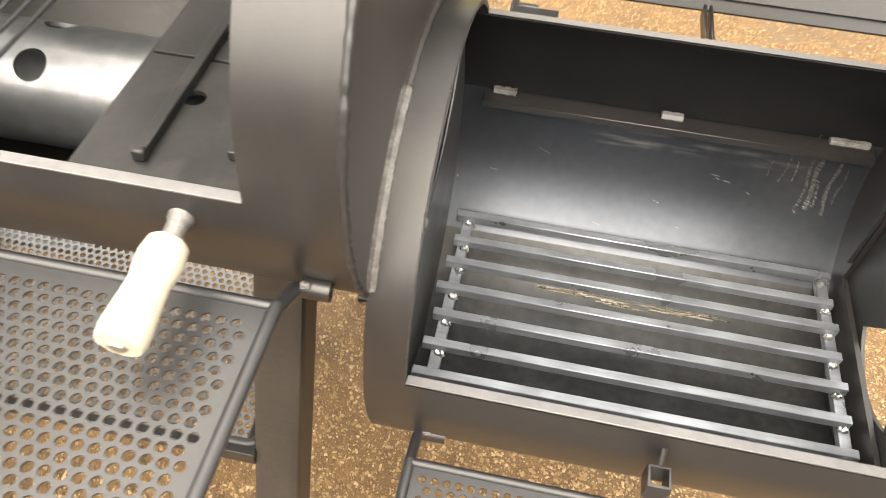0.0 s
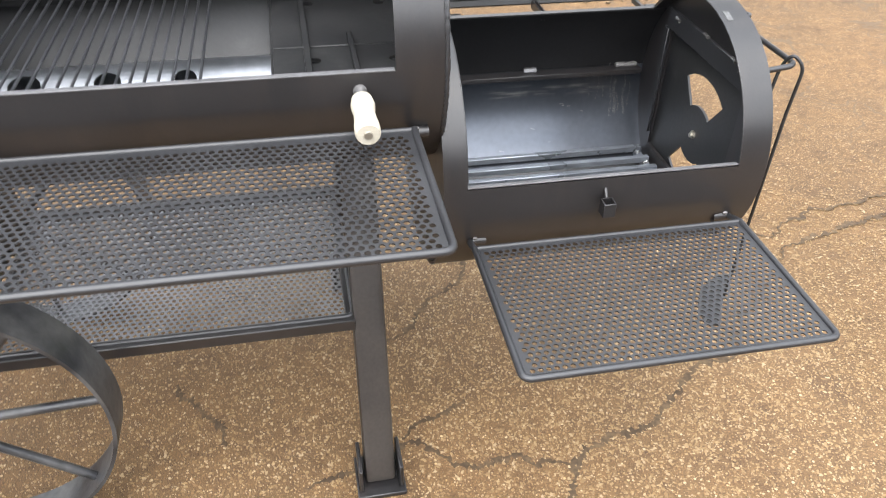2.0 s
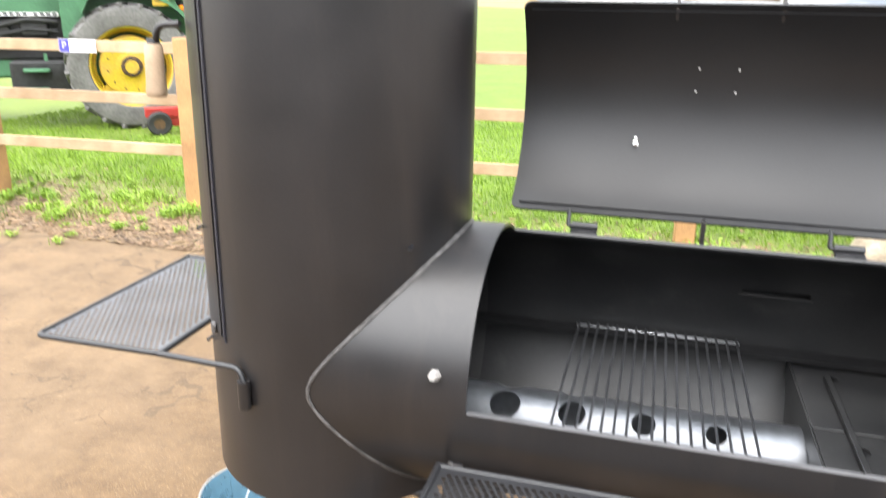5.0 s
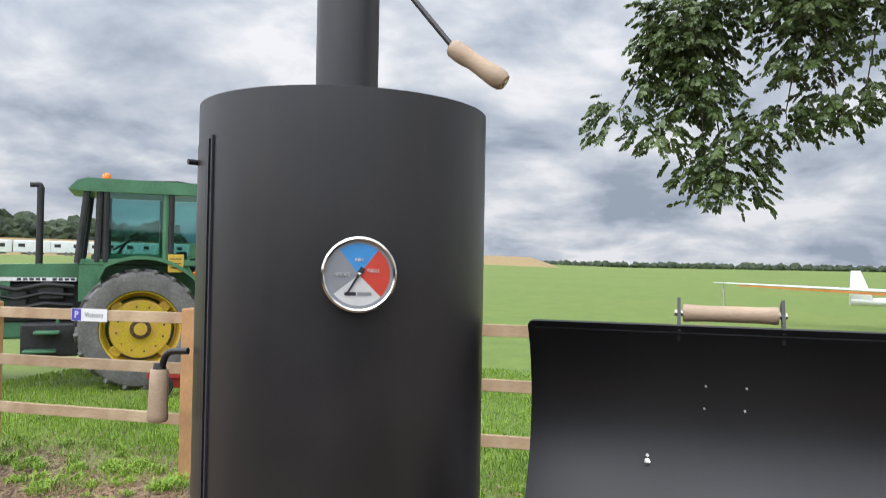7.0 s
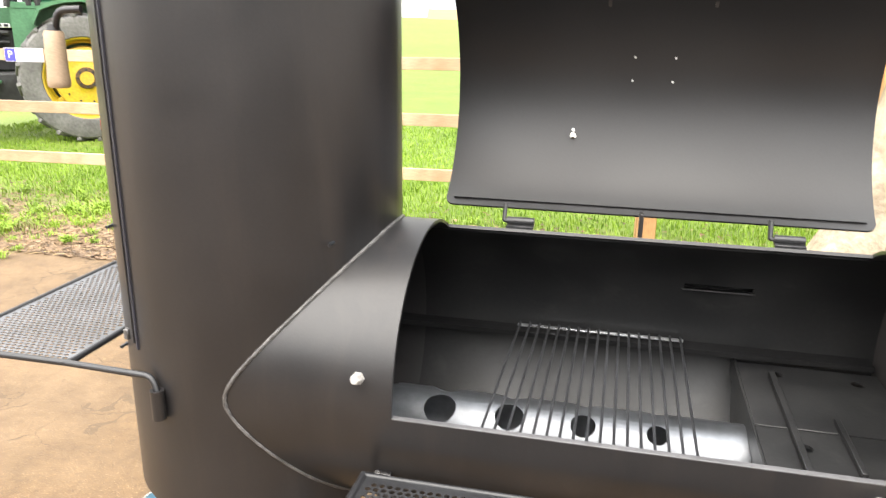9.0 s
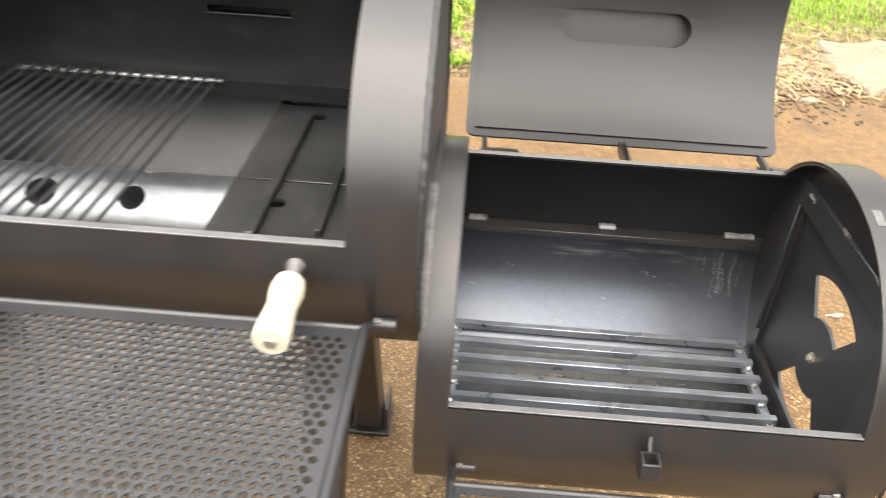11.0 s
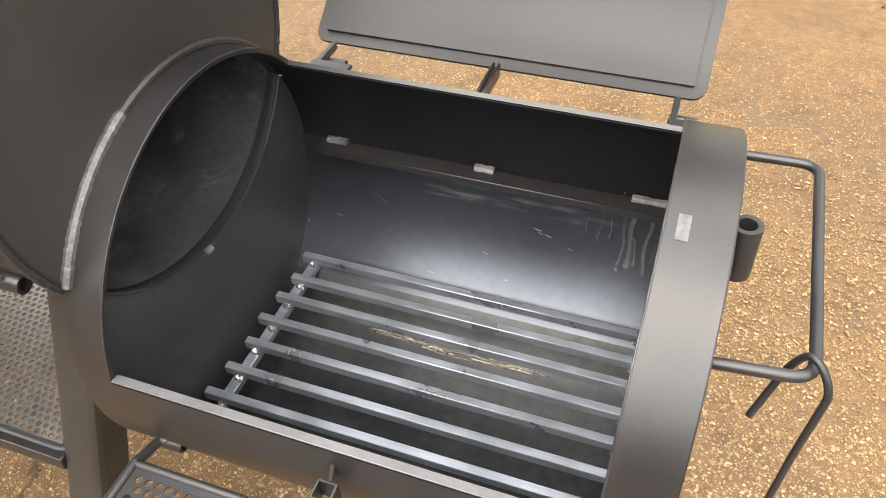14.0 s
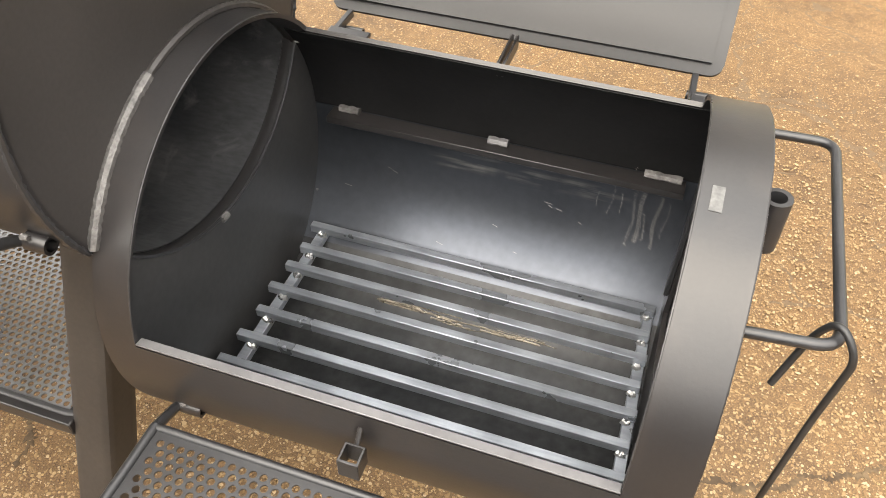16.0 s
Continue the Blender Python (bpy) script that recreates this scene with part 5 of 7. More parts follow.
def shelf_hook(x, y, z, side, dz):
    """The rod's bent tail in a short tube under the pipe."""
    h = wpart("shelf_hook", sweep(rounded([(x, y - 0.004, z), (x, y + 0.040, z + dz - 0.019), (x + side * 0.020, y + 0.043, z + dz - 0.020)], 0.012), 0.006, 10), shelf_paint, SM)
    wpart("hook_tube", tube((x + side * 0.005, y + 0.043, z + dz - 0.020), (x + side * 0.030, y + 0.044, z + dz - 0.021), 0.0105, 0.0072, 18), paint, h)
    wpart("tube_weld", bead([(x + side * 0.006, y + 0.037, z + dz - 0.010), (x + side * 0.014, y + 0.037, z + dz - 0.010)], 0.0030, int(abs(x) * 999), 0.7, 0.003), weld_mat, h, "small bare weld")


shelf_hook(-0.057, -0.224, 0.914, 1, -0.009)
shelf_hook(-0.862, -0.224, 0.914, 1, -0.009)
shelf_hook(0.052, -0.220, 0.664, 1, 0.004)
shelf_hook(0.566, -0.220, 0.664, -1, 0.004)
# this shelf and the lower one get sky sheen through the paler grey
side = shelf("cabinet_shelf", -1.692, -1.416, -0.178, 0.33, 1.015, "perforated side shelf, sky sheen put into its grey, in a black rod frame", sheet=sheen_sheet)
wpart("shelf_arm", sweep(rounded([(-1.42, -0.178, 1.015), (-1.245, -0.190, 1.017), (-1.232, -0.196, 0.985)], 0.014), 0.006, 10), shelf_paint, side)
wpart("arm_tube", tube((-1.232, -0.199, 0.945), (-1.232, -0.199, 0.998), 0.0115, 0.007, 16), paint, SM)
low = shelf("lower_shelf", -0.835, -0.166, -0.165, 0.275, 0.485, "perforated lower shelf between the legs, reflected light put into its grey", sheet=sheen_sheet)
for g_ in (box(-0.835, -0.164, -0.182, -0.165, 0.462, 0.488, 0.002), box(-0.835, -0.164, 0.275, 0.292, 0.462, 0.488, 0.002), box(-0.181, -0.164, -0.165, 0.275, 0.462, 0.488, 0.002), box(-0.835, -0.818, -0.165, 0.275, 0.462, 0.488, 0.002)):
    wpart("shelf_rail", g_, paint, low, "black angle rail")


# ---- legs and wheels ----
def leg(x, s, foot):
    """A box leg that splays from the chamber's belly out to the ground; s: -1 front, 1 back."""
    top, low_ = Vector((x, MY + s * 0.085, 0.765)), Vector((x - 0.006, MY + s * 0.333, GZ + 0.012))
    if not foot:
        low_ = top.lerp(low_, (0.765 - 0.40) / (0.765 - GZ))
    d = (low_ - top).normalized()
    g = wpart("leg", move(box(-0.031, 0.031, -0.031, 0.031, -0.03, (low_ - top).length, 0.014, 4), Matrix.Translation(top) @ Matrix((Vector((1, 0, 0)), d.cross(Vector((1, 0, 0))), d)).transposed().to_4x4()), leg_bounce_paint, SM, "black splayed box-section leg")
    carve(g, disc(-2, 1, MY, MZ, R - 0.003, 90))
    if foot:
        px, py = low_.x, low_.y
        wpart("foot_plate", box(px - 0.05, px + 0.05, py - 0.052, py + 0.052, GZ, GZ + 0.012, 0.002), paint, g)
        for k in (-1, 1):
            wpart("foot_cheek", box(px + k * 0.041 - 0.004, px + k * 0.041 + 0.004, py - 0.04, py + 0.04, GZ + 0.012, GZ + 0.078, 0.002), paint, g)


for s_ in (-1, 1):
    leg(-0.134, s_, True)
    leg(-0.868, s_, False)
WX, WR = -0.905, 0.300
WZ = GZ + WR


def wheel(y0, y1):
    w = wpart("wheel", tube((WX, y0, WZ), (WX, y1, WZ), WR, WR - 0.007, 72), wheel_iron, SM, "worn black iron hoop wheel with rod spokes")
    ym = (y0 + y1) / 2
    wpart("hub", tube((WX, y0 - 0.004, WZ), (WX, y1 + 0.004, WZ), 0.034, 0.015, 24), wheel_iron, w)
    for k in range(8):
        a = radians(3 + 45 * k)
        wpart("spoke", sweep([(WX + 0.03 * math.cos(a), ym, WZ + 0.03 * math.sin(a)), (WX + (WR - 0.004) * math.cos(a), ym, WZ + (WR - 0.004) * math.sin(a))], 0.009, 10), wheel_iron, w)


wheel(-0.290, -0.210)
wheel(0.320, 0.400)
wpart("axle", sweep([(WX, -0.31, WZ), (WX, 0.42, WZ)], 0.014, 14), wheel_iron, SM)
for y in (-0.172, 0.282):
    wpart("axle_bracket", box(WX - 0.03, -0.84, y - 0.01, y + 0.01, WZ - 0.03, WZ + 0.03, 0.004), paint, SM)
wpart("drain_pipe", tube((UX - 0.10, -0.03, 0.70), (UX - 0.10, -0.03, UZ0 + 0.004), 0.016, 0.012, 16), paint, SM)

# ---- end handle of the firebox, tool socket ----
U = rounded([(0.580, 0.233, 0.893), (0.697, 0.233, 0.897), (0.690, -0.078, 0.905), (0.580, -0.078, 0.893)], 0.022)
wpart("end_handle", sweep(U, 0.0056, 12), shelf_paint, SM, "bent black rod handle")
wpart("tool_socket", tube((0.618, 0.018, 0.915), (0.616, 0.018, 0.972), 0.0135, 0.0085, 18), shelf_paint, SM, "short tube tool socket")
wpart("socket_weld", bead([(0.606, 0.018, 0.93), (0.606, 0.018, 0.96)], 0.004, 8), paint, SM)

# ---- loose things on the cooker ----
cook = thing("cooking_grate", (-0.53, 0.05, 0.985), "bent steel rod cooking grate resting inside the chamber", "grate")
N = 17
for k in range(N):
    x = -0.690 + (0.690 - 0.368) * k / (N - 1)
    wpart("rod", sweep([(x, -0.183, 0.985), (x, 0.285, 0.985)], 0.0024, 8), rod_steel, cook)
for y in (-0.178, 0.282):
    wpart("cross_bar", box(-0.696, -0.362, y - 0.004, y + 0.004, 0.9775, 0.9822, 0.0008), bright_bar, cook, "bright flat cross bar")

fg = thing("fire_grate", (0.30, 0.08, 0.57), "welded flat-bar fire grate of bare steel in the firebox", "grate")
BARS = (0.217, 0.168, 0.126, 0.079, 0.033, -0.015, -0.061)
for k, y in enumerate(BARS):
    wpart("bar", box(0.024 + 0.003 * ((k * 5) % 3) - 0.001 * k, 0.5685 - 0.002 * (k % 2), y - 0.0062, y + 0.0062, 0.563, 0.577, 0.0009), bar_steel, fg)
for x0, x1 in ((0.0345, 0.0500), (0.5530, 0.5680)):
    wpart("cross_bar", box(x0, x1, -0.066, 0.221, 0.551, 0.563, 0.001), bar_steel, fg)
    for k, y in enumerate(BARS):
        a, b = (x0 + 0.006, x1 + 0.002) if x0 < 0.3 else (x0 - 0.001, x1 - 0.006)
        wpart("weld_spot", bead([(a, y - 0.0075, 0.5655), ((a + b) / 2, y - 0.0105, 0.5640), (b, y - 0.0080, 0.5650)], 0.0042, 70 + k, 0.7, 0.003), weld_silver, fg, "bright lumpy weld")

rake = thing("ash_rake", (0.69, -0.08, 0.3), "black steel ash rake hooked over the firebox handle", "fire tool")
hookp = rounded([(0.657, -0.069, 0.827), (0.674, -0.055, 0.893), (0.684, -0.066, 0.925), (0.703, -0.084, 0.903), (0.703, -0.076, 0.80), (0.703, -0.072, 0.32)], 0.020, 7)
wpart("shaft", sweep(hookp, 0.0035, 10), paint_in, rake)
half_moon = [(0.100 * math.cos(radians(a)), 0.056 * math.sin(radians(a))) for a in range(0, 181, 12)]
bx, by = Vector((0.57, 0.82, 0.0)).normalized(), Vector((-0.78, 0.54, -0.30)).normalized()
bl = move(prism(half_moon, -0.002, 0.002), Matrix.Translation((0.703, -0.074, 0.318)) @ Matrix((bx, by, bx.cross(by))).transposed().to_4x4())
wpart("blade", bl, shelf_paint, rake)

BX, BY = -1.545, 0.31
bucket = thing("bucket", (BX, BY, GZ), "galvanised steel bucket on the gravel, its inside tinted for reflected sky", "bucket")
bprof = [(0.0, 0.012), (0.100, 0.012), (0.102, 0.0), (0.106, 0.0), (0.1075, 0.012), (0.112, 0.040), (0.1135, 0.044), (0.1115, 0.048), (0.139, 0.228), (0.143, 0.232), (0.143, 0.237), (0.137, 0.237), (0.135, 0.228), (0.103, 0.02), (0.0, 0.018)]
part("pail", lathe(bprof, 44), galv, bucket)
# blue skin inside the pail paints in the sky that it reflects
part("lining", lathe([(0.1362, 0.236), (0.1342, 0.227), (0.1022, 0.021), (0.0, 0.0195), (0.0, 0.0190), (0.1028, 0.0202), (0.1350, 0.227)], 44, False), pail_sky_tint, bucket, "inside of the pail with reflected sky put into its colour")
part("side_seam", sweep([(0.1035 * math.cos(2.6), 0.1035 * math.sin(2.6), 0.028), (0.1335 * math.cos(2.6), 0.1335 * math.sin(2.6), 0.224)], 0.002, 6), pail_sky_tint, bucket)
part("rolled_rim", sweep([(0.141 * math.cos(radians(t)), 0.141 * math.sin(radians(t)), 0.234) for t in range(0, 360, 10)], 0.0030, 8, closed=True), galv_rim, bucket, "bright rolled rim")
# two ears and a wire bail that leans towards the cabinet
ax, ay = math.cos(radians(-78)), math.sin(radians(-78))
for s_ in (-1, 1):
    part("ear", move(box(s_ * 0.139 - 0.003, s_ * 0.139 + 0.003, -0.009, 0.009, 0.206, 0.230, 0.002), pose(0, 0, 0, 0, 0, -78)), galv, bucket)
part("bail", sweep([(0.147 * math.cos(radians(t)) * ax - 0.03 * math.sin(radians(t)) * ay, 0.147 * math.cos(radians(t)) * ay + 0.03 * math.sin(radians(t)) * ax, 0.212 + 0.115 * math.sin(radians(t))) for t in range(0, 181, 12)], 0.0021, 8), galv_rim, bucket)

# ---- yard and field beyond ----
FA, FB = Vector((-4.29, 4.01, 0)), Vector((-0.41, 4.30, 0))
fd = (FB - FA).normalized()
POSTS = [FA + fd * (1.945 * k) for k in (-3, -2, -1, 0, 1, 2, 2.757)] + [Vector((3.35, 5.35, 0))]


def post(p):
    t = thing("fence_post", p, "square treated orange-brown softwood fence post", "fence post", "fence posts")
    g = part("shaft", box(-0.072, 0.072, -0.072, 0.072, -0.05, 1.352, 0.006), post_wood, t)
    part("weathered_cap", box(-0.066, 0.066, -0.066, 0.066, 1.352, 1.357, 0.002), post_wood, t)
    t.rotation_euler[2] = math.atan2(fd.y, fd.x)
    return t


for p in POSTS:
    post(p)
rng = random.Random(11)
for a, b in zip(POSTS, POSTS[1:]):
    d = (b - a).normalized()
    L = (b - a).length
    for z in (1.272, 0.868, 0.462):
        t = thing("fence_rail", (a + b) / 2 + Vector((0, 0, z)), "sawn pale softwood fence rail between posts", "fence rail", "fence rails")
        part("board", box(-L / 2 + 0.074, L / 2 - 0.074, -0.019, 0.019, -0.044, 0.044, 0.003), fence_wood, t)
        t.rotation_euler = (0, rng.uniform(-0.004, 0.004), math.atan2(d.y, d.x))

# the parking sign on the top rail
sg = thing("parking_sign", FA + fd * -0.95 + Vector((fd.y, -fd.x, 0)) * 0.026 + Vector((0, 0, 1.272)), "small white and blue visitors parking sign on the fence rail", "sign")
sg.rotation_euler[2] = math.atan2(fd.y, fd.x)
part("plate", box(-0.17, 0.17, -0.003, 0.003, -0.052, 0.052, 0.001), sign_white, sg)
part("blue_panel", box(-0.166, -0.075, -0.0045, -0.003, -0.048, 0.048), sign_blue, sg)
part("letter", text_geo("P", 0.085, pose(-0.12, -0.0048, 0.0, 90)), sign_white, sg)
part("word", text_geo("Visitors", 0.058, pose(0.046, -0.0036, 0.0, 90)), ink, sg)


# ---- tractor ----
def tractor():
    T = thing("tractor", (-8.01, 7.975, 0), "old green tractor with yellow wheels parked in the grass", "tractor")
    T.rotation_euler[2] = radians(219.7)

    def P(name, geo, m, parent=None, label=""):
        return part(name, geo, m, parent or T, label)

    side_y = lambda g: ([(x, -z, y) for x, y, z in g[0]], g[1])   # (x, z) outlines drawn out along y

    def plate(outline, y0, y1):
        g = prism(outline, -y1, -y0)
        return side_y(g)

    def rear_wheel(y, s):
        c = Matrix.Translation((0, y, 0.80)) @ pose(0, 0, 0, -90 * s, 0, 0)
        w = P("rear_wheel", move(lathe([(0.52, -0.20), (0.66, -0.215), (0.74, -0.20), (0.765, -0.17), (0.77, 0), (0.765, 0.17), (0.74, 0.20), (0.66, 0.215), (0.52, 0.20), (0.50, 0.15), (0.50, -0.15), (0.52, -0.20)], 56, False), c), rubber, None, "large dusty lugged tyre on a yellow wheel")
        for k in range(40):
            a = radians(9 * k)
            z0, z1 = (0.0, 0.205) if k % 2 else (-0.205, 0.0)
            lug = box(0.745, 0.80, -0.028, 0.028, -0.115, 0.115, 0.008)
            P("lug", move(lug, c @ pose(0, 0, 0, 0, 0, math.degrees(a)) @ pose(0, 0, (z0 + z1) / 2, 38 if k % 2 else -38, 0, 0)), rubber, w)
        P("rim", move(lathe([(0.525, 0.19), (0.545, 0.20), (0.545, 0.185), (0.49, 0.16), (0.47, 0.05), (0.455, -0.02), (0.435, -0.03), (0.43, -0.045), (0.455, -0.06), (0.49, -0.17), (0.53, -0.19)], 48, False), c), yellow_paint, w)
        P("dish", move(lathe([(0.0, 0.085), (0.17, 0.085), (0.21, 0.07), (0.34, 0.11), (0.385, 0.10), (0.40, 0.0), (0.39, -0.02), (0.0, -0.02)], 40), c), yellow_paint, w)
        P("hub", move(lathe([(0.0, 0.13), (0.085, 0.13), (0.10, 0.115), (0.125, 0.085), (0.125, 0.07), (0.0, 0.07)], 28), c), yellow_paint, w, "rusty yellow hub")
        P("hub_ring", move(lathe([(0.085, 0.134), (0.128, 0.120), (0.135, 0.095), (0.085, 0.095)], 28, False), c), rust_mat, w, "dark rusty bolt ring")
        for k in range(12):
            a = radians(30 * k + 10)
            P("disc_bolt", move(lathe([(0, 0), (0.013, 0), (0.013, 0.012), (0, 0.012)], 6), c @ pose(0.30 * math.cos(a), 0.30 * math.sin(a), 0.098)), dark_iron, w)
        for k in range(8):
            a = radians(45 * k)
            P("wheel_nut", move(lathe([(0, 0), (0.017, 0), (0.017, 0.02), (0, 0.02)], 6), c @ pose(0.105 * math.cos(a), 0.105 * math.sin(a), 0.112)), dark_iron, w)
        for k in range(4):
            a = radians(45 + 90 * k)
            P("rim_lug", move(box(0.37, 0.48, -0.075, 0.075, -0.02, 0.06, 0.012), c @ pose(0, 0, 0, 0, 0, math.degrees(a))), yellow_paint, w)

    rear_wheel(0.85, 1)
    rear_wheel(-0.85, -1)

    def front_wheel(y, s):
        c = Matrix.Translation((2.45, y, 0.50)) @ pose(0, 0, 0, -90 * s, 0, 0)
        w = P("front_wheel", move(lathe([(0.28, -0.12), (0.42, -0.13), (0.49, -0.10), (0.50, 0), (0.49, 0.10), (0.42, 0.13), (0.28, 0.12), (0.27, 0), (0.28, -0.12)], 40, False), c), rubber, None, "ribbed front tyre")
        P("rim", move(lathe([(0.29, 0.11), (0.29, 0.09), (0.22, 0.03), (0.0, 0.04), (0.0, -0.05), (0.28, -0.05)], 32, False), c), yellow_paint, w)

    front_wheel(0.75, 1)
    front_wheel(-0.75, -1)
    # bonnet, engine, chassis
    hood = [(0.80, 1.41), (0.80, 1.655), (1.4, 1.64), (2.75, 1.60), (2.86, 1.53), (2.88, 1.41)]
    P("bonnet", plate(hood, -0.30, 0.30), green_paint, None, "green bonnet with a dark lettered stripe")
    P("bonnet_stripe", plate([(0.82, 1.41), (0.82, 1.46), (2.80, 1.46), (2.80, 1.41)], 0.300, 0.304), sign_white)
    for k in range(9):
        x = 0.84 + 0.075 * k + (0.05 if k > 3 else 0)
        P("bonnet_mark", plate([(x, 1.419), (x, 1.451), (x + 0.05, 1.451), (x + 0.05, 1.419)], 0.304, 0.306), ink)
    P("grille_panel", plate([(1.95, 1.0), (1.95, 1.41), (2.86, 1.41), (2.80, 1.0)], -0.27, 0.27), green_paint)
    P("engine", join(box(0.75, 1.95, -0.22, 0.22, 0.85, 1.40, 0.03), box(0.95, 1.30, 0.22, 0.33, 1.15, 1.38, 0.03), box(1.40, 1.75, 0.20, 0.30, 1.02, 1.30, 0.03)), dark_iron)
    for z, r in ((1.34, 0.03), (1.22, 0.022), (1.08, 0.03)):
        P("engine_pipe", sweep([(0.85, 0.32, z), (1.2, 0.34, z + 0.03), (1.55, 0.30, z - 0.05), (1.8, 0.32, z)], r, 8), dark_iron)
    P("engine_post", box(1.62, 1.75, 0.24, 0.30, 0.95, 1.41, 0.01), green_paint)
    P("chassis", join(box(-0.4, 2.7, -0.18, 0.18, 0.62, 0.95, 0.03), box(2.2, 2.6, -0.7, 0.7, 0.42, 0.62, 0.03), box(-0.25, 0.25, -0.8, 0.8, 0.62, 0.98, 0.04)), green_paint)
    P("fuel_tank", box(0.75, 1.45, 0.25, 0.62, 0.42, 0.86, 0.06, 3), dark_iron)
    P("step", join(box(0.98, 1.28, 0.55, 0.85, 0.74, 0.77, 0.005), box(1.02, 1.40, 0.55, 0.85, 0.50, 0.53, 0.005), box(1.0, 1.04, 0.55, 0.58, 0.52, 0.95)), green_paint)
    P("exhaust", join(sweep([(1.30, 0.12, 1.60), (1.30, 0.12, 2.70)], 0.046, 16), sweep(rounded([(1.30, 0.12, 2.66), (1.30, 0.12, 2.73), (1.43, 0.12, 2.72)], 0.03), 0.035, 12)), dark_iron)
    # fender
    fen = [(0.52 - 0.0, 1.45)] + [(0.93 * math.cos(radians(a)), 0.80 + 0.93 * math.sin(radians(a))) for a in range(62, 153, 10)]
    fo = [(x * 1.05, 0.8 + (z - 0.8) * 1.05) for x, z in fen]
    for y0, y1 in ((0.58, 1.06), (-1.06, -0.58)):
        P("fender", plate(fen + fo[::-1], y0, y1), green_paint)
        P("fender_side", plate([(0.62, 1.05), (0.58, 1.80), (-0.55, 1.80), (-0.80, 1.25), (-0.6, 1.05)], y0 if y0 > 0 else y1 - 0.02, (y0 + 0.02) if y0 > 0 else y1), green_paint)
        P("fender_lamp", box(-0.80, -0.66, y0 + 0.12, y1 - 0.12, 1.50, 1.57, 0.01), orange_lens)
    P("warning_plate", box(-0.52, -0.32, 1.02, 1.03, 1.56, 1.80, 0.005), yellow_paint, None, "worn yellow warning plate")
    for z in (1.62, 1.68, 1.74):
        P("plate_bar", box(-0.49, -0.35, 1.03, 1.032, z - 0.006, z + 0.006), ink)
    # cab
    P("cab_floor", box(-0.75, 0.68, -0.62, 0.62, 1.02, 1.14, 0.02), green_paint)
    P("cab_dash", join(box(0.35, 0.64, -0.45, 0.45, 1.14, 1.80, 0.03), box(-0.85, -0.70, -0.6, 0.6, 1.14, 1.75, 0.03)), dark_iron)
    for y in (0.62, -0.62):
        s = 0.03
        for (xa, za), (xb, zb), m in (((0.80, 1.66), (0.70, 2.64), dark_iron), ((0.56, 1.68), (0.54, 2.64), dark_iron), ((0.46, 1.68), (0.46, 2.64), dark_iron), ((-0.30, 1.70), (-0.30, 2.64), green_paint), ((-0.37, 1.70), (-0.37, 2.64), dark_iron), ((-0.98, 1.65), (-0.92, 2.64), dark_iron)):
            P("cab_post", join(sweep([(xa, y, za), (xb, y, zb)], 0.044, 8)), m)
        P("cab_sill", box(-0.95, 0.80, y - 0.03, y + 0.03, 1.64, 1.72, 0.01), green_paint)
        pane = P("cab_window", plate([(0.42, 1.73), (0.42, 2.62), (-0.26, 2.62), (-0.26, 1.73)], y - 0.004, y + 0.004), glass)
        pane.visible_shadow = False
        pane = P("cab_window", plate([(-0.41, 1.73), (-0.41, 2.62), (-0.88, 2.62), (-0.93, 1.73)], y - 0.004, y + 0.004), glass)
        pane.visible_shadow = False
        P("cab_door", plate([(0.50, 1.15), (0.50, 1.65), (0.78, 1.65), (0.78, 1.15)], y - 0.02, y + 0.02), green_paint)
    w = P("windscreen", ([(0.80, -0.6, 1.70), (0.80, 0.6, 1.70), (0.70, 0.6, 2.64), (0.70, -0.6, 2.64)], [[0, 1, 2, 3]]), glass)
    w.visible_shadow = False
    w = P("rear_window", ([(-0.97, -0.6, 1.80), (-0.97, 0.6, 1.80), (-0.91, 0.6, 2.66), (-0.91, -0.6, 2.66)], [[0, 1, 2, 3]]), glass)
    w.visible_shadow = False
    roof = [(0.93, 2.65), (0.82, 2.77), (0.70, 2.81), (-0.85, 2.80), (-1.0, 2.74), (-1.05, 2.60), (-0.9, 2.63), (0.76, 2.63)]
    P("cab_roof", plate(roof, -0.68, 0.68), green_paint)
    P("roof_hatch", plate([(0.12, 2.80), (0.10, 2.825), (-0.45, 2.85), (-0.95, 2.79)], -0.4, 0.4), dark_iron)
    P("beacon", move(lathe([(0, 0), (0.06, 0), (0.06, 0.05), (0.05, 0.085), (0.03, 0.10), (0, 0.102)], 18), pose(0.47, 0.45, 2.80)), orange_lens)
    P("seat", join(box(-0.55, -0.05, -0.25, 0.25, 1.25, 1.42, 0.05, 2), box(-0.62, -0.48, -0.25, 0.25, 1.40, 1.85, 0.05, 2)), dark_iron)
    st = [(0.22 + 0.19 * math.cos(radians(a)) * 0.8, 0.19 * math.sin(radians(a)), 1.95 + 0.19 * math.cos(radians(a)) * -0.5) for a in range(0, 360, 15)]
    P("steering_wheel", join(sweep(st, 0.013, 8, closed=True), sweep([(0.22, 0, 1.95), (0.42, 0, 1.60)], 0.02, 8), sweep([(0.22, -0.18, 1.95), (0.22, 0.18, 1.95)], 0.012, 6)), dark_iron)


tractor()

# red implement behind the tractor
imp = thing("implement", (-6.86, 6.9, 0), "red farm implement with a small wheel behind the tractor", "implement")
imp.rotation_euler[2] = radians(219.7)
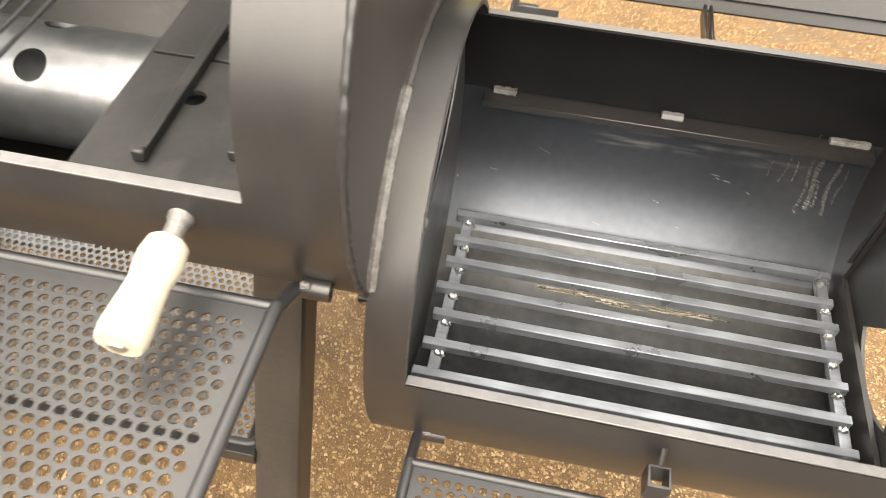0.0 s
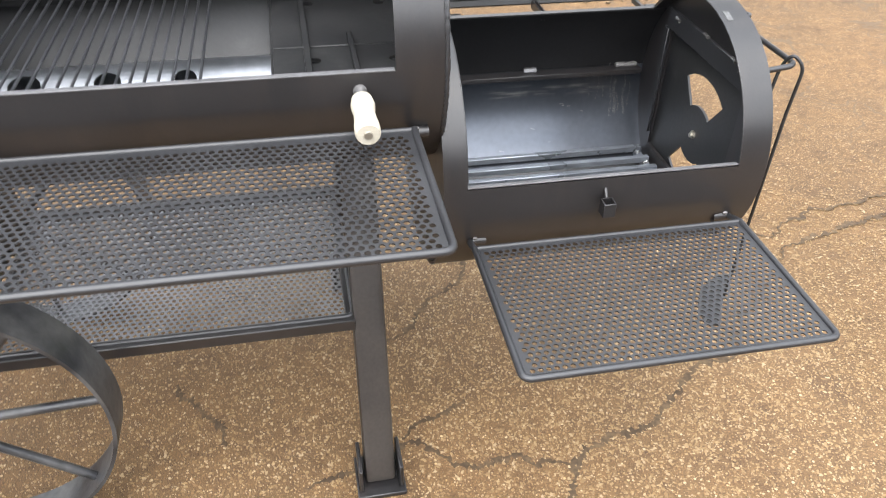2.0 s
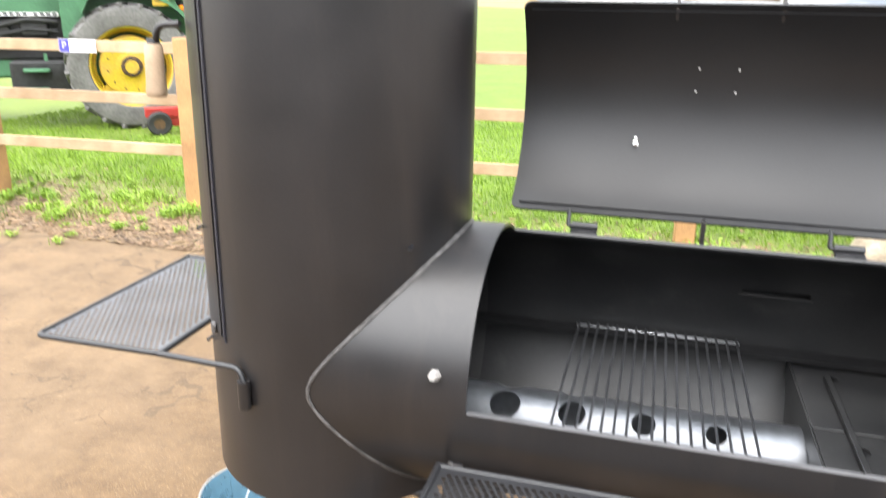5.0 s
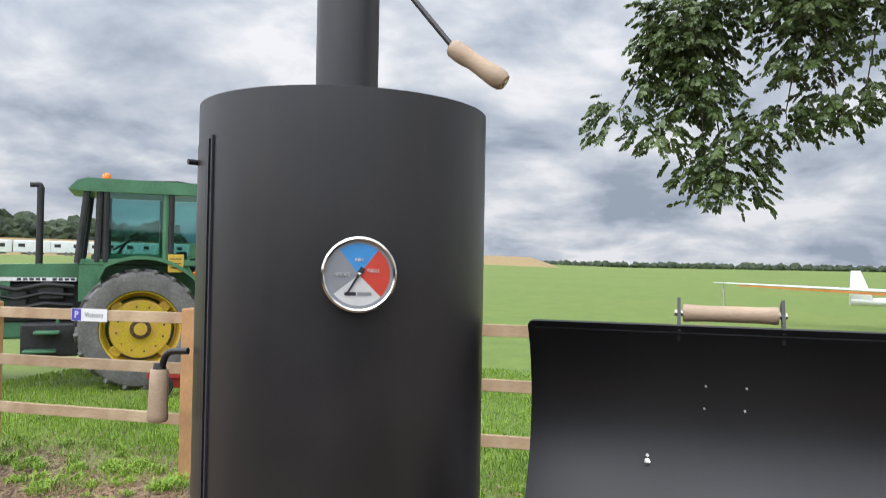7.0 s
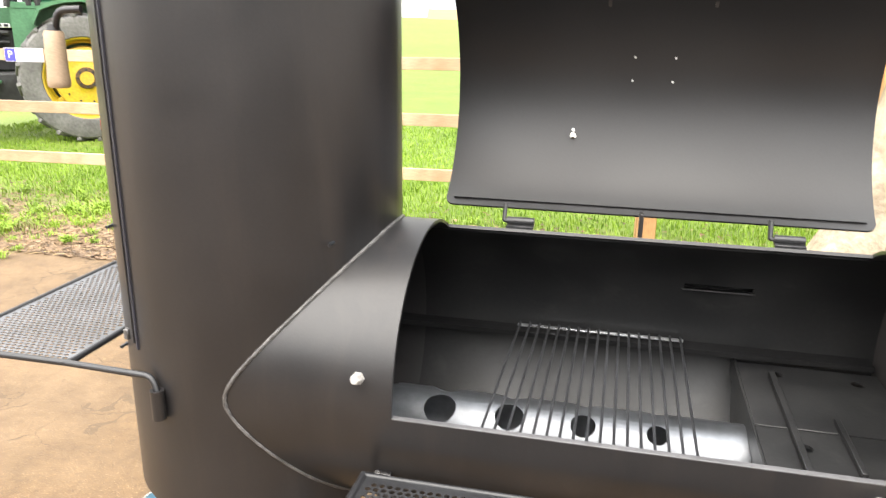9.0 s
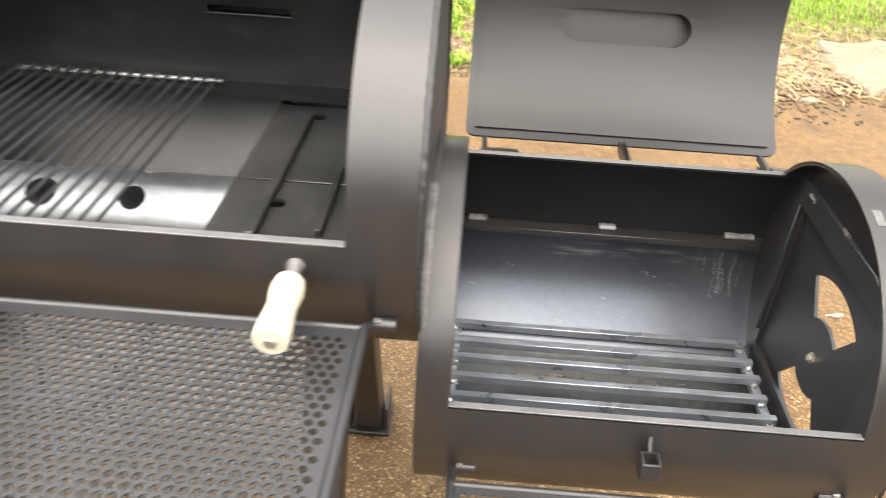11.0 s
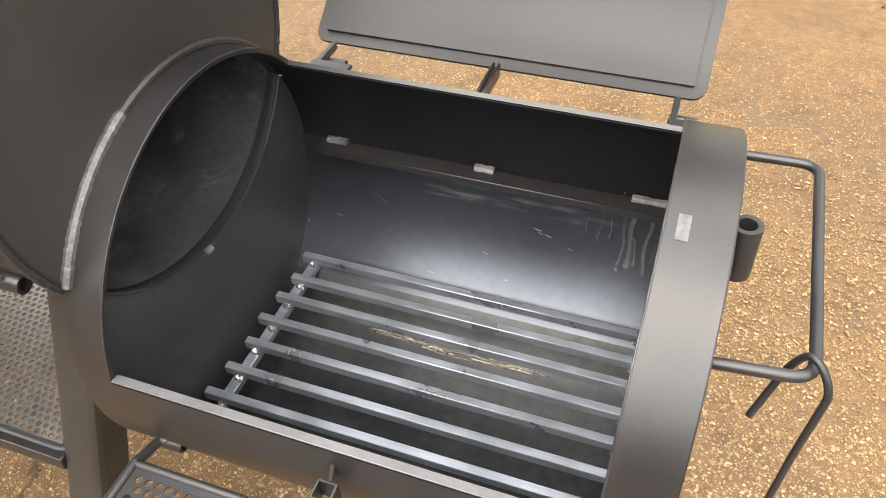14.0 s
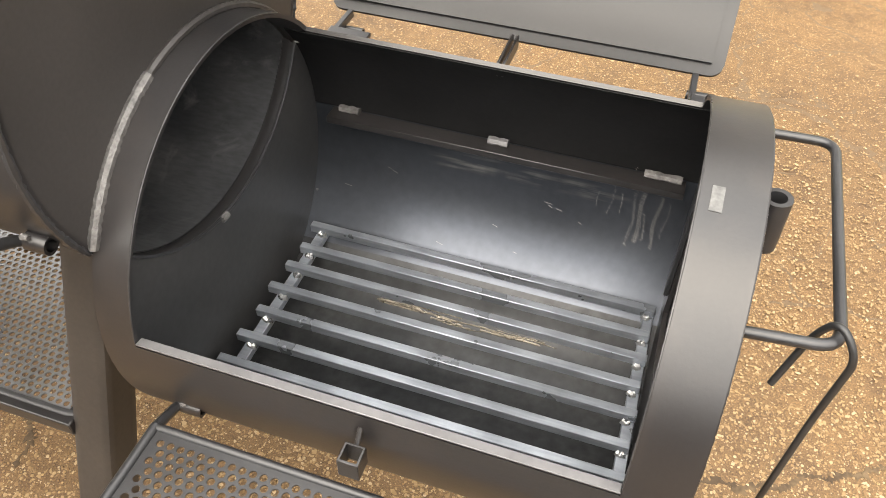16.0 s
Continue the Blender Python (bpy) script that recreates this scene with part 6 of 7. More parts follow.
part("red_frame", join(box(-0.5, 0.12, -0.06, 0.06, 0.22, 0.34, 0.01), box(-0.45, -0.35, -0.08, 0.08, 0.3, 0.85, 0.01), box(-0.6, 0.0, -0.02, 0.02, 0.10, 0.26, 0.01)), red_paint, imp)
iw = part("small_wheel", move(lathe([(0.07, -0.06), (0.13, -0.065), (0.15, -0.045), (0.15, 0.045), (0.13, 0.065), (0.07, 0.06), (0.065, 0), (0.07, -0.06)], 28, False), pose(-0.04, 0.10, 0.15, 90)), dark_iron, imp)
part("small_rim", move(lathe([(0, -0.05), (0.07, -0.05), (0.07, 0.05), (0, 0.03)], 20), pose(-0.04, 0.10, 0.15, 90)), rust_mat, iw)


# ---- glider ----
def glider():
    G = thing("glider", (4.6, 24.2, 0), "white glider with an orange-sided wing parked on the field", "glider")

    def P(name, geo, m, label=""):
        ob = part(name, geo, m, None, label)
        ob.parent = G
        ob.matrix_parent_inverse = Matrix.Translation(G.location).inverted()
        return ob

    tip, root = Vector(GL_TIP), Vector(GL_ROOT)
    d = (root - tip).normalized()
    n = Vector((-d.y, d.x, 0))
    vs, fs = [], []
    for p, c, h in ((tip, 0.25, 0.03), (tip.lerp(root, 0.05), 0.30, 0.05), (tip.lerp(root, 0.6), 0.6, 0.13), (root, 0.85, 0.22)):
        for u, w in ((-1, 0), (-0.5, 0.6), (0.3, 0.7), (1, 0), (0.3, -0.5), (-0.5, -0.6)):
            vs.append(p + n * u * c / 2 + Vector((0, 0, w * h / 2)))
    for i in range(3):
        for k in range(6):
            fs.append([i * 6 + k, i * 6 + (k + 1) % 6, i * 6 + 6 + (k + 1) % 6, i * 6 + 6 + k])
    fs += [list(range(6)), list(range(18, 24))]
    P("wing", (vs, fs), white_paint, "white wing")
    a, b = tip.lerp(root, 0.12) - n * 0.25 - Vector((0, 0, 0.075)), root - n * 0.44 - Vector((0, 0, 0.14))
    P("wing_stripe", ([a, b, b + Vector((0, 0, 0.10)), a + Vector((0, 0, 0.045)), a + n * 0.02, b + n * 0.02, b + n * 0.02 + Vector((0, 0, 0.10)), a + n * 0.02 + Vector((0, 0, 0.045))], [[0, 1, 2, 3], [7, 6, 5, 4], [0, 4, 5, 1], [3, 2, 6, 7], [1, 5, 6, 2], [0, 3, 7, 4]]), orange_paint)
    st = tip.lerp(root, 0.04)
    P("wing_stand", join(sweep([st, (st.x - 0.12, st.y, 0)], 0.012, 6), sweep([st, (st.x + 0.12, st.y, 0)], 0.012, 6), sweep([st, (st.x, st.y - 0.15, 0)], 0.012, 6)), galv)
    f0, f1 = Vector(GL_FIN), Vector(GL_NOSE)
    P("fuselage", sweep([f0 + Vector((-0.1, 0, -0.05)), f0.lerp(f1, 0.25), f0.lerp(f1, 0.55), f0.lerp(f1, 0.8), f1], [0.10, 0.16, 0.28, 0.32, 0.08], 14), white_paint)
    fin = [(f0.x - 0.12, f0.z - 0.05), (f0.x - 0.08, f0.z + 0.9), (f0.x + 0.18, f0.z + 0.9), (f0.x + 0.55, f0.z)]
    g = prism(fin, -f0.y - 0.03, -f0.y + 0.03)
    P("tail_fin", ([(x, -z, y) for x, y, z in g[0]], g[1]), white_paint)


GL_TIP, GL_ROOT, GL_FIN, GL_NOSE = (0.66, 25.7, 1.24), (7.3, 22.4, 1.10), (4.55, 24.3, 0.82), (11.0, 25.2, 0.7)
glider()


# ---- far things ----
def ridge(name, pts, h, depth, label, cat, seed, lumps=1.0, detail=2):
    """A far line of hedge and wood: many leafy clumps of uneven height in a row."""
    rng = random.Random(seed)
    vs, fs = [], []
    bm = bmesh.new()
    bmesh.ops.create_icosphere(bm, subdivisions=detail, radius=1)
    base = [v.co.copy() for v in bm.verts]
    faces = [[v.index for v in fc.verts] for fc in bm.faces]
    bm.free()
    for a, b in zip(pts, pts[1:]):
        a, b = Vector(a), Vector(b)
        n = int((b - a).length / (h * 0.55 * lumps)) + 1
        for k in range(n):
            p = a.lerp(b, (k + rng.random()) / n)
            s = h * rng.uniform(0.35, 0.62) * (1 + 0.6 * noise.noise((k * 0.23, seed, 0)))
            c = p + Vector((rng.uniform(-1, 1) * depth, rng.uniform(-1, 1) * depth, s * 0.6))
            k0 = len(vs)
            off = Vector((rng.random() * 50, rng.random() * 50, 0))
            for v in base:
                q = v * (1 + 0.42 * noise.noise(v * 1.8 + off) + 0.25 * noise.noise(v * 5 + off) + 0.14 * noise.noise(v * 13 + off))
                vs.append((c.x + q.x * s * 1.15, c.y + q.y * s * 1.15, max(0, c.z + q.z * s)))
            fs += [[i + k0 for i in fc] for fc in faces]
    me = bpy.data.meshes.new(name)
    me.from_pydata(vs, [], fs)
    ob = link(name, me, hedge_mat, None, "", False)
    return tagged(ob, label, cat, kind="stuff")


ridge("far_woodland", [(-190, 90, 2.0), (-150, 128, 2.0), (-120, 165, 2.0)], 9, 4, "distant dark green trees along the field edge", "trees", 5, 0.6, 4)
ridge("far_treeline", [(-104, 560, 0), (60, 600, 0), (200, 620, 0), (420, 600, 0)], 4.6, 5, "thin distant line of trees on the horizon", "trees", 6, 0.4)
bank = ([(-170, 80, 1), (-100, 150, 1), (-108, 160, 1), (-178, 90, 1), (-172, 83, 5.6), (-103, 153, 4.9), (-105, 157, 4.7), (-175, 87, 5.4)], [[0, 1, 5, 4], [4, 5, 6, 7], [7, 6, 2, 3], [0, 4, 7, 3], [1, 2, 6, 5]])
tagged(part("straw_bank", bank, straw_mat), "dry straw-coloured bank behind the caravans", "bank", kind="structure")
bank2 = ([(-86, 300, 0), (-46, 305, 0), (-46, 315, 0), (-86, 315, 0), (-86, 304, 5.0), (-58, 306, 4.4), (-58, 312, 4.2), (-86, 312, 4.8)], [[0, 1, 5, 4], [4, 5, 6, 7], [7, 6, 2, 3], [0, 4, 7, 3], [1, 2, 6, 5]])
tagged(part("earth_bank", bank2, straw_mat), "low brown earth bank at the far field edge", "bank", kind="structure")


def caravan(p, turn, w):
    t = thing("caravan", p, "white touring caravan parked far across the field", "caravan", "row of caravans")
    t.rotation_euler[2] = radians(turn)
    part("shell", box(-w / 2, w / 2, -1.1, 1.1, 0.45, 2.55, 0.25, 3), caravan_mat, t)
    for x in (-w * 0.28, w * 0.2):
        part("window", box(x - 0.5, x + 0.5, -1.13, -1.09, 1.4, 2.0, 0.03), dark_iron, t)
    part("skirt", box(-w * 0.3, w * 0.3, -1.0, 1.0, 0.2, 0.46, 0.02), dark_iron, t)
    for x in (-0.4, 0.4):
        part("wheel", move(lathe([(0, -0.1), (0.32, -0.1), (0.32, 0.1), (0, 0.1)], 16), pose(x, -1.0, 0.32, 90)), rubber, t)


for k in range(9):
    q = Vector((-124, 88, 1.65)).lerp(Vector((-90, 118, 1.65)), k / 8)
    caravan(q, 42 + (k * 37) % 13 - 6, 5.2 + (k % 3) * 0.5)


# ---- tree ----
def tree():
    T = thing("tree", (0.96, 4.01, 0), "ash tree with pale plated bark and drooping leafy branches", "tree")
    O = Vector(T.location)
    rng = random.Random(21)

    def W(name, geo, m, smooth=True):
        ob = part(name, geo, m, None, "", smooth)
        ob.parent = T
        ob.matrix_parent_inverse = Matrix.Translation(O).inverted()
        return ob

    W("trunk", sweep([O, O + Vector((0.03, 0, 0.25)), O + Vector((0.10, 0, 0.75)), O + Vector((0.20, 0, 1.4)), O + Vector((0.42, 0.1, 3.0)), O + Vector((0.6, 0.3, 5.0)), O + Vector((0.6, 0.5, 6.8))], [0.40, 0.31, 0.235, 0.205, 0.18, 0.13, 0.06], 18), trunk_bark)
    ends = []
    limb_to = [(-0.55, 5.60, 4.05), (0.35, 5.30, 4.15), (0.95, 5.7, 4.2), (-0.2, 5.9, 4.6), (1.6, 5.2, 4.6), (-1.2, 6.2, 5.2), (2.4, 5.4, 5.0), (4.6, 6.6, 5.2), (3.6, 9.2, 5.6), (1.2, 8.8, 5.8), (0.2, 7.4, 6.0), (2.6, 7.2, 7.6)]
    for k, e in enumerate(limb_to):
        e = Vector(e)
        s = O + Vector((0.55, 0.15, 4.3 + 0.18 * k if k < 7 else 4.9 + 0.25 * (k - 7)))
        mid = s.lerp(e, 0.55) + Vector((0, 0, 0.55))
        W("limb", sweep([s, s.lerp(mid, 0.5) + Vector((0, 0, 0.12)), mid, mid.lerp(e, 0.6) + Vector((0, 0, 0.08)), e], [0.075, 0.06, 0.042, 0.026, 0.012], 8), bark)
        for u in (0.55, 0.75, 0.9, 1.0):
            ends.append((mid.lerp(e, (u - 0.4) / 0.6), k))
    # hanging sprays: twigs with paired leaflets
    lv, lf, tw = [], [], []

    def leaflet(p, d, size):
        d = d.normalized()
        side_ = d.cross(Vector((rng.uniform(-1, 1), rng.uniform(-1, 1), rng.uniform(-0.3, 1)))).normalized()
        k0 = len(lv)
        w = size * 0.27
        lv.extend([p, p + d * size * 0.3 + side_ * w, p + d * size * 0.65 + side_ * w * 0.8, p + d * size, p + d * size * 0.65 - side_ * w * 0.8, p + d * size * 0.3 - side_ * w])
        lf.append([k0 + k for k in range(6)])

    def spray(p, d, n, size):
        """One compound leaf: a stalk with leaflets in pairs and one at its tip."""
        pts = [p]
        for k in range(n):
            d = (d + Vector((rng.uniform(-0.12, 0.12), rng.uniform(-0.12, 0.12), -0.10))).normalized()
            pts.append(pts[-1] + d * size * 0.42)
            s = d.cross(Vector((0, 0, 1)) if abs(d.z) < 0.9 else Vector((1, 0, 0))).normalized()
            for sg_ in (-1, 1):
                leaflet(pts[-1], s * sg_ + d * 0.7 + Vector((0, 0, -0.35)), size * rng.uniform(0.8, 1.15))
        leaflet(pts[-1], d, size)

    def cluster(c, spread, count, drop):
        for _ in range(count):
            a, r = rng.uniform(0, 2 * math.pi), spread * math.sqrt(rng.random())
            p = c + Vector((r * math.cos(a), r * math.sin(a), rng.uniform(-drop, 0.12)))
            spray(p, Vector((math.cos(a) * 0.8, math.sin(a) * 0.8, rng.uniform(-0.9, 0.2))), rng.randint(4, 6), rng.uniform(0.045, 0.068))

    drops = [((-0.98, 5.55, 3.50), 0.22, 38), ((-0.60, 5.50, 3.35), 0.24, 40), ((-0.25, 5.45, 3.05), 0.24, 52), ((-0.07, 5.40, 2.86), 0.27, 70), ((0.02, 5.42, 3.20), 0.24, 52), ((0.38, 5.35, 3.38), 0.27, 70), ((0.75, 5.30, 3.45), 0.22, 50), ((0.98, 5.35, 3.6), 0.25, 30)]
    for c, s, n in drops:
        c = Vector(c) + Vector((-0.12, 0.2, -0.33))
        top = min((Vector(e) for e, _ in ends), key=lambda q: (q - c).length)
        tw.append(sweep([top, top.lerp(c, 0.5) + Vector((0.04, 0, 0.06)), c, c + Vector((0.02, 0.01, -0.15))], [0.011, 0.008, 0.005, 0.003], 6))
        cluster(c, s * 1.2, n + 6, 0.22)
        cluster(top.lerp(c, 0.45), s * 1.0, n, 0.34)
        cluster(top.lerp(c, 0.1), s * 1.3, n, 0.3)
    for e, k in ends:
        if k < 6 and e.z < 4.6:
            cluster(e + Vector((0, 0, -0.1)), 0.40, 42, 0.4)
        else:
            cluster(e, 0.65, 46, 0.5)
    for g in tw:
        W("twig", g, bark)
    me = bpy.data.meshes.new("crown")
    me.from_pydata([tuple(v) for v in lv], [], lf)
    ob = link("crown", me, leaf_mat, T, "", False)
    ob.matrix_parent_inverse = Matrix.Translation(O).inverted()


tree()


# ---- rough ground at the yard's rim ----
def rim_line(x):
    return 3.05 + 0.42 * max(0, x - 1.6)


def blades(name, count, area, hmin, hmax, m, label, cat, keep, seed, width=0.004):
    rng_ = np.random.default_rng(seed)
    x0, x1, y0, y1 = area
    vs, fs = [], []
    made = 0
    for _ in range(count * 3):
        if made >= count:
            break
        x = rng_.uniform(x0, x1)
        y = y0 + (y1 - y0) * rng_.random() ** 1.6
        f = keep(x, y)
        if rng_.random() > f:
            continue
        made += 1
        h = rng_.uniform(hmin, hmax) * (0.5 + 0.5 * f)
        a = rng_.uniform(0, 2 * math.pi)
        lx, ly = math.cos(a) * h * 0.45, math.sin(a) * h * 0.45
        w = width * (1 + 0.12 * max(0, y - 3))
        wx, wy = -math.sin(a) * w, math.cos(a) * w
        k = len(vs)
        vs += [(x - wx, y - wy, -0.01), (x + wx, y + wy, -0.01), (x + lx * 0.35 + wx * 0.7, y + ly * 0.35 + wy * 0.7, h * 0.6), (x + lx * 0.35 - wx * 0.7, y + ly * 0.35 - wy * 0.7, h * 0.6), (x + lx, y + ly, h)]
        fs += [[k, k + 1, k + 2, k + 3], [k + 3, k + 2, k + 4]]
    me = bpy.data.meshes.new(name)
    me.from_pydata(vs, [], fs)
    ob = link(name, me, m, None, "", False)
    tagged(ob, label, cat, kind="stuff")


def grass_keep(x, y):
    d = y - rim_line(x)
    v = 0.5 + 0.9 * noise.noise((x * 0.9, y * 0.9, 3))
    return max(0, min(1, (d - (0.55 if x < 1.2 else 0.4)) * (0.8 if x < 1.2 else 1.5))) * max(0.25, min(1, v + 0.35))


def weed_keep(x, y):
    d = y - rim_line(x)
    v = noise.noise((x * 1.7, y * 1.7, 9))
    clump = max(0, 1 - math.hypot((x - 2.98) / 0.34, (y - 3.34) / 0.30)) * max(0, min(1, v * 2 + 0.9))
    return max(clump, max(0, min(1, 1 - abs(d - 0.45) / 0.6)) * max(0, min(1, v * 2.2 + 0.15)))


blades("grass", 120000, (-9.5, 5.5, 3.3, 11.0), 0.018, 0.055, grass_mat, "fresh green grass along and beyond the fence", "grass", grass_keep, 4, 0.0034)
blades("weeds", 22000, (-7.0, 5.5, 2.7, 5.8), 0.02, 0.065, weed_mat, "sparse weeds on bare earth at the yard's rim", "weeds", weed_keep, 5, 0.005)


def tufts(count, seed):
    """Low clumps of broad weed leaves that fan out from a root."""
    r = random.Random(seed)
    vs, fs = [], []
    for _ in range(count):
        x = r.uniform(-6.5, 1.0)
        y = rim_line(x) + r.gauss(0.7, 0.42)
        s = r.uniform(0.5, 1.3)
        for _ in range(r.randint(22, 60)):
            a, h = r.uniform(0, 2 * math.pi), s * r.uniform(0.03, 0.085)
            out, w = s * r.uniform(0.01, 0.075), s * r.uniform(0.003, 0.007)
            px, py = x + r.gauss(0, 0.03 * s), y + r.gauss(0, 0.03 * s)
            c, d = math.cos(a), math.sin(a)
            k = len(vs)
            vs += [(px, py, -0.005), (px + c * out * 0.5 - d * w, py + d * out * 0.5 + c * w, h * 0.75), (px + c * out * 0.5 + d * w, py + d * out * 0.5 - c * w, h * 0.75), (px + c * out * 1.2, py + d * out * 1.2, h * r.uniform(0.6, 1.0))]
            fs += [[k, k + 1, k + 2], [k + 1, k + 3, k + 2]]
    me = bpy.data.meshes.new("weed_tufts")
    me.from_pydata(vs, [], fs)
    tagged(link("weed_tufts", me, grass_mat, None, "", False), "bright green weed tufts on the littered rim", "weeds", kind="stuff")


tufts(330, 41)
leaf_litter_mat = blade_material("brown_leaf_litter", (0.075, 0.045, 0.026), (0.30, 0.19, 0.105))


def leaf_litter(count, seed):
    """Curled dead leaves and bark flakes lying about."""
    r = random.Random(seed)
    vs, fs = [], []
    for _ in range(count):
        x = r.uniform(-6.5, 4.8)
        y = rim_line(x) + abs(r.gauss(0.0, 0.75)) - 0.12
        a, s = r.uniform(0, 2 * math.pi), r.uniform(0.008, 0.032)
        c, d = math.cos(a), math.sin(a)
        k = len(vs)
        curl, lean = s * r.uniform(0.1, 0.7), r.uniform(0.25, 0.5)
        for u, w, z in ((-1, 0, curl), (-0.3, lean, 0.2 * curl), (0.4, lean * 0.8, 0.1 * curl), (1, 0, curl * r.random()), (0.4, -lean * 0.8, 0.6 * curl), (-0.3, -lean, 0.5 * curl)):
            vs.append((x + s * (u * c - w * d), y + s * (u * d + w * c), 0.004 + z))
        fs += [[k, k + 1, k + 2, k + 3], [k, k + 3, k + 4, k + 5]]
    me = bpy.data.meshes.new("leaf_litter")
    me.from_pydata(vs, [], fs)
    tagged(link("leaf_litter", me, leaf_litter_mat, None, "", False), "brown dead leaves and bark flakes at the yard's rim", "litter", kind="stuff")


leaf_litter(20000, 43)


def litter():
    rng_ = random.Random(8)
    geos = []
    for k in range(800):
        x = rng_.uniform(-5.5, 5.0) if k < 400 else rng_.uniform(1.3, 4.8)
        y = rim_line(x) + rng_.uniform(-0.25, 0.9)
        a, ln = rng_.uniform(0, math.pi), rng_.uniform(0.04, 0.22)
        geos.append(sweep([(x, y, 0.006), (x + ln * 0.5 * math.cos(a), y + ln * 0.5 * math.sin(a), 0.014), (x + ln * math.cos(a + 0.2), y + ln * math.sin(a + 0.2), 0.005)], rng_.uniform(0.0015, 0.005), 5))
    ob = part("dry_litter", join(*geos), straw_mat)
    tagged(ob, "dry twigs and stalks scattered along the yard's rim", "litter", kind="stuff")


litter()


def slab(outline, h, label, seed):
    """A broken concrete piece: an uneven top and crumbled sides."""
    rng_ = random.Random(seed)
    ring = []
    n = len(outline)
    for i in range(n):
        a, b = Vector(outline[i]), Vector(outline[(i + 1) % n])
        for k in range(5):
            p = a.lerp(b, k / 5)
            ring.append(p + Vector((rng_.uniform(-0.045, 0.045), rng_.uniform(-0.045, 0.045))))
    c = sum(ring, Vector((0, 0))) / len(ring)
    vs, fs = [], []
    for s, z in ((1.05, -0.02), (1.01, h * 0.55), (0.98, h), (0.6, h * 1.06), (0.3, h * 1.03)):
        for p in ring:
            q = c + (p - c) * s
            vs.append((q.x, q.y, z + (0.012 * noise.noise((q.x * 5, q.y * 5, seed)) if z > 0 else 0)))
    m = len(ring)
    for i in range(4):
        for k in range(m):
            fs.append([i * m + k, i * m + (k + 1) % m, (i + 1) * m + (k + 1) % m, (i + 1) * m + k])
    fs.append([4 * m + k for k in range(m)])
    ob = part("concrete_slab", (vs, fs), stone_mat)
    tagged(ob, label, "concrete slab", kind="")
    return ob


slab([(1.98, 3.42), (2.08, 3.16), (2.28, 3.00), (2.50, 2.99), (2.66, 3.16), (2.62, 3.36), (2.78, 3.50), (2.84, 3.86), (2.5, 4.05), (2.1, 3.9)], 0.03, "broken pale concrete slab in the weeds", 2)
slab([(3.12, 3.88), (3.26, 3.84), (3.36, 4.0), (3.2, 4.15), (3.05, 4.05)], 0.03, "small broken pale concrete slab in the weeds", 3)


def stones(name, count, keep, smin, smax, m, label, seed):
    rng_ = random.Random(seed)
    bm = bmesh.new()
    bmesh.ops.create_icosphere(bm, subdivisions=1, radius=1)
    base = [v.co.copy() for v in bm.verts]
    faces = [[v.index for v in fc.verts] for fc in bm.faces]
    bm.free()
    vs, fs = [], []
    for _ in range(count):
        x, y = keep(rng_)
        s = rng_.uniform(smin, smax)
        o = Vector((rng_.random() * 90, rng_.random() * 90, 0))
        sx, sy = s * rng_.uniform(0.8, 1.4), s * rng_.uniform(0.7, 1.1)
        k0 = len(vs)
        for v in base:
            q = v * (1 + 0.3 * noise.noise(v * 1.3 + o))
            vs.append((x + q.x * sx, y + q.y * sy, q.z * s * 0.55 + s * 0.1))
        fs += [[i + k0 for i in fc] for fc in faces]
    me = bpy.data.meshes.new(name)
    me.from_pydata(vs, [], fs)
    tagged(link(name, me, m, None, "", False), label, "stones", kind="stuff")


def near_rim(r):
    x = r.uniform(1.2, 4.5)
    return x, rim_line(x) + r.uniform(-0.2, 1.0)


stones("loose_stones", 150, near_rim, 0.008, 0.045, stone_mat, "loose pale stones among the weeds", 3)
crumb_mat = mat("dark_soil_crumb", (0.10, 0.066, 0.038), 0.95, 0.0, 0.5, 60, 20, 0.3, 0.03, tint=(0.20, 0.14, 0.085))


def by_slab(r):
    x = r.uniform(1.2, 4.8)
    return x, rim_line(x) + r.gauss(-0.02, 0.16)


stones("soil_crumbs", 2600, by_slab, 0.004, 0.014, crumb_mat, "dark soil crumbs along the broken slabs", 12)
stones("pale_chippings", 500, lambda r: (r.gauss(3.05, 0.22), r.gauss(3.5, 0.10)), 0.004, 0.012, stone_mat, "pale stone chippings in the weeds", 13)


def stone_material():
    """Pale tan stones that differ one from the next."""
    m = mat("yard_stone", (0.30, 0.20, 0.10), 0.75, 0.0, 0.3, 300, 60, 0.2, 0.1)
    n, l = m.node_tree.nodes, m.node_tree.links
    geo, rp, mx = n.new("ShaderNodeNewGeometry"), n.new("ShaderNodeValToRGB"), n.new("ShaderNodeMix")
    for k, (p, c) in enumerate(((0.0, (0.13, 0.074, 0.030)), (0.45, (0.20, 0.122, 0.054)), (0.8, (0.27, 0.180, 0.088)), (1.0, (0.36, 0.27, 0.17)))):
        e = rp.color_ramp.elements[k] if k < 2 else rp.color_ramp.elements.new(p)
        e.position, e.color = p, (*c, 1)
    l.new(geo.outputs["Random Per Island"], rp.inputs[0])
    mx.data_type = "RGBA"
    mx.inputs["Factor"].default_value = 0.8
    b = n["Principled BSDF"]
    l.new(b.inputs["Base Color"].links[0].from_socket, mx.inputs["A"])
    l.new(rp.outputs[0], mx.inputs["B"])
    l.new(mx.outputs["Result"], b.inputs["Base Color"])
    return m


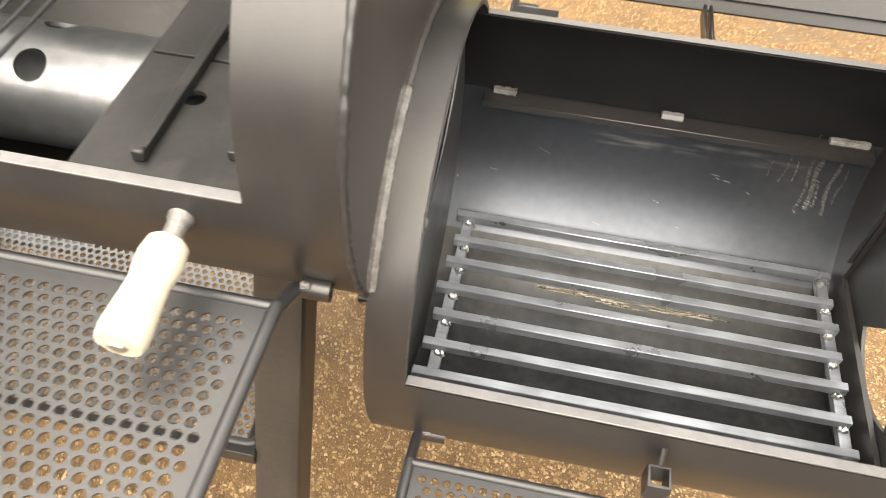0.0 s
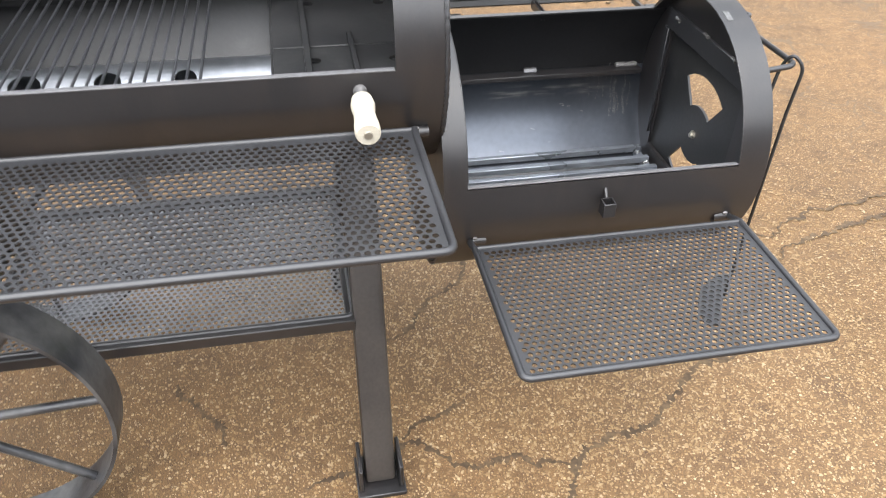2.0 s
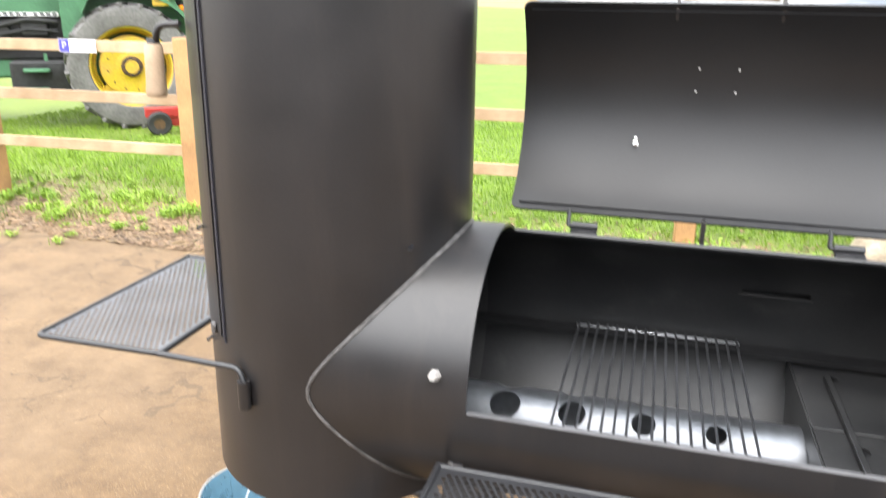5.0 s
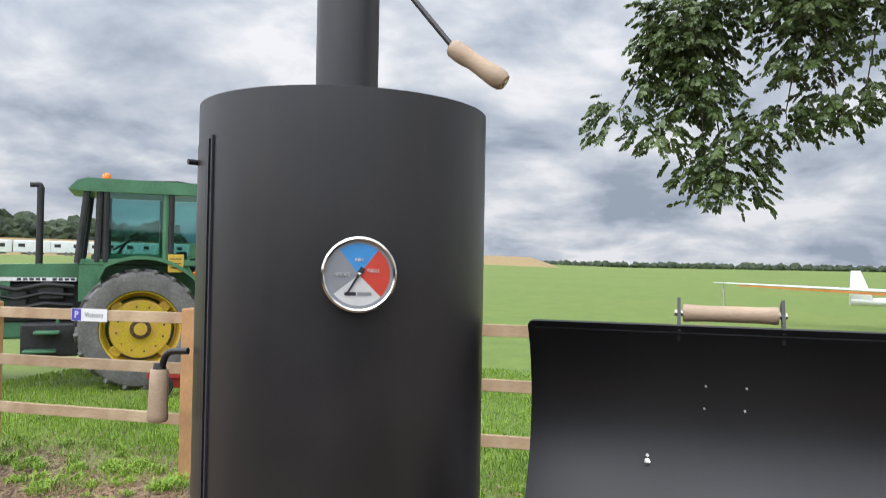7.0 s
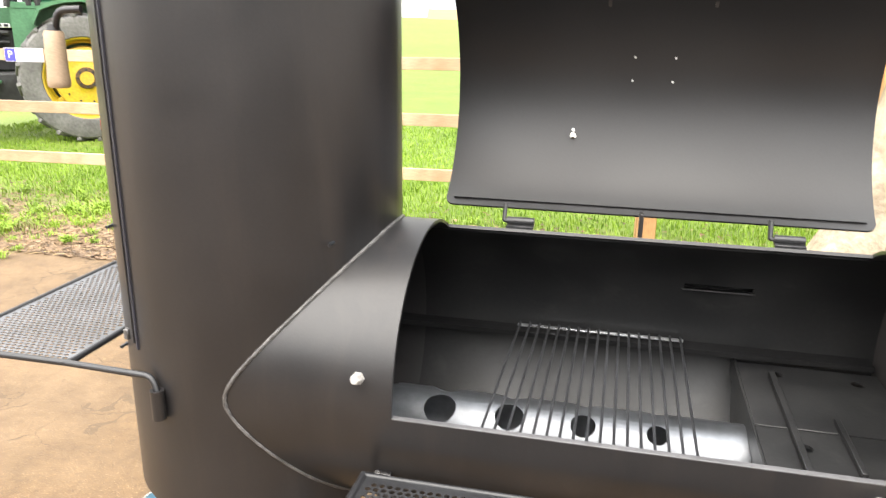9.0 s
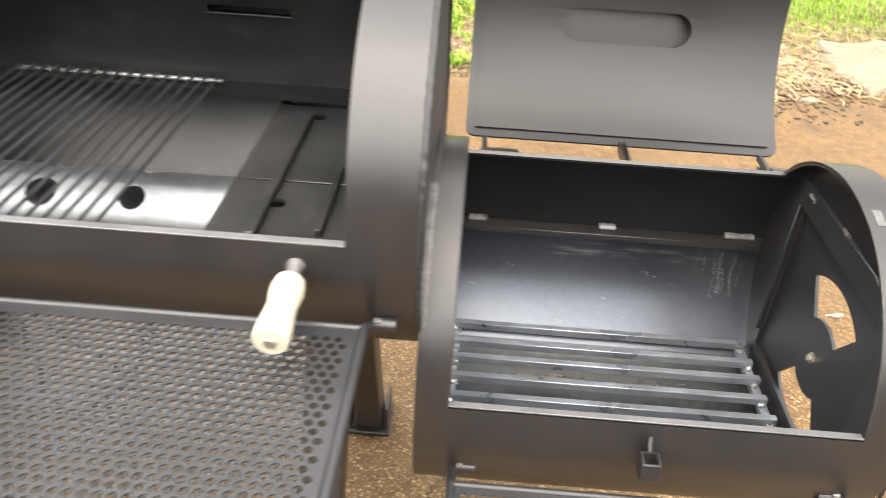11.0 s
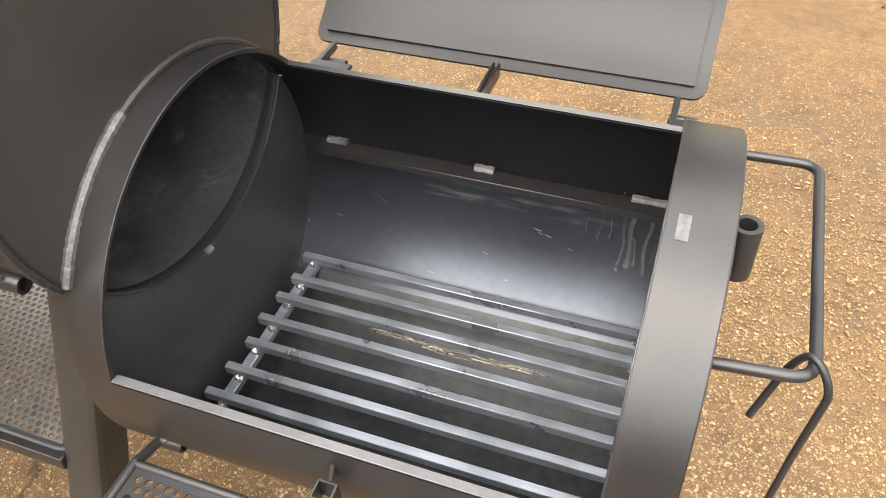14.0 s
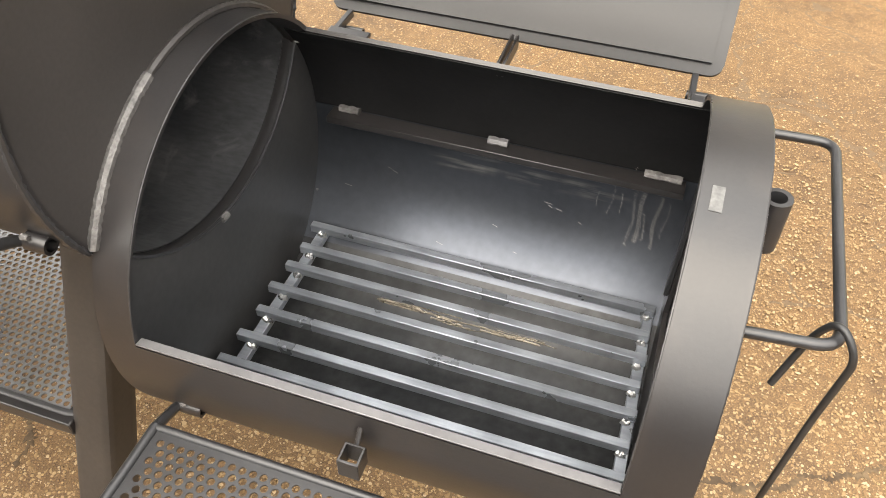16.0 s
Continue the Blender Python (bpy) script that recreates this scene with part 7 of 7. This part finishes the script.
def gravel(count, x0, x1, y0, y1, seed):
    """Stones that stand out of the binder, each a lumpy half-sunk pebble."""
    r = np.random.default_rng(seed)
    bm = bmesh.new()
    bmesh.ops.create_icosphere(bm, subdivisions=1, radius=1)
    base = np.array([v.co[:] for v in bm.verts])
    faces = np.array([[v.index for v in fc.verts] for fc in bm.faces])
    bm.free()
    size = 0.0014 + 0.0026 * r.random(count) ** 2.0
    turn = r.uniform(0, 2 * math.pi, count)
    shape = base[None] * (1 + 0.28 * r.standard_normal((count, len(base), 1)))
    long_ = r.uniform(0.9, 1.7, count)
    x, y = shape[:, :, 0] * (size * long_)[:, None], shape[:, :, 1] * size[:, None]
    c, d = np.cos(turn)[:, None], np.sin(turn)[:, None]
    vs = np.stack([x * c - y * d + (x0 + x1 + (x1 - x0) * 0.9 * r.triangular(-1, 0, 1, count))[:, None] / 2, x * d + y * c + (y0 + (y1 - y0) * r.triangular(0, 0.25, 1, count))[:, None], shape[:, :, 2] * (size * 0.30)[:, None] + 0.0002], axis=2).reshape(-1, 3)
    fs = (faces[None] + (np.arange(count) * len(base))[:, None, None]).reshape(-1, 3)
    me = bpy.data.meshes.new("yard_gravel")
    me.from_pydata(vs.tolist(), [], fs.tolist())
    tagged(link("yard_gravel", me, stone_material(), None, "", True), "pale tan stones set in the bound gravel", "gravel", kind="stuff")


gravel(70000, -1.6, 2.6, -1.0, 2.4, 6)

# a white feather on the gravel
fe = thing("feather", (1.225, 1.125, 0), "small white feather lying on the gravel", "feather")
fv = []
for k in range(9):
    u = k / 8
    w = 0.009 * math.sin(math.pi * min(1, u * 0.92 + 0.08)) ** 0.7
    fv += [(0.034 * u - 0.017, w + 0.004 * u * u, 0.004 + 0.004 * u), (0.034 * u - 0.017, -w + 0.004 * u * u, 0.007 + 0.003 * u), (0.034 * u - 0.017, 0.004 * u * u, 0.0095 + 0.004 * u)]
part("vane", (fv, [f for k in range(8) for f in ([3 * k, 3 * k + 3, 3 * k + 5, 3 * k + 2], [3 * k + 2, 3 * k + 5, 3 * k + 4, 3 * k + 1], [3 * k + 1, 3 * k + 4, 3 * k + 3, 3 * k])]), white_paint, fe)
part("quill", sweep([(-0.035, 0, 0.004), (-0.018, 0, 0.008), (0.02, 0.002, 0.0115)], 0.0009, 6), white_paint, fe)

# an unseen plain dark wall, added behind the walk to darken reflections and low light
wall_mat = mat("dark_render", (0.07, 0.062, 0.055), 0.85, 0.0, 0.25, 12, 1.0, 0.3, 0.05)
tagged(part("wall_south", box(-12, 12, -6.8, -6.5, -0.1, 2.7, 0.02), wall_mat), "added unseen dark wall that dims reflections from the south", "wall", kind="structure")

# the yard lies GZ above the datum; all that stands on it is brought to that level and scale
FIELD = Matrix.Translation((-0.55, -1.24, 1.73)) @ Matrix.Rotation(radians(-1.1), 4, "Z") @ Matrix.Scale(1 - GZ / 1.73, 4) @ Matrix.Translation((0.55, 1.24, -1.73))
KEEP = {"offset_smoker", "cooking_grate", "fire_grate", "ash_rake", "bucket", "camera", "sun"}
for ob in [o for o in scene.objects if o.parent is None and o.name not in KEEP and not o.name.startswith("ground_crack")]:
    ob.matrix_basis = FIELD @ Matrix.LocRotScale(ob.location, ob.rotation_euler, ob.scale)
